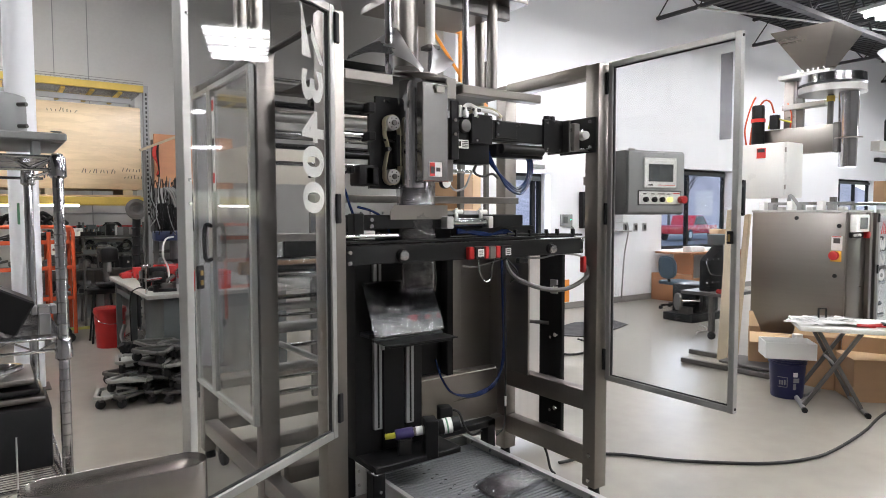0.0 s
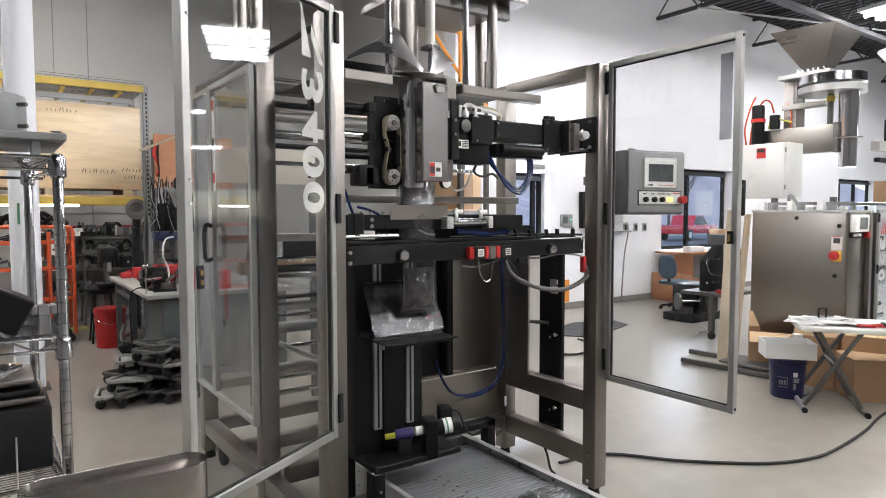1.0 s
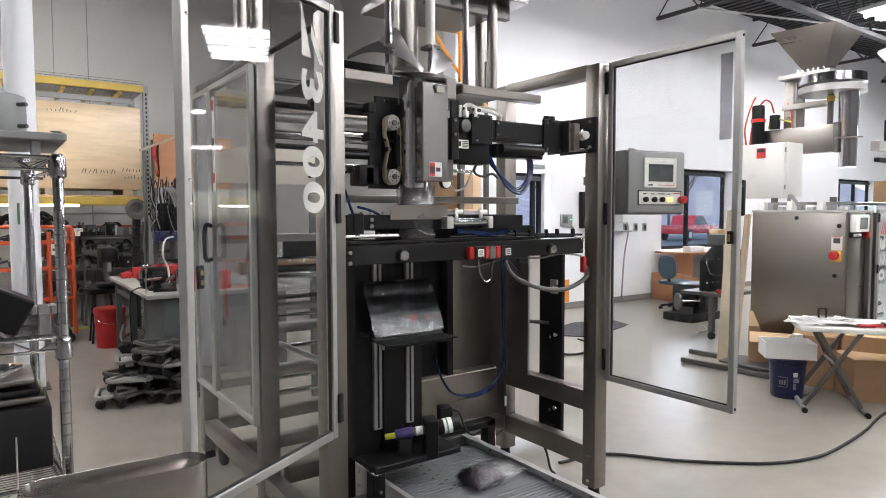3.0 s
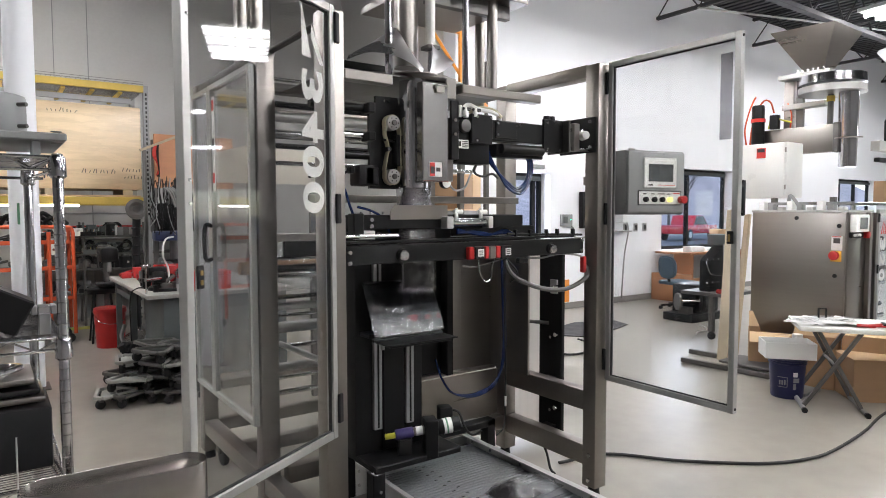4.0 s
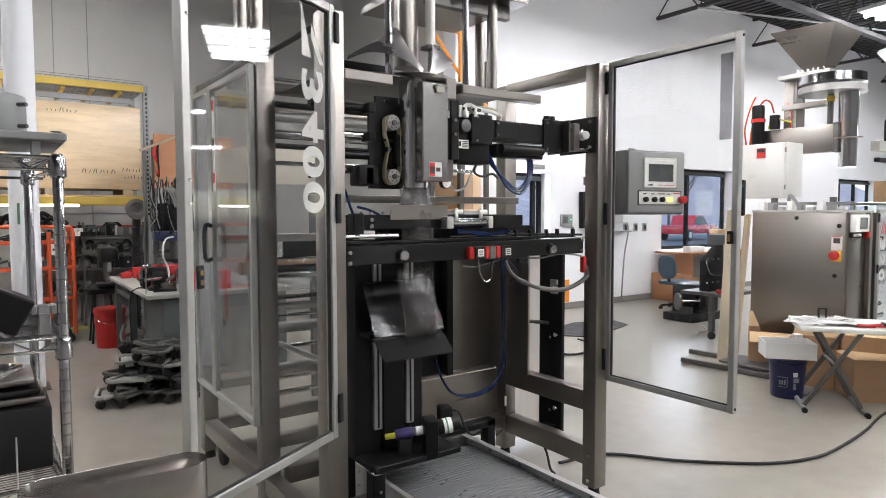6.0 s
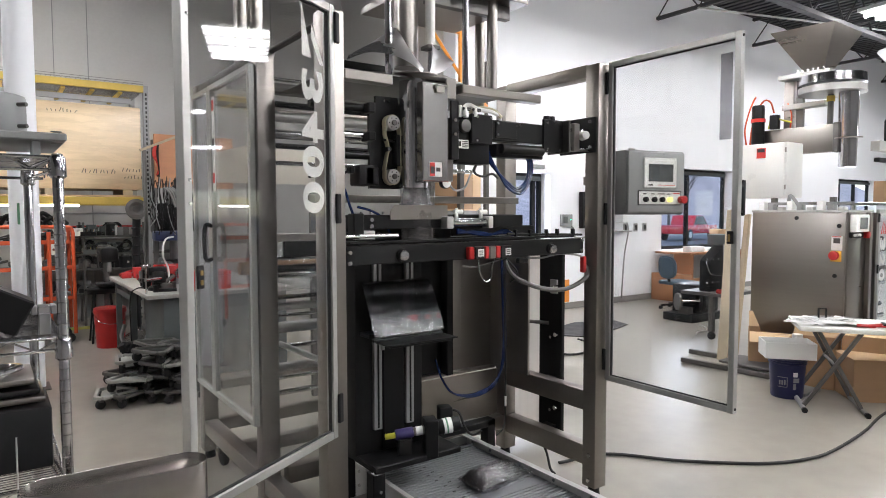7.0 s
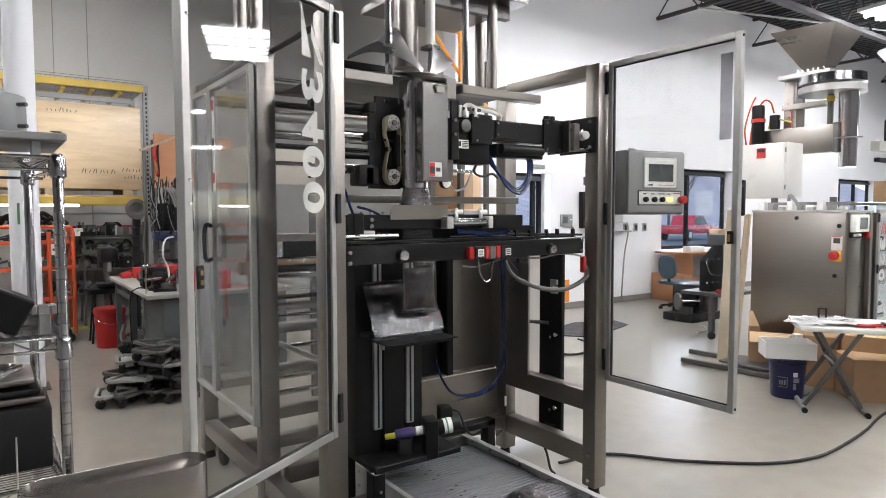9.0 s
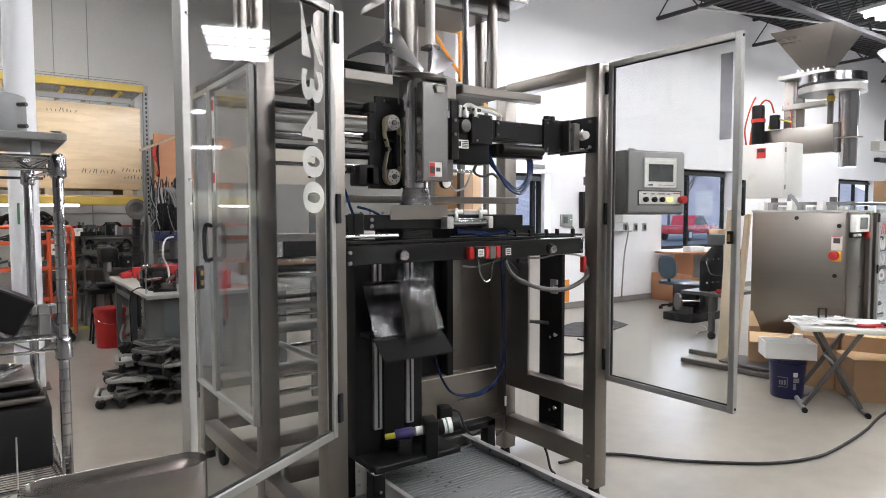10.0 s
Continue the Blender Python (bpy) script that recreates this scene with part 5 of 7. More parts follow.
pallet_rack()
cr = thing("wrapped_crate", "large plywood crate in stretch film on the rack", "crate", (0.7, 10.0, 1.87))
part("crate", box(-0.35, 1.74, 9.56, 10.4, 1.95, 3.06, 0.01), WRAPPED, cr)
for x in (-0.2, 0.6, 1.5):
    part("skid", box(x, x + 0.12, 9.56, 10.4, 1.871, 1.95, 0.004), PINE, cr)
rnd = random.Random(4)
for x0, z, n, s in ((0.66, 2.93, 8, 0.055), (1.02, 2.16, 10, 0.06), (1.5, 2.19, 6, 0.05), (1.52, 2.1, 6, 0.045)):
    for k in range(n):  # illegible marker writing, as bars
        h = rnd.uniform(0.4, 1.0) * s
        part("marker_stroke", bar((x0 + k * 0.043, 9.557, z), (x0 + k * 0.043 + rnd.uniform(-0.01, 0.03), 9.557, z + h), 0.003, 0.009, up=(1, 0, 0.2)), INK, cr)
# fluorescent strip under the rack
fl = thing("strip_light", "lit fluorescent strip light under the rack beam", "light", (0.3, 9.8, 1.70))
part("tube", rod((-1.2, 9.8, 1.735), (1.0, 9.8, 1.735), 0.012, seg=10), LAMPM, fl, "lit tube")
part("housing", box(-1.2, 1.0, 9.78, 9.84, 1.747, 1.78, 0.004), WHITEP, fl)


def red_cart():
    c = thing("red_cart", "orange-red tubular steel stock cart under the rack", "cart", (0.2, 9.4, 0))
    for x in (-0.55, 0.60, 0.86):
        for y in (9.2, 9.75):
            part("upright", rod((x, y, 0.12), (x, y, 1.40), 0.022, seg=14), REDORANGE, c)
    for y in (9.2, 9.75):
        part("top_rail", hose([(-0.9, y, 1.46), (0.2, y, 1.465), (0.76, y, 1.46), (0.84, y, 1.44), (0.86, y, 1.38)], 0.022, 12), REDORANGE, c)
    for z in (1.25, 0.93, 0.55):
        part("shelf_rail", box(-0.9, 0.86, 9.19, 9.22, z, z + 0.05, 0.004), REDORANGE, c)
        part("shelf", box(-0.9, 0.86, 9.22, 9.75, z, z + 0.02, 0.003), STEELDK, c)
    for x in (-0.5, 0.8):
        for y in (9.25, 9.7):
            part("caster", rod((x, y - 0.02, 0.06), (x, y + 0.02, 0.06), 0.06, seg=18, bevel=0.008), RUBBER, c)
    return c


red_cart()
rnd = random.Random(11)
for k in range(9):  # bundled parts on the cart's shelves
    x, z = -0.1 + 0.1 * k, (1.27, 0.95, 0.57)[k % 3]
    bm = bmesh.new()
    for q in range(5):
        a = Vector((x + rnd.uniform(-0.06, 0.06), 9.35 + rnd.uniform(-0.08, 0.2), z + 0.02))
        rod(a + Vector((-0.05, 0, 0.03)), a + Vector((rnd.uniform(0.05, 0.14), rnd.uniform(-0.1, 0.1), rnd.uniform(0.04, 0.13))), rnd.uniform(0.012, 0.03), seg=10, bm=bm)
    box(x - 0.06, x + 0.08, 9.3, 9.45, z, z + 0.05, 0.006, bm)
    solid("machine_part", bm, (BLACK, STEELDK, GREYMETAL)[k % 3], "dark metal machine parts heaped on the cart shelf", "machine part", group="loose machine parts")


def wall_shelf():
    s = thing("steel_shelving", "grey steel shelving full of tools along the concrete wall", "shelf", (1.1, 10.7, 0))
    for z in (1.28, 1.02, 0.8, 0.45):
        part("shelf", box(0.3, 2.6, 10.5, 11.0, z, z + 0.025, 0.003), STEELDK, s)
    for x in (0.3, 1.1, 1.9, 2.56):
        part("upright", box(x, x + 0.03, 10.5, 10.54, 0, 1.5, 0.003), STEELDK, s)
        part("upright", box(x, x + 0.03, 10.96, 11.0, 0, 1.5, 0.003), STEELDK, s)


wall_shelf()
for k in range(48):
    x = 0.72 + 0.06 * (k % 17) + rnd.uniform(-0.02, 0.02)
    z = (1.305, 1.045, 0.825, 0.475)[k % 4]
    bm = box(x - 0.05, x + rnd.uniform(0.0, 0.07), 10.56, 10.56 + rnd.uniform(0.1, 0.2), z, z + rnd.uniform(0.05, 0.19), 0.008)
    if k % 2:
        rod((x, 10.6, z + 0.03), (x + 0.06, 10.58, z + 0.13), 0.03, seg=12, bm=bm)
    solid("tool", bm, (BLACK, STEELDK, GREYMETAL, DKGREYP, BLACKMATT)[k % 5], "dark hand tool or fitting on the steel shelving", "tool", group="tools on the shelving")
for k in range(3):
    z = 1.33 - 0.2 * k
    solid("conduit_pipe", rod((0.9, 11.17, z + 0.3), (2.3, 11.17, z + 0.3), 0.014, seg=8), (REDP if k == 1 else GREYMETAL), "thin service pipe along the concrete wall", "pipe", group="wall pipes")


def workbench():
    b = thing("workbench", "grey steel workbench with a scratched grey top", "workbench", (1.9, 7.0, 0))
    part("top", box(1.18, 2.6, 6.40, 8.7, 0.82, 0.86, 0.006), WORN, b)
    part("cabinet", box(1.33, 2.55, 6.45, 7.35, 0.02, 0.815, 0.008), DKGREYP, b, "dark grey bench cabinet")
    for y in (7.5, 8.45):
        part("leg", box(1.22, 1.28, y, y + 0.06, 0, 0.82, 0.004), DKGREYP, b)
    part("rail", box(1.23, 1.27, 7.56, 8.45, 0.68, 0.74, 0.003), DKGREYP, b)
    return b


workbench()
v = thing("bench_vise", "black cast iron bench vise on the workbench", "vise", (1.36, 6.85, 0.86))
part("base", lathe([(0.09, 0), (0.085, 0.03), (0.05, 0.05), (0.05, 0.09)], seg=24), BLACKMATT, v, local=True)
part("body", box(-0.06, 0.06, -0.14, 0.12, 0.08, 0.19, 0.02), BLACKMATT, v, local=True)
part("jaw", box(-0.085, 0.085, -0.05, 0.0, 0.15, 0.23, 0.01), BLACKMATT, v, local=True)
part("jaw", box(-0.085, 0.085, 0.03, 0.08, 0.15, 0.23, 0.01), BLACKMATT, v, local=True)
part("screw", rod((0, -0.14, 0.13), (-0.16, -0.28, 0.13), 0.018, seg=12), CHROME, v, local=True)
part("handle", rod((-0.155, -0.28, 0.0), (-0.155, -0.28, 0.24), 0.009, seg=10), CHROME, v, local=True)
gr = thing("bench_grinder", "dark bench grinder on the workbench", "grinder", (1.85, 8.2, 0.86))
part("motor", rod((-0.13, 0, 0.14), (0.13, 0, 0.14), 0.075, seg=24, bevel=0.01), BLACK, gr, local=True)
for s in (-0.16, 0.16):
    part("wheel_guard", rod((s - 0.03, 0, 0.14), (s + 0.03, 0, 0.14), 0.1, seg=24, bevel=0.01), DKGREYP, gr, local=True)
part("foot", box(-0.1, 0.1, -0.08, 0.08, 0, 0.08, 0.01), DKGREYP, gr, local=True)
for k in range(26):
    x, y = 1.28 + rnd.uniform(0, 0.6), 6.75 + rnd.uniform(0, 1.7)
    bm = box(x - 0.05, x + 0.06, y - 0.05, y + 0.06, 0.86, 0.86 + rnd.uniform(0.04, 0.2), 0.01)
    rod((x - 0.06, y, 0.9), (x + 0.1, y + 0.05, 0.88 + rnd.uniform(0, 0.15)), 0.018, seg=10, bm=bm)
    solid("bench_tool", bm, (BLACK, REDP, STEELDK, CHROME, REDP, DKGREYP, BLACKMATT)[k % 7], "small tool lying on the workbench", "tool", group="tools on the bench")
rt = thing("red_toolbox", "red steel toolbox on the workbench", "toolbox", (1.75, 6.65, 0.86))
part("body", box(-0.14, 0.25, -0.11, 0.11, 0, 0.14, 0.01), REDP, rt, local=True)
part("lid", box(-0.145, 0.255, -0.115, 0.115, 0.141, 0.19, 0.015), REDP, rt, local=True)
part("handle", hose([(-0.03, 0, 0.19), (-0.03, 0, 0.22), (0.13, 0, 0.22), (0.13, 0, 0.19)], 0.007), BLACKMATT, rt, local=True)
wl = solid("white_hose", hose([(1.55, 7.2, 0.87), (1.53, 7.15, 1.05), (1.47, 7.1, 1.2), (1.50, 7.1, 1.35), (1.58, 7.1, 1.38)], 0.010), LABELW, "white flexible hose bent up from the bench", "hose")
# drill press and hanging cables behind the bench
dp = thing("drill_press", "dark drill press with hanging cables behind the bench", "drill press", (1.85, 8.3, 0))
part("column", rod((1.85, 8.3, 0), (1.85, 8.3, 1.95), 0.05, seg=20), STEELDK, dp)
part("head", box(1.62, 2.05, 8.1, 8.5, 1.38, 1.75, 0.04), BLACK, dp)
part("guard", box(1.58, 1.9, 8.0, 8.2, 1.30, 1.42, 0.03), mat("navy_enamel", (0.02, 0.03, 0.09), 0.4), dp)
part("table", box(1.6, 2.1, 8.0, 8.6, 0.9, 0.95, 0.01), STEELDK, dp)
for k in range(44):
    x = 1.54 + 0.0125 * k
    part("cable", hose([(x, 8.02, 2.0 + rnd.uniform(-0.04, 0.06)), (x + rnd.uniform(-0.04, 0.04), 7.98, 1.82), (x + rnd.uniform(-0.07, 0.07), 7.965, 1.62), (x + rnd.uniform(-0.06, 0.08), 7.97, rnd.uniform(1.36, 1.55))], 0.006, 6, 5), GREYMETAL if k % 9 == 0 else BLACK, dp)
for k in range(4):
    part("light_cable", hose([(1.68 + 0.03 * k, 7.96, 1.93), (1.74 + 0.03 * k, 7.93, 1.86), (1.80 + 0.02 * k, 7.95, 1.70)], 0.011), GREYMETAL, dp, "grey cable")
pb = thing("panel_board", "copper-brown plywood panel with coiled wires", "board", (2.0, 8.7, 0))
part("board", box(1.72, 2.7, 8.65, 8.68, 1.95, 2.62, 0.003), PLY, pb)
part("edge", bar((1.55, 8.6, 2.40), (2.3, 8.6, 2.74), 0.03, 0.03), PINE, pb)
part("post", box(1.70, 1.76, 8.68, 8.74, 0.0, 2.55, 0.004), STEELDK, pb)
part("post", box(1.60, 1.64, 8.7, 8.74, 0.0, 2.45, 0.004), STEELDK, pb)
for k in range(5):
    part("wire", hose([(1.73 + 0.01 * k, 8.63, 2.5), (1.70 + 0.015 * k, 8.61, 2.35), (1.77, 8.62, 2.22 - 0.03 * k), (1.74, 8.62, 2.1)], 0.008), LABELR if k < 3 else BLACK, pb)
fan = thing("duct_fan", "grey round duct fan with a flexible hose", "duct", (1.63, 9.4, 0))
part("ring", lathe([(0.05, -0.05), (0.13, -0.05), (0.135, 0.05), (0.09, 0.06), (0.05, 0.02)], (1.625, 9.35, 1.68), 28, m=pose(0, 0, 0, 80, 0, -10)), STEELDK, fan)
part("flexible_hose", hose([(1.63, 9.4, 1.56), (1.62, 9.4, 1.3), (1.61, 9.38, 1.0), (1.60, 9.36, 0.5), (1.6, 9.35, 0.05)], 0.05, 16), BLACKMATT, fan, "dark flexible duct")
for k in range(12):
    z = 0.1 + 0.12 * k
    part("hose_rib", lathe([(0.05, 0), (0.056, 0.012), (0.05, 0.024)], (1.612, 9.38, z), 16), BLACKMATT, fan)

rb = thing("red_bucket", "red plastic bucket with a lid on the floor", "bucket", (1.18, 8.70, 0))
part("body", lathe([(0.15, 0), (0.155, 0.01), (0.17, 0.30), (0.172, 0.44), (0.168, 0.44)], seg=36), REDP, rb, local=True)
part("lid", lathe([(0.182, 0.42), (0.186, 0.44), (0.18, 0.475), (0.16, 0.485), (0.0, 0.48)], seg=36), REDP, rb, "red lid with a rim", local=True)
part("handle", hose([(0.175, 0, 0.40), (0.13, -0.14, 0.33), (0, -0.19, 0.30), (-0.13, -0.14, 0.33), (-0.175, 0, 0.40)], 0.005), CHROME, rb, local=True)
stl = thing("round_stool", "black round stool by the bench", "stool", (1.15, 8.9, 0))
stl.location = (0.98, 9.0, 0)
WORLD[stl] = stl.matrix_basis.copy()
part("seat", lathe([(0.16, 0), (0.17, 0.02), (0.17, 0.06), (0.15, 0.075), (0, 0.075)], (0.17, 0.1, 0.62), 28), BLACK, stl, local=True)
for a in (45, 135, 225, 315):
    part("leg", rod((0.17 + 0.12 * math.cos(radians(a)), 0.1 + 0.12 * math.sin(radians(a)), 0.62), (0.17 + 0.19 * math.cos(radians(a)), 0.1 + 0.19 * math.sin(radians(a)), 0), 0.013, seg=10), BLACK, stl, local=True)
# clear bag with a hose coil
jb = thing("plastic_bag", "clear plastic bag of fittings on the floor", "bag", (1.36, 7.75, 0))
b = bmesh.new()
bmesh.ops.create_icosphere(b, subdivisions=4, radius=0.19)
for vt in b.verts:
    vt.co *= 1 + 0.28 * noise.noise(vt.co * 9)
    vt.co.z = max(vt.co.z * 0.95 + 0.17, 0.004)
part("film", b, FILM, jb, local=True)
for k in range(8):
    part("fitting", rod((rnd.uniform(-0.08, 0.08), rnd.uniform(-0.08, 0.08), rnd.uniform(0.05, 0.2)), (rnd.uniform(-0.1, 0.1), rnd.uniform(-0.1, 0.1), rnd.uniform(0.05, 0.24)), 0.02, seg=10), (ALU, BLUEHOSE, PAPER)[k % 3], jb, local=True)
hc = solid("hose_coil", hose([(1.17, 7.6, 0.42), (1.13, 7.55, 0.3), (1.19, 7.5, 0.2), (1.33, 7.48, 0.22), (1.38, 7.5, 0.34), (1.33, 7.52, 0.42)], 0.022), GREYMETAL, "grey hose looped beside the plastic bag", "hose")
hc2 = solid("hose_coil", hose([(1.18, 7.45, 0.06), (1.3, 7.36, 0.05), (1.5, 7.4, 0.05), (1.55, 7.55, 0.05), (1.4, 7.62, 0.05)], 0.045), BLACK, "thick black hose on the floor", "hose")


solid("floor_tape", box(0.7, 1.15, 10.2, 10.44, 0.001, 0.004, 0), YELLOWC, "bright yellow floor marking tape under the rack", "tape")


def casters():
    """Machine dollies: three-armed frames on fat casters, stacked in a heap."""
    rnd = random.Random(7)
    spots = [(0.83, 6.06, 1, 10), (0.97, 5.98, 2, 60), (1.0, 6.28, 3, 20), (1.19, 5.98, 4, 30), (1.33, 5.84, 3, -20), (1.23, 6.3, 4, 75), (1.40, 6.15, 4, 15), (1.5, 5.95, 4, 40)]
    for sx, sy, n, a in spots:
        for k in range(n):
            pale = k == n - 1 and n < 4
            d = thing("dolly", "pale-topped three-wheeled machine dolly in a stack" if pale else "dark greasy three-wheeled machine dolly in a stack", "dolly",
                      (sx + rnd.uniform(-0.04, 0.04), sy + rnd.uniform(-0.04, 0.04), 0.112 * k), a + rnd.uniform(-30, 30) + 60 * k, group="stacked dollies")
            rim = bmesh.new()
            tri = [Vector((0.185 * math.cos(radians(q)), 0.185 * math.sin(radians(q)), 0.098)) for q in (80, 100, 200, 220, 320, 340)]
            for p, q in zip(tri, tri[1:] + tri[:1]):
                bar(p, q, 0.035, 0.028, rim, 0.006)
            part("rim", rim, WORN if pale else STEELDK, d, local=True)
            part("pad", slab([(0.13 * math.cos(radians(q)), 0.13 * math.sin(radians(q))) for q in (80, 100, 200, 220, 320, 340)], 0.086, 0.096, bevel=0.003), WORN if pale else BLACKMATT, d, local=True)
            for q in (90, 210, 330):
                x, y = 0.16 * math.cos(radians(q)), 0.16 * math.sin(radians(q))
                t = radians(rnd.uniform(0, 180))
                ax = Vector((math.cos(t), math.sin(t), 0))
                c = Vector((x, y, 0.04))
                w = part("caster", rod(c - 0.018 * ax, c + 0.018 * ax, 0.04, seg=16, bevel=0.008), RUBBER, d, "black caster wheel", local=True)
                part("fork", box(x - 0.022, x + 0.022, y - 0.02, y + 0.02, 0.055, 0.085, 0.005), STEELDK, w, local=True)


casters()
solid("chrome_bar", rod((1.25, 5.72, 0.24), (1.62, 5.78, 0.29), 0.016, seg=12), CHROME, "chrome bar lying on the dollies", "bar")

# behind the machine: orange rack with boxes
org = thing("orange_rack", "orange pallet rack frame behind the machine", "rack", (4.2, 5.6, 0))
for x, y in ((3.74, 5.46), (3.98, 5.28), (5.0, 6.6), (5.25, 6.42)):
    part("upright", box(x - 0.018, x + 0.018, y - 0.018, y + 0.018, 2.85, 3.55, 0.004), ORANGEP if x < 4.5 else STEELDK, org)
    part("lower_post", box(x - 0.028, x + 0.028, y - 0.028, y + 0.028, 0, 2.85, 0.004), STEELDK, org, "dark steel lower post")
part("brace", bar((3.74, 5.46, 3.50), (3.98, 5.28, 3.02), 0.03, 0.03), ORANGEP, org)
part("brace", bar((3.74, 5.46, 3.53), (3.98, 5.28, 3.45), 0.03, 0.03), ORANGEP, org)
part("brace", bar((3.86, 5.37, 3.5), (3.86, 5.37, 3.26), 0.03, 0.03), ORANGEP, org)
for z in (1.60, 2.95):
    part("beam", bar((3.74, 5.46, z), (5.0, 6.6, z), 0.05, 0.1), STEELDK if z < 2 else ORANGEP, org)
    part("beam", bar((3.98, 5.28, z), (5.25, 6.42, z), 0.05, 0.1), STEELDK if z < 2 else ORANGEP, org)
part("deck", slab([(3.7, 5.46), (3.98, 5.24), (5.28, 6.42), (5.0, 6.64)], 1.65, 1.665), CARDL, org)
bxs = thing("cardboard_box", "brown cardboard box on the orange rack", "box", (4.0, 5.5, 1.666), 42)
part("carton", box(-0.16, 0.5, -0.16, 0.18, 0, 0.34, 0.006), CARD, bxs, local=True)
bxs = thing("cardboard_box", "brown cardboard box on the orange rack", "box", (4.6, 6.05, 1.666), 42)
part("carton", box(-0.25, 0.3, -0.16, 0.18, 0, 0.4, 0.006), CARDL, bxs, local=True)


def bench_clutter():
    """Drill press behind the bench, tools on it and bagged parts beneath."""
    d = thing("drill_press", "small dark drill press on a pedestal behind the workbench", "drill press", (1.22, 9.1, 0))
    part("base", box(1.08, 1.36, 8.95, 9.3, 0, 0.04, 0.01), BLACKMATT, d)
    part("column", rod((1.22, 9.2, 0.04), (1.22, 9.2, 1.22), 0.035, seg=18), STEELDK, d)
    part("table", box(1.08, 1.36, 8.9, 9.16, 0.72, 0.75, 0.008), BLACKMATT, d)
    part("head", box(1.12, 1.32, 8.86, 9.26, 1.02, 1.2, 0.03), BLACKMATT, d)
    part("motor", rod((1.22, 9.3, 1.0), (1.22, 9.3, 1.22), 0.08, seg=22, bevel=0.015), STEELDK, d)
    part("chuck", rod((1.22, 8.94, 0.9), (1.22, 8.94, 1.02), 0.026, seg=14, bevel=0.004), ALU, d)
    for a in (20, 140, 260):
        c, s = 0.13 * math.cos(radians(a)), 0.13 * math.sin(radians(a))
        part("feed_handle", rod((1.10, 8.95, 1.08), (1.10, 8.95 + c, 1.08 + s), 0.008, seg=8), STEELDK, d)
    r2 = random.Random(31)
    for k in range(14):
        x, y = r2.uniform(1.35, 1.9), r2.uniform(6.6, 8.4)
        a = r2.uniform(0, 3.1)
        ln = r2.uniform(0.06, 0.14)
        dx, dy = ln * math.cos(a), ln * math.sin(a)
        bm = rod((x - dx, y - dy, 0.876), (x + dx, y + dy, 0.876), 0.0155, seg=10, bevel=0.004)
        rod((x + dx, y + dy, 0.861), (x + dx, y + dy, 0.93), 0.03, seg=12, bm=bm)
        solid("hand_tool", bm, (BLACK, STEELDK, REDP, GREYMETAL, BLACKMATT)[k % 5], "hand tool lying on the worn bench top", "tool", group="tools on the bench")
    cs = thing("tool_case", "open red tool case standing on the bench", "case", (1.75, 7.8, 0.861))
    part("tray", box(1.55, 1.98, 7.7, 7.98, 0.861, 0.93, 0.012), REDP, cs)
    part("lid", box(1.55, 1.98, 7.98, 8.0, 0.90, 1.03, 0.008), REDP, cs)
    for k in range(7):
        x, y, z = 1.07 + 0.07 * (k % 3), 6.6 + 0.1 * (k // 3), 0.07 + 0.11 * (k // 3)
        bm = bmesh.new()
        for q in range(4):
            o = Vector((r2.uniform(-0.05, 0.05), r2.uniform(-0.05, 0.05), r2.uniform(-0.03, 0.03)))
            bmesh.ops.create_icosphere(bm, subdivisions=2, radius=r2.uniform(0.05, 0.085), matrix=Matrix.Translation(Vector((x, y, z)) + o))
        for v in bm.verts:
            v.co += Vector((r2.uniform(-1, 1), r2.uniform(-1, 1), r2.uniform(-1, 1))) * 0.009
            v.co.z = max(v.co.z, 0.001)
        solid("parts_bag", bm, (GREYMETAL, STEELDK, BLACKMATT, ALU)[k % 4], "crumpled bag of fittings heaped beside the bench", "bag", group="bags beside the bench")
    solid("coiled_hose", hose([(1.0 + 0.13 * math.cos(0.45 * i), 6.5 + 0.16 * math.sin(0.45 * i), 0.03 + 0.0035 * i) for i in range(40)], 0.022, 8), GREYMETAL, "grey hose coiled on the floor by the bench", "hose")


bench_clutter()


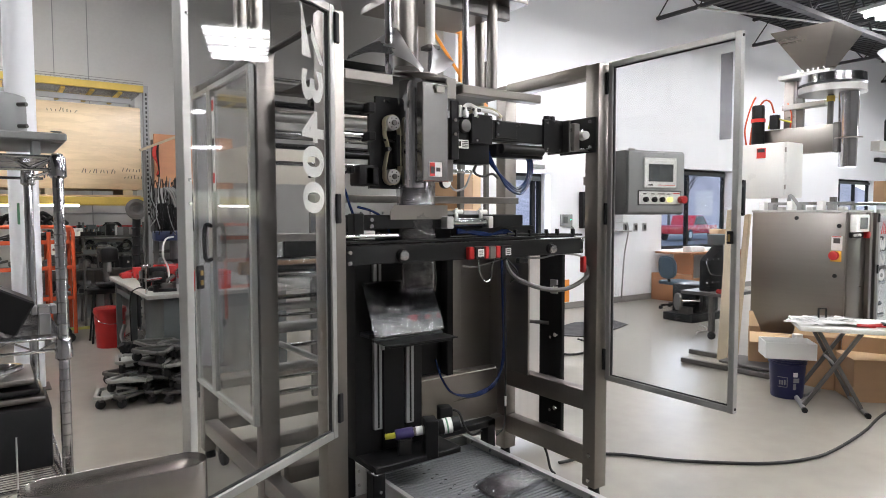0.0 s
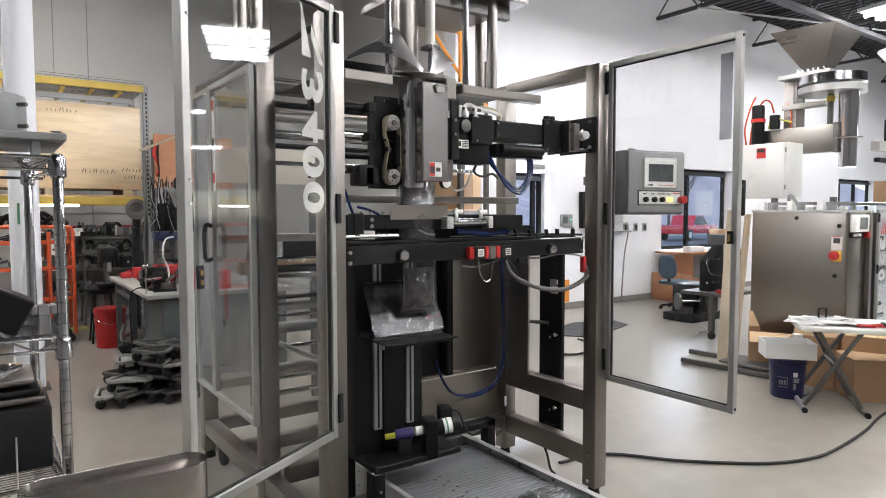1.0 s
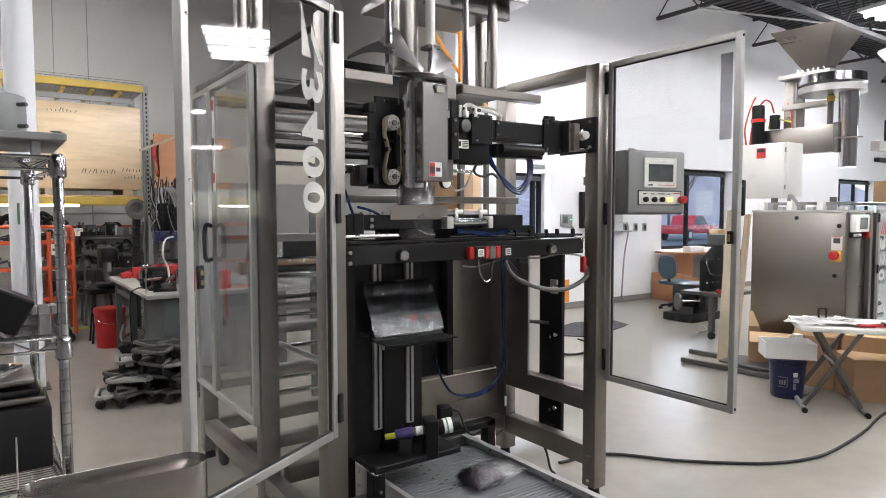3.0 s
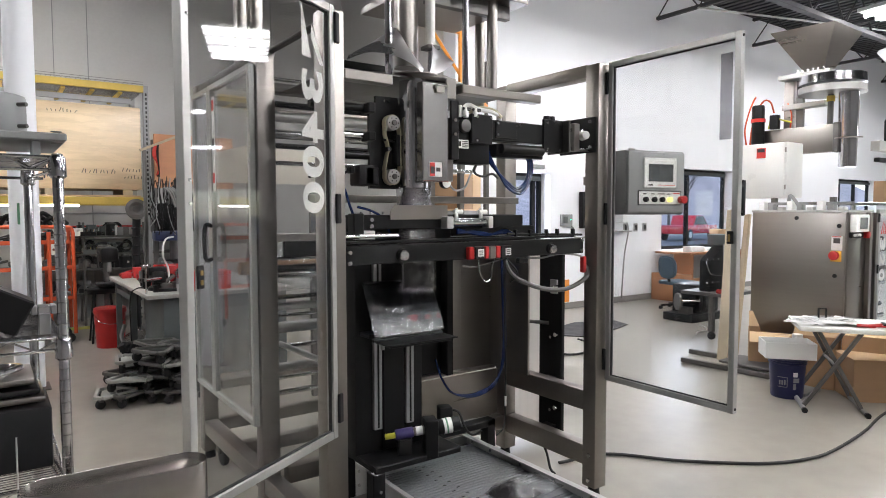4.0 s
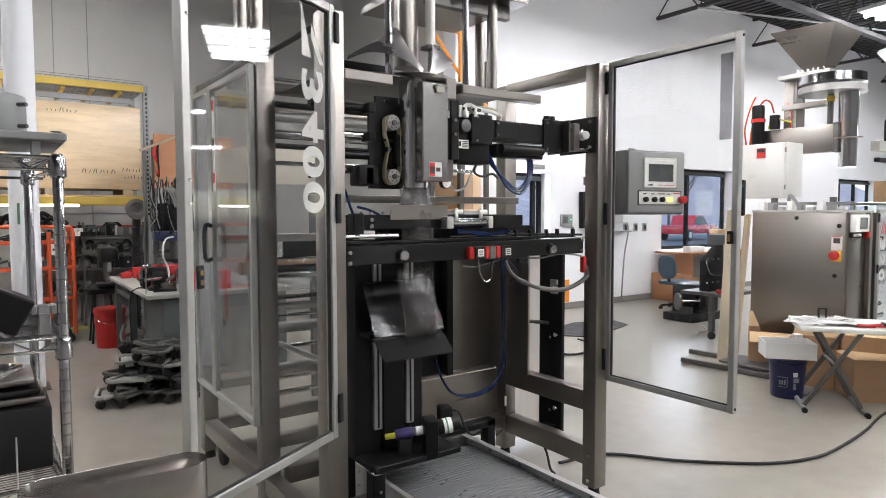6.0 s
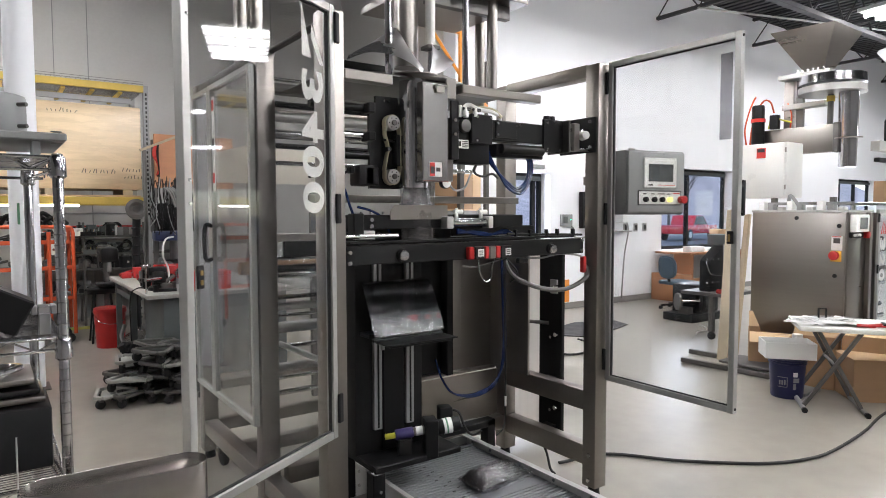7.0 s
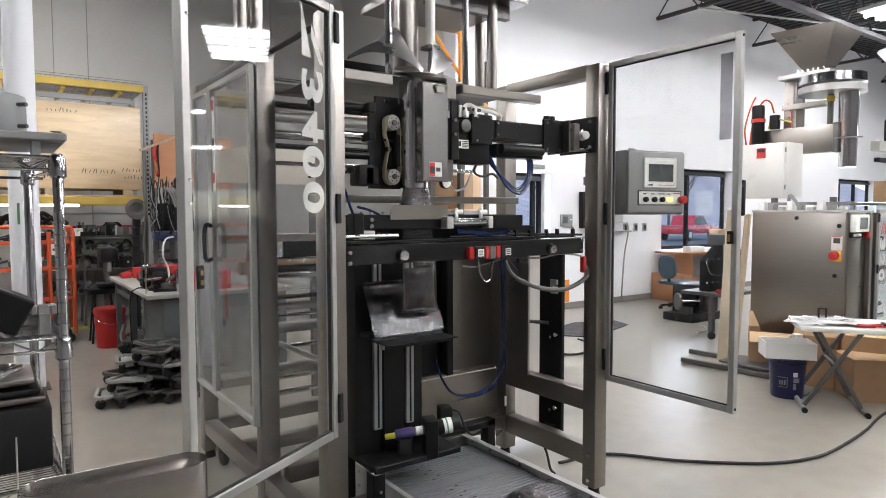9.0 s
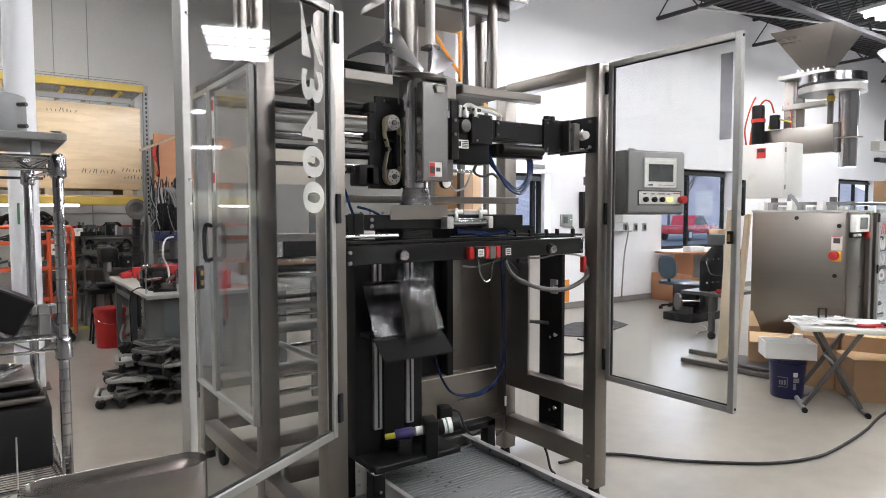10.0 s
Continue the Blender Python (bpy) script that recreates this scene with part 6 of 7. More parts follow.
def rack_clutter():
    """Small machines, cases, trays and leads on the shelving under the pallet rack."""
    r = random.Random(77)
    for k in range(46):
        x, z = r.uniform(0.72, 1.72), (1.305, 1.045, 0.825, 0.475)[k % 4]
        y = 10.52 + r.uniform(0, 0.12)
        w, h = r.uniform(0.05, 0.16), r.uniform(0.05, 0.17)
        kind = k % 5
        m_ = (PAPER, BLACK, STEELDK, BLACKMATT, LABELW, BLACK, DKGREYP)[k % 7]
        if kind == 0:
            o = thing("small_machine", "small boxed bench machine on the steel shelving", "machine part", (x, y, z), r.uniform(-30, 30), group="shelf clutter")
            part("case", box(-w / 2, w / 2, -0.06, 0.06, 0, h, 0.01), m_, o, local=True)
            part("knob", rod((0, -0.06, h * 0.5), (0, -0.085, h * 0.5), 0.018, seg=12), CHROME, o, local=True)
            part("top", box(-w / 3, w / 3, -0.04, 0.04, h, h + 0.03, 0.006), STEELDK, o, local=True)
        elif kind == 1:
            bm = hose([(x + 0.07 * math.cos(0.7 * i), y, z + 0.08 + 0.07 * math.sin(0.7 * i) + 0.002 * i) for i in range(22)], 0.009, 6, 4)
            solid("cable_coil", bm, BLACK, "black cable coil hung over the shelving", "cable", group="shelf clutter")
        elif kind == 2:
            solid("steel_bar", rod((x - 0.2, y - 0.01, z + 0.016), (x + r.uniform(0.1, 0.3), y + 0.05, z + 0.016), 0.014, seg=10), CHROME, "bright steel bar lying on the shelving", "bar", group="shelf clutter")
        elif kind == 3:
            o = thing("parts_tray", "dark open tray of fittings on the shelving", "tray", (x, y, z), r.uniform(-15, 15), group="shelf clutter")
            for a, b, c, d in ((-0.1, 0.1, -0.07, -0.063), (-0.1, 0.1, 0.063, 0.07), (-0.1, -0.093, -0.063, 0.063), (0.093, 0.1, -0.063, 0.063)):
                part("side", box(a, b, c, d, 0, 0.06, 0.001), m_, o, local=True)
            part("base", box(-0.093, 0.093, -0.063, 0.063, 0, 0.006, 0), m_, o, local=True)
            for q in range(4):
                part("fitting", rod((-0.06 + 0.04 * q, 0, 0.02), (-0.05 + 0.04 * q, 0.02, 0.09), 0.014, seg=8), CHROME if q % 2 else BLACK, o, local=True)
        else:
            bm = box(x - w / 2, x + w / 2, y - 0.05, y + 0.05, z, z + h, 0.012)
            rod((x, y - 0.05, z + h * 0.6), (x + 0.03, y - 0.12, z + h * 0.9), 0.016, seg=10, bm=bm)
            solid("fitting_block", bm, m_, "machined block with a spout on the shelving", "machine part", group="shelf clutter")
    for k in range(7):  # hoses heaped on the red cart
        x = 0.15 + 0.09 * k
        bm = hose([(x - 0.12, 9.4, 1.50), (x - 0.05, 9.36, 1.57 + 0.03 * (k % 3)), (x + 0.06, 9.42, 1.56), (x + 0.13, 9.38, 1.49)], 0.028, 10)
        solid("black_hose", bm, BLACK, "thick black hose heaped on the cart top", "hose", group="hoses on the cart")


rack_clutter()
solid("bench_lead", hose([(1.30, 6.9, 0.868), (1.2, 7.0, 0.872), (1.15, 7.1, 0.75), (1.16, 7.15, 0.25)], 0.007, 6), BLACK, "black lead hanging over the bench edge", "cable")
cs_ = thing("cream_panel", "cream sheet panel standing on a dark cabinet behind the machine", "panel", (1.85, 5.2, 0))
sh = slab([(1.36, 1.87), (2.36, 1.87), (2.36, 2.15), (1.74, 2.18), (1.50, 2.11), (1.36, 2.27)], 0, 0.02)
sh.transform(Matrix(((1, 0, 0, 0), (0, 0, 1, 5.2), (0, 1, 0, 0), (0, 0, 0, 1))))
part("sheet", sh, CREAM, cs_)
for x in (1.75, 2.3):
    part("post", box(x, x + 0.05, 5.222, 5.27, 0.0, 2.1, 0.004), STEELDK, cs_)

# ---- right side: operator panel, second machine, table, desk ----
hm = thing("operator_panel", "grey operator panel box with touch screen and buttons", "control panel", (3.02, 2.42, 1.61), -13.5)
W, HH = 0.43, 0.378
part("housing", box(0, W, 0, 0.13, 0, HH, 0.012), GREYP, hm, "grey enamel housing", local=True)
part("front", box(0.012, W - 0.008, -0.012, -0.001, 0.012, HH - 0.01, 0.008), mat("light_grey_enamel", (0.33, 0.335, 0.34), 0.4), hm, local=True)
sc = part("screen_bezel", box(0.27 * W, 0.83 * W, -0.022, -0.0125, 0.42 * HH, 0.885 * HH, 0.004), LABELW, hm, "white screen bezel", local=True)
part("screen", box(0.345 * W, 0.765 * W, -0.0245, -0.0222, 0.515 * HH, 0.785 * HH, 0.001), SCREEN, sc, "dark glossy touch screen", local=True)
part("bezel_line", box(0.50 * W, 0.80 * W, -0.0232, -0.0222, 0.455 * HH, 0.463 * HH, 0), LABELR, sc, local=True)
part("bezel_mark", box(0.34 * W, 0.42 * W, -0.0232, -0.0222, 0.45 * HH, 0.47 * HH, 0), INK, sc, local=True)
pb_ = part("button_panel", box(0.18 * W, 0.92 * W, -0.016, -0.0125, 0.145 * HH, 0.375 * HH, 0.002), BLACK, hm, local=True)
part("button_plate", box(0.195 * W, 0.905 * W, -0.018, -0.0162, 0.16 * HH, 0.36 * HH, 0.001), LABELW, pb_, "white legend plate", local=True)
for k, (fx, m_) in enumerate(((0.29, BLACK), (0.435, BLACK), (0.57, BLACK), (0.70, YLAMP), (0.90, REDP))):
    r = 0.024 if m_ is REDP else 0.016
    part("button", rod((fx * W, -0.018, 0.235 * HH), (fx * W, -0.018 - (0.04 if m_ is REDP else 0.022), 0.235 * HH), r * 0.9, r, 20, bevel=0.003), m_, pb_,
         {2: "black selector knob", 3: "lit yellow push button", 4: "red mushroom stop button"}.get(k, "black push button"), local=True)
for fx, n in ((0.29, 3), (0.43, 3), (0.57, 6), (0.7, 3)):
    part("legend", box(fx * W - 0.006 * n * 0.7, fx * W + 0.006 * n * 0.7, -0.0192, -0.0182, 0.315 * HH, 0.33 * HH, 0), INK, pb_, local=True)
part("legend", box(0.78 * W, 0.89 * W, -0.0192, -0.0182, 0.32 * HH, 0.34 * HH, 0), LABELR, pb_, local=True)
part("top_hinge", box(0.03, 0.07, 0.0, 0.02, HH, HH + 0.008, 0.002), STEEL, hm, local=True)
part("swing_arm", bar((-0.17, 0.16, 0.2), (0.1, 0.09, 0.2), 0.05, 0.05), STEEL_TUBE, hm, "steel swing arm", local=True)

# second machine
M2 = thing("second_machine", "stainless steel bagging machine with cabinet and feeder", "packaging machine", (7.2, 3.2, 0))


def m2(name, bm, material, label="", parent=None):
    return part(name, bm, material, parent or M2, label)


cabd = m2("cabinet_door", box(6.745, 6.775, 2.775, 3.70, 0.35, 1.615, 0.008), STEEL_H, "brushed steel cabinet door")
m2("cabinet", box(6.776, 7.30, 2.765, 3.72, 0.30, 1.625, 0.006), STEEL, "brushed steel cabinet")
for y, z in ((3.236, 1.565), (2.833, 1.49), (2.86, 1.0)):
    part("lock", rod((6.745, y, z), (6.735, y, z), 0.02, seg=16), BLACK, cabd, "black quarter-turn lock")
lb_ = part("warning_label", box(6.741, 6.744, 2.80, 2.90, 1.25, 1.39, 0), LABELW, cabd, "white warning label")
part("label_mark", box(6.738, 6.7405, 2.82, 2.88, 1.32, 1.37, 0), INK, lb_)
part("label_mark", box(6.738, 6.7405, 2.81, 2.89, 1.38, 1.388, 0), LABELR, lb_)
sw = part("main_switch", box(6.738, 6.744, 2.805, 2.905, 1.14, 1.245, 0.002), mat("yellow_plate", (0.75, 0.42, 0.05), 0.5), cabd, "yellow switch plate")
part("switch_knob", rod((6.738, 2.865, 1.20), (6.70, 2.865, 1.20), 0.045, seg=20, bevel=0.006), REDP, sw, "red rotary main switch")
m2("top_strip", box(6.76, 7.34, 2.76, 3.72, 1.626, 1.645, 0.003), ALU)
# side face with a small panel
h2 = m2("side_panel", box(6.80, 7.09, 2.70, 2.764, 1.43, 1.60, 0.01), LABELW, "pale grey keypad housing")
part("screen", box(6.87, 7.03, 2.694, 2.699, 1.46, 1.57, 0.002), SCREEN, h2, "dark screen")
h3 = m2("button_strip", box(6.79, 7.05, 2.735, 2.764, 1.375, 1.425, 0.003), BLACK)
for x in (6.83, 6.89, 6.95):
    part("button", rod((x, 2.735, 1.40), (x, 2.72, 1.40), 0.014, seg=12), LABELW, h3)
m2("stop_button", rod((7.09, 2.75, 1.40), (7.09, 2.70, 1.40), 0.035, seg=18, bevel=0.006), REDP, "red stop button")
for x in (7.302, 7.16):
    m2("frame_post", box(x, x + 0.06, 2.72, 2.764, 0.1, 1.62, 0.004), STEEL_TUBE)
m2("dark_slot", box(7.235, 7.29, 2.745, 2.764, 0.5, 1.2, 0.002), BLACK)
# guard door of the second machine
gd = m2("guard_frame", ring_plate(0.7, 1.3, 0.03, 0.04, m=Matrix.Translation((7.36, 2.735, 0.35))), ALU, "aluminium guard frame")
gp2 = part("guard_panel", box(7.40, 8.02, 2.732, 2.738, 0.39, 1.61, 0), GLASS, gd, "clear polycarbonate panel")
gp2.visible_shadow = False
for z in (1.52, 1.0, 0.42):
    part("hinge", box(7.335, 7.365, 2.71, 2.72, z, z + 0.09, 0.003), BLACK, gd)
bm = bmesh.new()
for q in range(3):
    bm.faces.new([bm.verts.new((7.40 + x, 2.728, z)) for x, z in ((0.03 + 0.045 * q, 1.40), (0.06 + 0.045 * q, 1.40), (0.1 + 0.03 * q, 1.56))])
part("emblem_shape", bm, LABELR, gd, "orange-red emblem shape")
for char, top in (("3", 1.36), ("2", 1.20), ("0", 1.04)):
    bm = glyph(char, 0.13, 0.13)
    for v_ in bm.verts:
        v_.co = Vector((7.42 + v_.co.y, 2.728, top - v_.co.x))
    part("numeral", bm, MARK, gd, "white vinyl numeral")
m2("inner_works", box(7.45, 8.0, 2.95, 3.5, 0.4, 1.3, 0.02), BLACK, "dark mechanism behind the guard")
for k in range(8):
    m2("inner_roller", rod((7.45, 2.9 + 0.03 * (k % 3), 0.5 + 0.12 * k), (8.0, 2.9 + 0.03 * (k % 3), 0.5 + 0.12 * k), 0.025, seg=12), (CHROME, BLACK, GREYMETAL)[k % 3])
for x, y in ((6.85, 2.8), (6.85, 3.65), (8.0, 2.8), (8.0, 3.65), (7.36, 2.75)):
    m2("leg", box(x - 0.035, x + 0.035, y - 0.035, y + 0.035, 0, 0.31, 0.004), STEEL_TUBE)
# top deck rails and clutter above the cabinet
m2("deck_rail", box(6.9, 8.2, 3.15, 3.2, 1.70, 1.73, 0.003), STEEL_TUBE)
for k in range(9):
    y = 2.85 + 0.1 * k
    m2("valve", box(6.88, 6.96, y, y + 0.06, 1.645, 1.68 + 0.03 * (k % 3), 0.006), (ALU, GREYMETAL, LABELW)[k % 3])
for y in (3.0, 3.6):
    m2("box_stand", box(7.02, 7.08, y, y + 0.05, 1.645, 1.78, 0.003), STEELDK)
m2("linear_rail", box(6.96, 7.0, 2.8, 3.72, 1.70, 1.73, 0.003), GREYMETAL)
m2("hose", hose([(6.95, 3.3, 1.66), (6.93, 3.35, 1.75), (6.97, 3.42, 1.8), (7.0, 3.45, 1.72)], 0.018), GREYMETAL)
# white electrical box
wb = thing("electrical_box", "white enamel electrical box with a red warning label", "electrical box", (7.18, 3.72, 1.78))
part("housing", box(7.0, 7.35, 3.478, 3.97, 1.781, 2.38, 0.01), WHITEP, wb)
dd = part("door", box(6.98, 6.999, 3.50, 3.968, 1.79, 2.372, 0.006), WHITEP, wb, "white box door")
for z in (1.87, 2.27):
    part("clasp", box(6.985, 7.0, 3.482, 3.499, z, z + 0.05, 0.003), STEEL, dd)
part("warning_label", box(6.975, 6.979, 3.70, 3.80, 2.22, 2.33, 0), LABELR, dd, "red warning label")
part("label_mark", box(6.972, 6.9745, 3.71, 3.79, 2.285, 2.32, 0), INK, dd)
# feeder: steel trough, column, ring, funnel, drop tube
m2("feeder_box", box(7.52, 7.62, 3.25, 4.02, 2.285, 2.585, 0.006), STEEL_H, "brushed steel feeder housing")
m2("feeder_end", box(7.5, 7.64, 3.19, 3.245, 2.275, 2.595, 0.004), STEELDK)
m2("feeder_column", box(7.6, 7.68, 3.72, 3.83, 2.585, 3.19, 0.004), STEEL)
m2("feeder_column", box(7.62, 7.66, 3.62, 3.70, 2.585, 3.15, 0.003), STEELDK)
m2("feeder_arm", box(7.55, 7.65, 3.36, 3.83, 2.80, 2.86, 0.003), STEEL)
m2("feeder_plate", box(7.45, 7.75, 3.28, 3.83, 3.13, 3.18, 0.004), ALU)
for k in range(6):
    y = 3.36 + 0.055 * k
    m2("feeder_bolt", rod((7.5, y, 3.18), (7.5, y, 3.215), 0.014, seg=10), CHROME)
ringm = lathe([(0.26, 0), (0.33, 0.0), (0.33, 0.07), (0.26, 0.07)], (7.6, 3.31, 2.92), 40)
m2("flange_ring", ringm, ALU, "turned aluminium flange ring")
m2("flange_ring", lathe([(0.26, 0), (0.33, 0.0), (0.325, 0.09), (0.28, 0.10)], (7.6, 3.31, 3.02), 40), CHROME)
m2("drop_tube", rod((7.6, 3.135, 2.11), (7.6, 3.135, 2.93), 0.085, 0.1, seg=32), CHROME, "polished drop tube")
m2("drop_tube_collar", rod((7.6, 3.135, 2.42), (7.6, 3.135, 2.43), 0.14, seg=32), STEEL)
m2("auger_shaft", rod((7.6, 3.32, 2.58), (7.6, 3.32, 2.93), 0.03, seg=16), STEELDK)
m2("shaft_nut", rod((7.6, 3.32, 2.84), (7.6, 3.32, 2.90), 0.045, seg=6), YELLOWP)
fun = bmesh.new()
tops = [fun.verts.new(p) for p in ((7.35, 3.88, 3.66), (7.42, 3.22, 3.66), (8.0, 3.18, 3.62), (7.95, 3.86, 3.62))]
bots = [fun.verts.new(p) for p in ((7.5, 3.56, 3.18), (7.5, 3.36, 3.18), (7.7, 3.36, 3.18), (7.7, 3.56, 3.18))]
for k in range(4):
    fun.faces.new((bots[k], bots[(k + 1) % 4], tops[(k + 1) % 4], tops[k]))
bmesh.ops.solidify(fun, geom=fun.faces, thickness=0.006)
m2("hopper", fun, STEEL, "dull steel hopper funnel")
m2("feed_motor", rod((7.45, 4.05, 2.40), (7.45, 4.05, 2.88), 0.07, seg=24, bevel=0.02), BLACK, "black feed motor")
m2("motor_band", rod((7.45, 4.05, 2.68), (7.45, 4.05, 2.72), 0.08, seg=24), LABELR)
m2("red_cable", hose([(7.40, 4.16, 2.42), (7.38, 4.17, 2.6), (7.39, 4.13, 2.8), (7.42, 4.10, 2.92), (7.44, 4.08, 2.98)], 0.010), REDORANGE, "orange-red cable")
m2("red_cable", hose([(7.41, 4.12, 2.42), (7.41, 4.10, 2.62), (7.44, 4.06, 2.82), (7.47, 3.99, 2.93), (7.5, 3.93, 2.90), (7.52, 3.90, 2.78)], 0.010), REDORANGE, "orange-red cable")
m2("red_cable", hose([(7.6, 3.75, 2.6), (7.58, 3.73, 2.75), (7.57, 3.77, 2.88)], 0.008), REDORANGE)
m2("yellow_cable", hose([(7.5, 3.95, 2.6), (7.48, 3.9, 2.72), (7.5, 3.78, 2.68), (7.52, 3.7, 2.65)], 0.01), YELLOWC)
m2("sensor_block", box(7.45, 7.52, 3.82, 3.92, 2.585, 2.75, 0.01), BLACK)
# third feeder at the edge
f3 = thing("third_feeder", "aluminium feeder frame with black motors", "feeder", (9.3, 3.3, 0))
part("beam", box(8.6, 10.4, 3.2, 3.3, 2.35, 2.47, 0.004), ALU, f3)
part("beam", box(8.6, 10.4, 3.2, 3.26, 2.22, 2.27, 0.004), BLACK, f3)
part("column", box(9.25, 9.38, 3.2, 3.3, 2.47, 3.2, 0.004), ALU, f3)
part("column", box(9.3, 9.4, 3.2, 3.3, 0, 2.22, 0.004), ALU, f3)
part("motor", box(8.9, 9.03, 3.15, 3.28, 2.475, 2.75, 0.02), BLACK, f3)
part("cone", lathe([(0.08, 0), (0.45, 0.5), (0.44, 0.5), (0.07, 0)], (9.7, 3.2, 3.2), 32), ALU, f3)
part("cable", hose([(8.95, 3.2, 2.76), (8.93, 3.15, 2.95), (9.1, 3.15, 3.0), (9.3, 3.18, 2.98)], 0.01), REDORANGE, f3)
for k in range(2):
    cb = thing("cardboard_box", "brown cardboard carton stacked on the machine deck", "box", (8.65 + 0.42 * k, 3.05, 1.735))
    part("carton", box(-0.19, 0.19, -0.15, 0.15, 0, 0.25 - 0.07 * k, 0.006), CARD, cb, local=True)
dkf = thing("machine_deck", "wire mesh deck on aluminium posts", "deck", (8.7, 3.0, 0))
part("mesh", box(8.1, 9.6, 2.85, 3.3, 1.70, 1.734, 0.003), CHROME, dkf)
for x, y in ((8.13, 2.88), (9.57, 2.88), (8.13, 3.27), (9.57, 3.27)):
    part("post", box(x - 0.02, x + 0.02, y - 0.02, y + 0.02, 0, 1.70, 0.003), ALU, dkf)

# boards and cartons on the floor
pl = solid("pine_plank", bar((6.50, 3.86, 0.0), (6.79, 3.95, 1.66), 0.2, 0.035, up=(0.9, -0.5, 0.0)), PINE, "pale knotty pine plank leaning on the machine", "plank")
pl2 = solid("pine_plank", bar((6.62, 3.80, 0.0), (6.83, 3.80, 1.6), 0.09, 0.03, up=(0.9, -0.5, 0.0)), PINE, "pale knotty pine plank leaning on the machine", "plank")
sk = thing("steel_skid", "low dull steel skid frame on the floor", "skid", (6.2, 3.6, 0))
part("rail", bar((6.10, 4.10, 0.03), (6.15, 3.1, 0.03), 0.05, 0.05), STEELDK, sk)
part("rail", bar((6.55, 4.3, 0.03), (6.60, 3.1, 0.03), 0.05, 0.05), STEELDK, sk)
part("board", box(6.18, 6.6, 3.08, 3.72, 0.06, 0.085, 0.004), STEELDK, sk)


def carton(at, turn, sx, sy, sz, flaps, m_, label):
    """An open cardboard carton: four walls, a base and folded-out flaps."""
    c = thing("cardboard_box", label, "box", at, turn, group="cartons on the floor")
    t = 0.005
    for x0, x1, y0, y1 in ((0, sx, 0, t), (0, sx, sy - t, sy), (0, t, t, sy - t), (sx - t, sx, t, sy - t)):
        part("side", box(x0, x1, y0, y1, 0, sz, 0.001), m_, c, local=True)
    part("base", box(t, sx - t, t, sy - t, 0, t, 0), m_, c, local=True)
    fl_ = []
    if "f" in flaps:
        fl_.append(bar((sx / 2, -0.002, sz), (sx / 2, -0.1, sz - 0.09), sx - 0.01, 0.004, up=(0, 0.6, 1)))
    if "b" in flaps:
        fl_.append(bar((sx / 2, sy, sz), (sx / 2, sy + 0.04, sz + 0.16), sx - 0.01, 0.004, up=(0, -1, 0.2)))
    if "l" in flaps:
        fl_.append(bar((-0.002, sy / 2, sz), (-0.15, sy / 2, sz - 0.04), sy - 0.01, 0.004))
    if "t" in flaps:
        fl_.append(box(0.003, sx - 0.003, 0.003, sy - 0.003, sz, sz + 0.004, 0))
    for b_ in fl_:
        part("flap", b_, CARDL if m_ is CARD else m_, c, "pale inner flap", local=True)
    return c


carton((6.38, 3.51, 0.086), -60, 0.42, 0.36, 0.31, "bf", CARD, "open brown cardboard carton with raised flaps")
carton((6.12, 3.0, 0.001), -75, 0.40, 0.3, 0.43, "bl", CARD, "open brown cardboard carton behind the bucket")
carton((5.98, 2.36, 0.001), -45, 0.62, 0.42, 0.36, "t", CARD, "large closed brown cardboard carton under the table")
carton((6.32, 2.6, 0.001), -70, 0.45, 0.35, 0.50, "t", CARD, "brown cardboard carton behind the table legs")
bu = thing("blue_bucket", "dark blue plastic bucket with a white print", "bucket", (5.72, 2.79, 0))
part("body", lathe([(0.125, 0), (0.13, 0.01), (0.148, 0.345), (0.15, 0.36), (0.144, 0.36)], seg=36), BLUEP, bu, local=True)
for k in range(3):
    part("rim", lathe([(0.147, 0.30 + 0.02 * k), (0.156, 0.303 + 0.02 * k), (0.147, 0.309 + 0.02 * k)], seg=36), BLUEP, bu, local=True)
def on_bucket(a0, a1, z0, z1, r=0.1415):
    bm = bmesh.new()
    n = 6
    cols = [[bm.verts.new(((r + 0.045 * (z - 0.13)) * math.cos(radians(a0 + (a1 - a0) * k / n)), (r + 0.045 * (z - 0.13)) * math.sin(radians(a0 + (a1 - a0) * k / n)), z)) for z in (z0, z1)] for k in range(n + 1)]
    for u, w_ in zip(cols, cols[1:]):
        bm.faces.new((u[0], w_[0], w_[1], u[1]))
    return bm
for a0, a1, z0, z1 in ((176, 206, 0.105, 0.11), (176, 208, 0.19, 0.195), (206, 208, 0.11, 0.19), (181, 186, 0.125, 0.165), (189, 194, 0.125, 0.165), (197, 202, 0.125, 0.17), (225, 240, 0.2, 0.24), (226, 246, 0.15, 0.19), (226, 236, 0.09, 0.14)):
    part("print", on_bucket(a0, a1, z0, z1), GREYMETAL if z0 < 0.2 else LABELW, bu, "pale printed shape", local=True)
wt = thing("white_tray", "white cardboard tray lying across the bucket", "box", (5.56, 2.86, 0.361), -50)
for x0, x1, y0, y1 in ((0, 0.40, 0, 0.006), (0, 0.40, 0.274, 0.28), (0, 0.006, 0.006, 0.274), (0.394, 0.40, 0.006, 0.274)):
    part("side", box(x0, x1, y0, y1, 0, 0.14, 0.001), PAPER, wt, local=True)
part("base", box(0.006, 0.394, 0.006, 0.274, 0, 0.006, 0), PAPER, wt, local=True)
for o in wt.children:
    o.location.x -= 0.06
    o.location.y -= 0.1


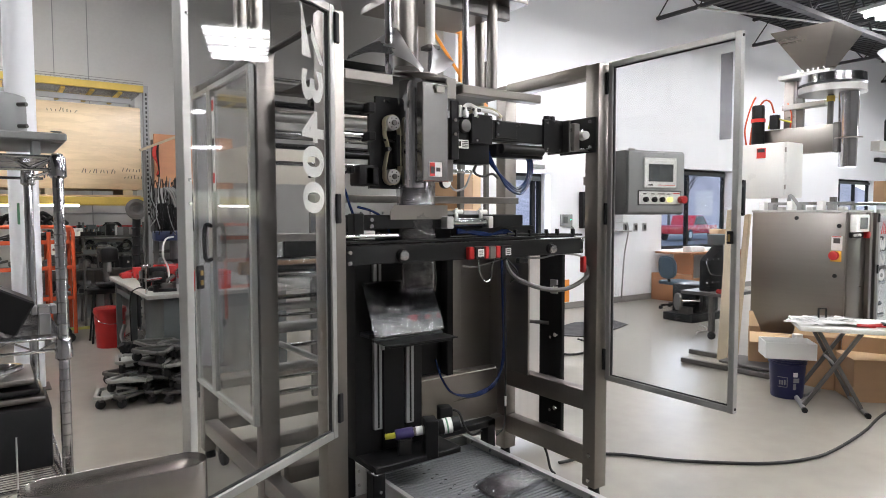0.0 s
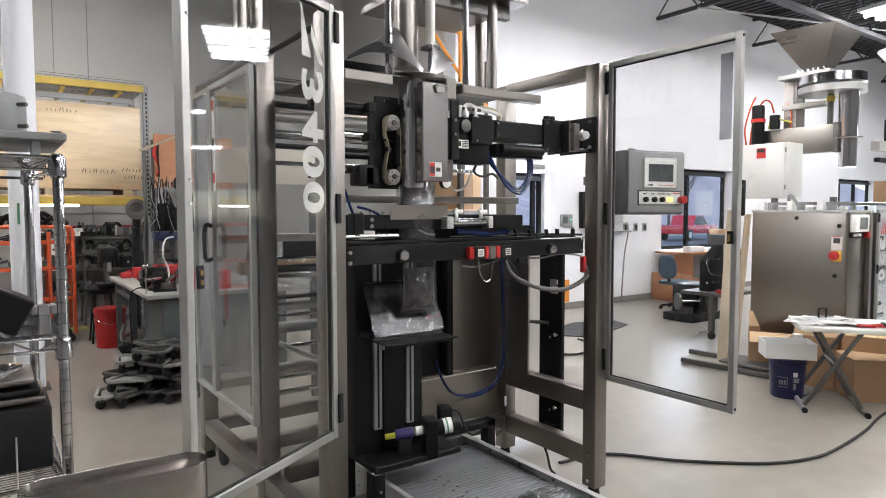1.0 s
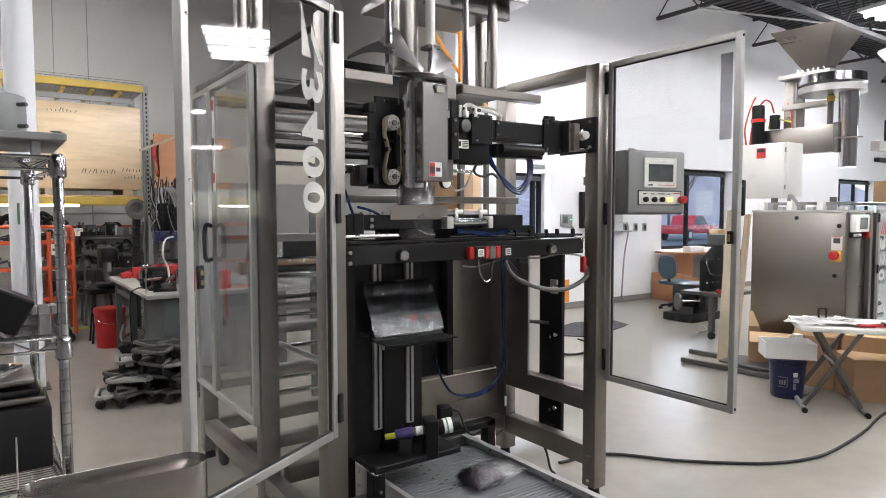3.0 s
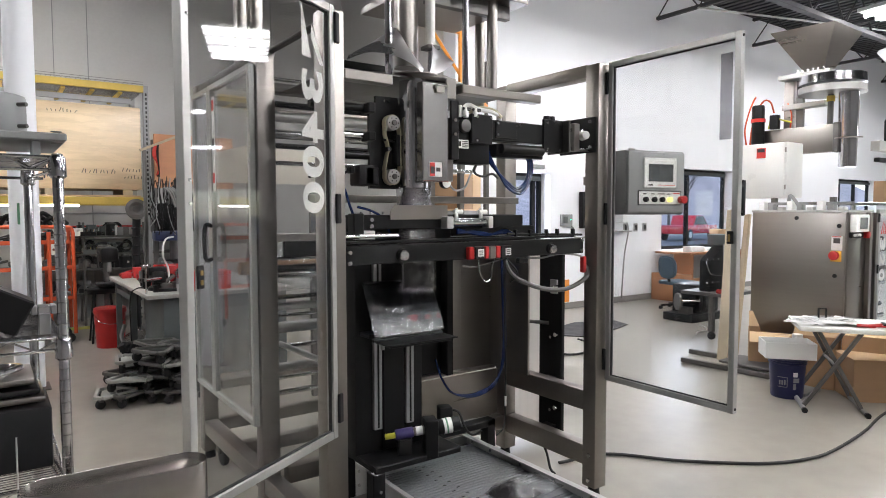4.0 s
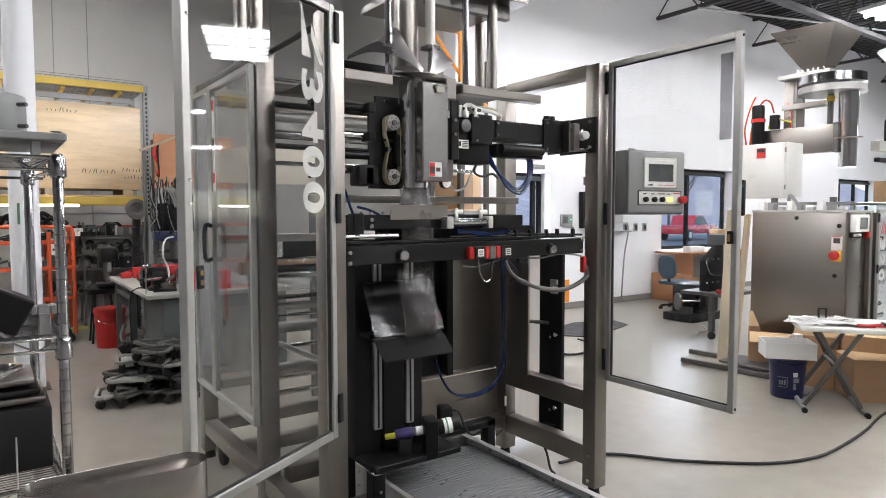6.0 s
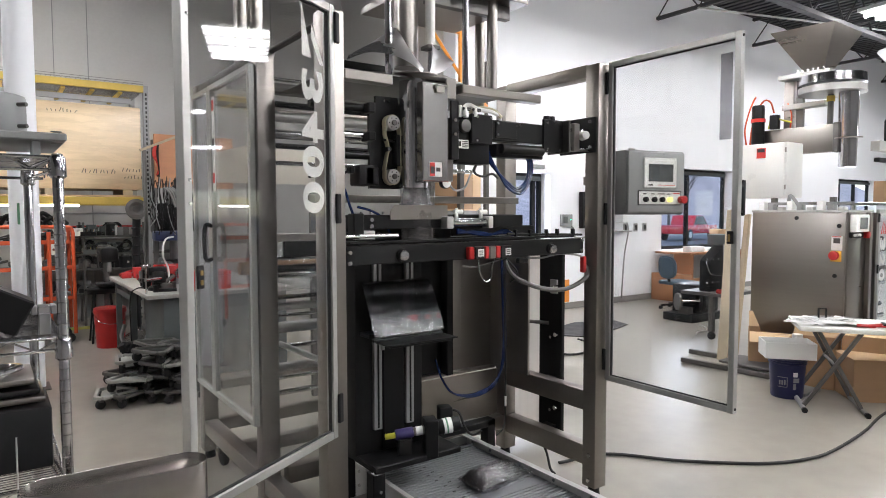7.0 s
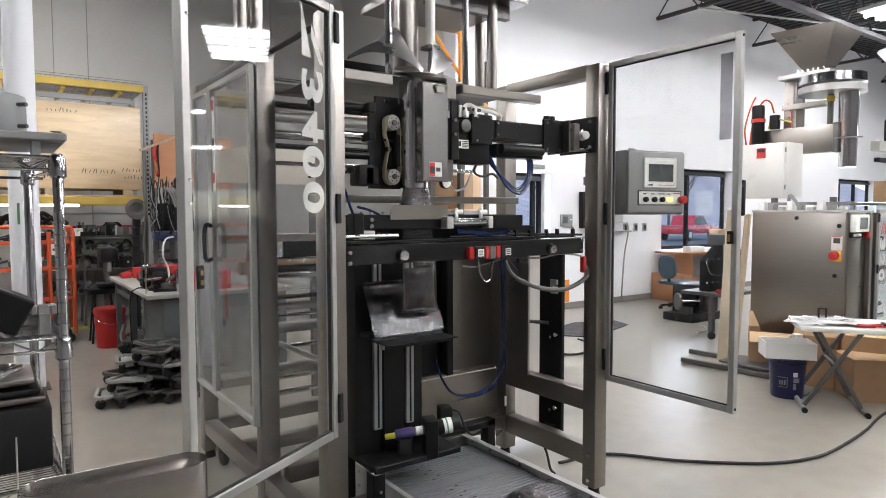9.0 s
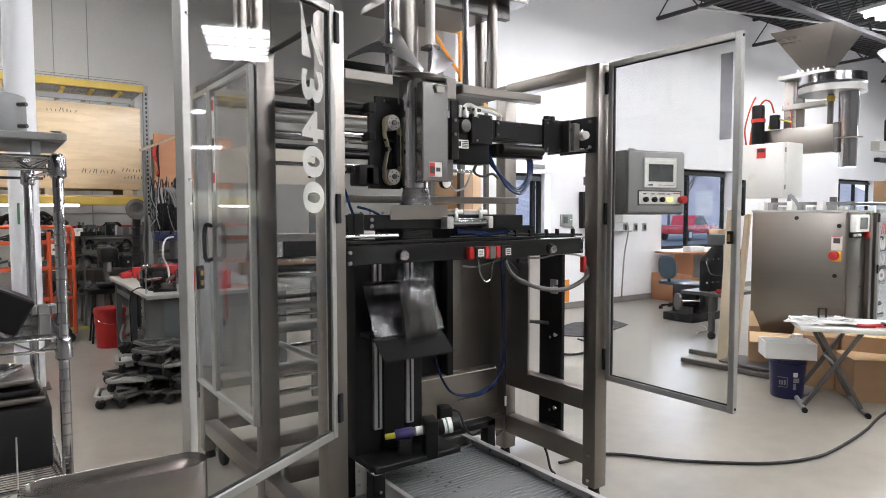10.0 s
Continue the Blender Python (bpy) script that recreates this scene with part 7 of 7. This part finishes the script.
def folding_table():
    t = thing("folding_table", "white plastic folding table with grey crossed legs", "table", (5.33, 2.51, 0), -55.5)
    part("top", box(0, 1.05, 0.0, 0.6, 0.66, 0.70, 0.012), TABLEW, t, local=True)
    for y in (0.1, 0.5):
        part("leg", bar((0.06, y, 0.03), (0.46, y, 0.655), 0.03, 0.03), STEELDK, t, local=True)
        part("leg", bar((0.48, y + 0.035, 0.03), (0.16, y + 0.035, 0.655), 0.03, 0.03), STEELDK, t, local=True)
    for x in (0.05, 0.49):
        f = part("foot_bar", rod((x, -0.02, 0.02), (x, 0.62, 0.02), 0.02, seg=12), GREYMETAL, t, local=True)
        for y in (-0.03, 0.61):
            part("foot_cap", rod((x, y, 0.02), (x, y + 0.03, 0.02), 0.0225, seg=12), BLACK, f, local=True)
    part("cross_tube", rod((0.28, 0.1, 0.38), (0.28, 0.53, 0.38), 0.012, seg=10), GREYMETAL, t, local=True)
    return t


FT = folding_table()
rnd = random.Random(21)
for k in range(5):
    p = thing("paper_sheet", "loose white printed papers on the folding table", "paper", (0, 0, 0), 0, group="papers on the table")
    p.matrix_basis = WORLD[FT] @ pose(0.08 + 0.09 * k, 0.2 + 0.1 * (k % 3), 0.701 + 0.005 * k, 0, 0, rnd.uniform(-40, 40))
    WORLD[p] = p.matrix_basis.copy()
    bm = bmesh.new()
    bmesh.ops.create_grid(bm, x_segments=8, y_segments=8, size=0.5)
    for v_ in bm.verts:
        v_.co = Vector((v_.co.x * 0.30, v_.co.y * 0.22, 0.004 + 0.022 * max(0, noise.noise(v_.co * 3 + Vector((k * 5, 0, 0)))) + 0.02 * max(0, abs(v_.co.x) - 0.3)))
    part("sheet", bm, PAPER, p, local=True)
    for q in range(4):
        part("print_line", box(-0.1, 0.08, -0.07 + 0.035 * q, -0.06 + 0.035 * q, 0.024, 0.0245, 0), GREYMETAL, p, local=True)
for k, m_ in enumerate((REDP, REDP, BLACK, ALU, BLACK, LABELW, REDP)):
    o = thing("hand_tool", "small hand tool lying on the folding table", "tool", (0, 0, 0), 0, group="tools on the table")
    o.matrix_basis = WORLD[FT] @ pose(0.50 + 0.07 * k, 0.1 + 0.06 * (k % 3), 0.701, 0, 0, 40 * k)
    WORLD[o] = o.matrix_basis.copy()
    bm = rod((-0.08, 0, 0.014), (0.05, 0, 0.014), 0.013, seg=10)
    rod((0.05, 0, 0.014), (0.13, 0.01, 0.012), 0.006, seg=8, bm=bm)
    part("tool_body", bm, m_, o, local=True)
cup = thing("tape_dispenser", "dark wire frame holder standing among the papers", "holder", (0, 0, 0))
cup.matrix_basis = WORLD[FT] @ pose(0.22, 0.36, 0.701, 0, 0, 20)
WORLD[cup] = cup.matrix_basis.copy()
part("frame", ring_plate(0.07, 0.11, 0.02, 0.008, m=pose(-0.03, 0, 0.0)), BLACK, cup, local=True)
pt = thing("pipe_stand", "white pipe stand behind the table leg", "stand", (5.95, 2.82, 0))
part("pipe", rod((0, 0, 0.03), (0, 0, 0.52), 0.045, seg=18), LABELW, pt, local=True)
part("foot", box(-0.15, 0.15, -0.15, 0.15, 0, 0.03, 0.008), GREYMETAL, pt, local=True)

# black cable across the floor
solid("floor_cable", hose([(2.95, 2.86, 0.012), (3.32, 2.78, 0.012), (3.62, 2.42, 0.012), (4.01, 2.085, 0.012), (4.35, 1.95, 0.012), (4.67, 1.93, 0.012), (5.2, 1.97, 0.012), (5.86, 2.06, 0.012), (6.6, 2.0, 0.012)], 0.0105), RUBBER, "black cable lying across the concrete floor", "cable")
solid("floor_cable", hose([(5.6, 6.2, 0.012), (5.424, 5.597, 0.012), (5.317, 5.206, 0.012), (5.362, 5.03, 0.012), (5.583, 5.017, 0.012), (6.0, 5.178, 0.012), (6.1, 5.6, 0.012)], 0.012), RUBBER, "black cable looped on the floor by the mat", "cable")
solid("floor_mat", slab([(7.0, 6.5), (7.62, 6.26), (7.50, 5.93), (6.4, 5.6), (5.8, 6.2)], 0.001, 0.012), BLACKMATT, "black rubber floor mat", "mat")


def office_chair():
    c = thing("office_chair", "worn blue-grey fabric office chair with black base", "chair", (9.42, 6.42, 0), -8)
    for k in range(5):
        a = radians(72 * k)
        f = part("base_arm", bar((0, 0, 0.09), (0.28 * math.cos(a), 0.28 * math.sin(a), 0.065), 0.04, 0.03), BLACKMATT, c, local=True)
        part("caster", rod((0.28 * math.cos(a) - 0.02, 0.28 * math.sin(a), 0.03), (0.28 * math.cos(a) + 0.02, 0.28 * math.sin(a), 0.03), 0.03, seg=14), BLACK, f, local=True)
    part("gas_column", rod((0, 0, 0.08), (0, 0, 0.42), 0.025, seg=16), BLACKMATT, c, local=True)
    part("seat", box(-0.23, 0.23, -0.22, 0.24, 0.42, 0.49, 0.03), FABRIC, c, "blue-grey fabric seat", local=True)
    part("back_strut", bar((-0.2, 0, 0.43), (-0.28, 0, 0.70), 0.05, 0.02, up=(1, 0, 0)), BLACKMATT, c, local=True)
    bk = slab([(0.19 * math.copysign(abs(math.cos(a)) ** 0.7, math.cos(a)), 0.19 + 0.19 * math.copysign(abs(math.sin(a)) ** 0.7, math.sin(a))) for a in (2 * math.pi * q / 24 for q in range(24))], -0.03, 0.03)
    bmesh.ops.bevel(bk, geom=[e for e in bk.edges if abs(e.verts[0].co.z - e.verts[1].co.z) < 0.01], offset=0.022, segments=3, affect="EDGES")
    bk.transform(Matrix(((0, 0, 1, 0), (1, 0, 0, 0), (0, 1, 0, 0), (0, 0, 0, 1))))
    for v_ in bk.verts:
        v_.co.x += 0.9 * v_.co.y ** 2
    bk.transform(pose(-0.27, 0, 0.53, 0, -6, 0))
    part("backrest", bk, FABRIC, c, "blue-grey fabric backrest", local=True)
    return c


office_chair()
dk = thing("desk", "brown laminate desk under the window", "desk", (10.6, 7.0, 0))
part("top", box(9.85, 11.7, 6.75, 7.5, 0.86, 0.90, 0.006), DESKW, dk)
part("pedestal", box(9.75, 9.98, 6.8, 7.5, 0.0, 0.50, 0.006), DESKW, dk)
part("back_panel", box(9.99, 11.6, 7.2, 7.23, 0.25, 0.858, 0.004), GREYP, dk, "grey modesty panel")
part("side", box(9.99, 10.03, 6.8, 7.19, 0.0, 0.858, 0.004), DESKW, dk)
part("side", box(11.6, 11.64, 6.8, 7.5, 0.0, 0.858, 0.004), DESKW, dk)
part("rail", box(10.03, 11.6, 6.82, 6.85, 0.30, 0.42, 0.004), DESKW, dk)
for k, (x, y, sx, sz, m_) in enumerate(((10.25, 6.95, 0.4, 0.1, PAPER), (10.85, 6.9, 0.25, 0.06, PAPER), (11.15, 7.0, 0.34, 0.30, CARD), (11.15, 6.85, 0.5, 0.1, BLACKMATT), (11.45, 6.95, 0.2, 0.12, PAPER))):
    x += 0.40
    solid("desk_item", box(x - sx / 2, x + sx / 2, y - 0.1, y + 0.1, 0.901 + (0.101 if k == 2 else 0), 0.901 + sz + (0.101 if k == 2 else 0), 0.01), m_, ("stack of white papers on the desk", "stack of white papers on the desk", "small brown box on the desk", "dark tray on the desk", "stack of white papers on the desk")[k], ("paper", "paper", "box", "tray", "paper")[k])
dk.location.x += 0.40
# dark labelling machine on wheels
bk_ = thing("labeller", "black labelling machine on a wheeled steel stand", "machine", (7.75, 4.75, 0))
for x, y in ((7.50, 4.62), (7.62, 4.50)):
    part("leg", box(x - 0.03, x + 0.03, y - 0.03, y + 0.03, 0.1, 0.555, 0.004), STEELDK, bk_)
    part("caster", rod((x - 0.02, y, 0.05), (x + 0.02, y, 0.05), 0.05, seg=16, bevel=0.008), RUBBER, bk_)
part("foot_beam", bar((7.50, 4.62, 0.12), (8.3, 5.1, 0.12), 0.05, 0.04), STEELDK, bk_)
part("table", box(7.46, 8.2, 4.45, 5.05, 0.555, 0.599, 0.004), STEELDK, bk_)
part("body", slab([(7.37, 0.60), (8.02, 0.60), (8.02, 1.22), (7.66, 1.19), (7.37, 1.0)], 0, 0.15, m=Matrix.Translation((0.20, 4.85, 0)) @ pose(0, 0, 0, 90, 0, 0), bevel=0.006), BLACK, bk_, "black machine body with a sloped shoulder")
part("head", box(7.72, 8.02, 4.6, 4.85, 1.20, 1.34, 0.02), DKGREYP, bk_)
for q in range(3):
    part("cable", hose([(7.72 + 0.03 * q, 4.61, 1.22), (7.68 + 0.03 * q, 4.58, 1.12), (7.72, 4.6, 1.02), (7.78 + 0.03 * q, 4.64, 1.16)], 0.008), GREYMETAL, bk_)
part("clip", hose([(7.48, 4.69, 1.0), (7.46, 4.68, 0.97), (7.48, 4.68, 0.93), (7.52, 4.68, 0.87), (7.6, 4.68, 0.82), (7.98, 4.68, 0.79)], 0.008), CHROME, bk_)
for q in range(8):
    part("bolt", rod((7.5 + 0.12 * (q % 4), 4.70, 0.72 + 0.3 * (q // 4)), (7.5 + 0.12 * (q % 4), 4.69, 0.72 + 0.3 * (q // 4)), 0.012, seg=8), CHROME, bk_)
part("red_valve", rod((7.50, 4.55, 0.625), (7.50, 4.50, 0.625), 0.03, seg=14), REDP, bk_)
bl = thing("winder_base", "black winder base with a steel disc on the floor", "machine", (8.75, 5.7, 0))
part("base", box(8.35, 9.15, 5.45, 5.95, 0.0, 0.12, 0.01), BLACK, bl)
part("body", box(8.5, 9.1, 5.5, 5.9, 0.121, 0.55, 0.02), BLACK, bl)
part("disc", rod((8.33, 5.70, 0.30), (8.36, 5.68, 0.30), 0.13, seg=28), STEELDK, bl, "grey steel disc")
part("shaft", rod((8.36, 5.68, 0.30), (8.55, 5.45, 0.32), 0.02, seg=12), CHROME, bl)
part("disc", rod((8.55, 5.45, 0.32), (8.58, 5.42, 0.32), 0.15, seg=28), BLACK, bl)
part("bracket", box(8.36, 8.48, 5.52, 5.7, 0.121, 0.22, 0.01), STEELDK, bl)
solid("power_lead", hose([(8.3, 5.3, 0.008), (8.2, 5.15, 0.008), (8.0, 5.0, 0.008), (7.8, 5.0, 0.008), (7.6, 4.9, 0.008)], 0.008), LABELW, "white power lead lying on the floor", "cable")

# on the white wall
for x in (9.43, 9.72, 9.98):
    o = thing("wall_outlet", "dark outlet plate on the white wall", "outlet", (x, 7.54, 1.3), group="wall outlets")
    part("plate", box(x - 0.055, x + 0.055, 7.535, 7.549, 1.28, 1.43, 0.003), GREYMETAL, o)
    part("socket", box(x - 0.025, x + 0.025, 7.53, 7.535, 1.31, 1.40, 0.002), BLACK, o)
kp = thing("alarm_keypad", "grey alarm keypad with a green light on the wall", "keypad", (7.9, 7.54, 1.4))
part("case", box(7.76, 8.02, 7.51, 7.549, 1.40, 1.60, 0.006), GREYP, kp)
part("display", box(7.80, 7.90, 7.505, 7.51, 1.45, 1.56, 0.002), DKGREYP, kp)
part("led", rod((7.97, 7.51, 1.51), (7.97, 7.50, 1.51), 0.014, seg=10), GLED, kp, "lit green indicator")
part("wire", hose([(8.0, 7.53, 1.42), (8.08, 7.53, 1.33), (8.1, 7.53, 1.22), (8.3, 7.53, 1.20), (8.5, 7.53, 1.24)], 0.015), GREYMETAL, kp)
tv = thing("wall_monitor", "dark monitor hung on the white wall", "monitor", (8.4, 7.5, 1.3))
part("case", box(8.2, 8.75, 7.44, 7.54, 1.36, 1.98, 0.01), BLACKMATT, tv)
part("bracket", box(8.4, 8.5, 7.5, 7.549, 1.25, 1.36, 0.005), BLACK, tv)
part("sensor", box(8.35, 8.6, 7.5, 7.549, 2.3, 2.36, 0.006), LABELW, tv, "white bracket above")
sg_ = thing("exit_sign", "small grey emergency sign over the glass door", "sign", (7.2, 7.54, 2.35))
part("plate", box(7.08, 7.38, 7.52, 7.549, 2.34, 2.40, 0.004), GREYP, sg_)
wp = thing("wall_bracket", "white wall shelf with a hanging black cord", "shelf", (9.15, 7.5, 1.2))
part("shelf", box(9.1, 9.32, 7.3, 7.548, 1.28, 1.31, 0.004), GREYMETAL, wp)
part("box", box(9.12, 9.3, 7.35, 7.54, 1.45, 1.75, 0.02), PAPER, wp)
part("cord", hose([(9.27, 7.4, 1.5), (9.31, 7.38, 1.3), (9.24, 7.4, 0.9), (9.2, 7.4, 0.5), (9.17, 7.4, 0.1)], 0.012), GREYMETAL, wp)
solid("orange_sign", box(7.73, 7.98, 7.53, 7.549, 0.12, 0.5, 0.003), ORANGEP, "orange-red safety board against the wall", "sign")

# ---- belt and bags ----
SPEED = 0.18
RB, PITCH = 0.05, 0.0762
TOP = CY1 - 0.09 - (CY0 + 0.06)
LOOP = 2 * TOP + 2 * math.pi * RB
COUNT = int(LOOP // PITCH)
STEP = LOOP / COUNT


def loop_pose(s):
    """Pose in the conveyor's space of a belt module that has gone s metres from the tail along the belt loop."""
    s %= LOOP
    tail, head = CY1 - 0.09, CY0 + 0.06
    if s < TOP:
        y, z, a = tail - s, CZ, 0
    elif s < TOP + math.pi * RB:
        a = (s - TOP) / RB
        y, z, a = head - RB * math.sin(a), CZ - RB + RB * math.cos(a), math.degrees(a)
    elif s < 2 * TOP + math.pi * RB:
        y, z, a = head + s - TOP - math.pi * RB, CZ - 2 * RB, 180
    else:
        a = (s - 2 * TOP - math.pi * RB) / RB
        y, z, a = tail + RB * math.sin(a), CZ - RB - RB * math.cos(a), 180 + math.degrees(a)
    return WORLD[C].inverted() @ Matrix.Translation(((CX0 + CX1) / 2, y, z)) @ pose(0, 0, 0, a)


def module_mesh(plain):
    """One row of the modular belt: a slab with three ribs and dark slots, or a plain flat row."""
    w = (CX1 - CX0) / 2 - 0.008
    bm = box(-w, w, -STEP / 2 + 0.001, STEP / 2 - 0.001, -0.012, -0.010 if not plain else 0.0, 0)
    if not plain:
        for k in range(3):
            y = -STEP / 2 + STEP * (k + 0.5) / 3
            box(-w, w, y - 0.0092, y + 0.0092, -0.0101, 0.0, 0.002, bm)
    return finish("belt_module", bm, BELT)


RIBBED, PLAIN = module_mesh(False), module_mesh(True)
SLOT = finish("belt_slot", box(-0.009, 0.009, -0.004, 0.004, -0.0006, 0.0006, 0), BLACK)
MODULES = []
for k in range(COUNT):
    plain = k % 8 == 0
    ob = new("belt_module", PLAIN if plain else RIBBED)
    ob.parent = C
    ob.matrix_basis = loop_pose(k * STEP)
    if not plain:
        for x, y in ((-0.10, -0.0125), (-0.055, 0.0125)):
            sl = new("belt_slot", SLOT)
            sl.parent = ob
            sl.location = (x, y, 0.0008)
    MODULES.append((ob, k * STEP))


def pillow(w, h, t, wrinkle, seed, flat=0.12):
    """A filled pouch standing upright round its middle: sealed ends, wrinkled bulging faces."""
    bm = bmesh.new()
    nx, nz = 16, 22
    grid = {}
    for side in (1, -1):
        for i in range(nx + 1):
            for k in range(nz + 1):
                u, v = i / nx * 2 - 1, k / nz * 2 - 1
                edge = i in (0, nx) or k in (0, nz)
                if side < 0 and edge:
                    grid[side, i, k] = grid[1, i, k]
                    continue
                bulge = max(0.0, 1 - u * u) ** 0.5 * max(0.0, 1 - abs(v) ** 2.5) ** 0.7
                bulge *= 1.15 - 0.55 * v
                n = wrinkle * noise.noise(Vector((u * 2.2 + seed, v * 3.0, side * 3.0))) + 0.5 * wrinkle * noise.noise(Vector((u * 7 + seed, v * 2, side)))
                width = w / 2 * (1 - 0.10 * max(0, 1 - abs(v) ** 2))
                grid[side, i, k] = bm.verts.new((u * width, side * (t / 2 * bulge + n * (0.3 + bulge) * 0.5), v * h / 2))
    for side in (1, -1):
        for i in range(nx):
            for k in range(nz):
                f = [grid[side, i, k], grid[side, i + 1, k], grid[side, i + 1, k + 1], grid[side, i, k + 1]]
                bm.faces.new(f)
    return bm


PRODUCT = mat("dark_granules", (0.020, 0.015, 0.016), 0.6, 0.0, 0.4, 60, 220, 0.5)
BAGS = []
for k in range(4):
    b = thing("filled_bag", "clear film pouch with dark contents, freshly sealed", "bag", (1.661, 2.54, 1.565), group="filled bags")
    fm = part("film", pillow(0.205, 0.335, 0.088, 0.022, 3.7 * k), FILM, b, "wrinkled clear film", local=True)
    fm.visible_shadow = False
    cont = pillow(0.180, 0.20, 0.076, 0.016, 9 + k)
    cont.transform(Matrix.Translation((0, 0, -0.055)))
    part("contents", cont, PRODUCT, b, "dark granular contents", local=True)
    BAGS.append(b)
# film between the tube and the sealing jaws
web = thing("film_tube", "flat clear film tube drawn through the sealing jaws", "film", (1.661, 2.54, 1.40))
fw = part("film", pillow(0.19, 0.26, 0.03, 0.012, 1.3), FILM, web, local=True)
for o in web.children:
    o.location.z = 0.13
fw.visible_shadow = False
# swinging flap under the chute plate
flap = thing("chute_flap", "black swinging flap under the chute plate", "flap", (1.59, 2.50, 1.043))
part("leaf", box(-0.19, 0.19, -0.12, 0.0, -0.006, 0.0, 0.002), BLACK, flap, local=True)
part("stiffener", box(-0.17, 0.17, -0.11, -0.09, -0.016, -0.0062, 0.002), BLACK, flap, local=True)

WAIT, HANG = (1.661, 2.54, 1.588), (1.661, 2.53, 1.318)
LYING = 0.304


def lie(x, y, z, tip, spin, lean=0):
    """A bag's pose: tip turns its top over towards +x, spin turns it round its own length, lean tips it forward."""
    return pose(x, y, z) @ pose(0, 0, 0, lean, 0, 0) @ pose(0, 0, 0, 0, tip, 0) @ pose(0, 0, 0, 0, 0, spin)


def fall(t, land_y):
    """Rows for a bag that is cut off at t, tips over the flap and lands on the belt."""
    return [(t - 0.06, pose(*HANG)), (t, lie(1.625, 2.48, 1.20, -4, 0, -4)), (t + 0.1, lie(1.585, 2.41, 1.06, -28, 5, -10)),
            (t + 0.2, lie(1.615, 2.40, 0.985, -34, 10, -10)), (t + 0.3, lie(1.69, 2.42, 0.89, 6, 15, -8)),
            (t + 0.4, lie(1.77, 2.45, 0.72, 6, 12, -6)), (t + 0.5, lie(1.86, 2.49, 0.45, 6, 8, -5)),
            (t + 0.6, lie(1.95, 2.51, 0.37, 48, 50)), (t + 0.7, lie(2.03, land_y, LYING, 82, 88)),
            (t + 0.8, lie(2.04, land_y - SPEED * 0.1, LYING, 86, 90))]


def rest(y):
    return lie(2.04, y, LYING, 86, 90)


def ride(t, y):
    """The last row: carried on by the belt to the clip's end."""
    return [(10.0, rest(y - SPEED * (10.0 - t)))]


def motions():
    """What moves in the clip: belt, bags, flap."""
    for ob, s in MODULES:
        walk(ob, [(0.25 * k, loop_pose(s + SPEED * 0.25 * k)) for k in range(41)])
    walk(BAGS[0], [(0.0, rest(2.30)), (9.2, rest(2.30 - SPEED * 9.2)), (10.0, rest(0.62))])
    walk(BAGS[1], [(0.0, pose(1.661, 2.535, 1.42)), (0.15, pose(1.661, 2.53, 1.335)), (0.25, pose(*HANG))] + fall(2.0, 2.52) + ride(2.8, 2.52 - SPEED * 0.1))
    walk(BAGS[2], [(0.0, pose(*WAIT)), (3.85, pose(*WAIT)), (4.0, pose(1.661, 2.535, 1.42)), (4.15, pose(1.661, 2.53, 1.335)), (4.25, pose(*HANG))]
         + fall(6.0, 2.44) + ride(6.8, 2.44 - SPEED * 0.1))
    walk(BAGS[3], [(0.0, pose(1.661, 2.575, 1.588)), (4.0, pose(1.661, 2.575, 1.588)), (4.4, pose(*WAIT)), (7.85, pose(*WAIT)), (8.0, pose(1.661, 2.535, 1.42)),
                   (8.15, pose(1.661, 2.53, 1.335)), (8.25, pose(*HANG)), (9.94, pose(*HANG)), (10.0, lie(1.625, 2.48, 1.20, -4, 0, -4))])
    shut, wide = pose(1.59, 2.50, 1.043, 0), pose(1.59, 2.50, 1.043, 62)
    rows = [(0.0, shut)]
    for t in (2.0, 6.0):
        rows += [(t - 0.1, shut), (t + 0.08, wide), (t + 0.5, wide), (t + 0.75, shut)]
    walk(flap, rows + [(9.9, shut), (10.0, pose(1.59, 2.50, 1.043, 40))])


motions()
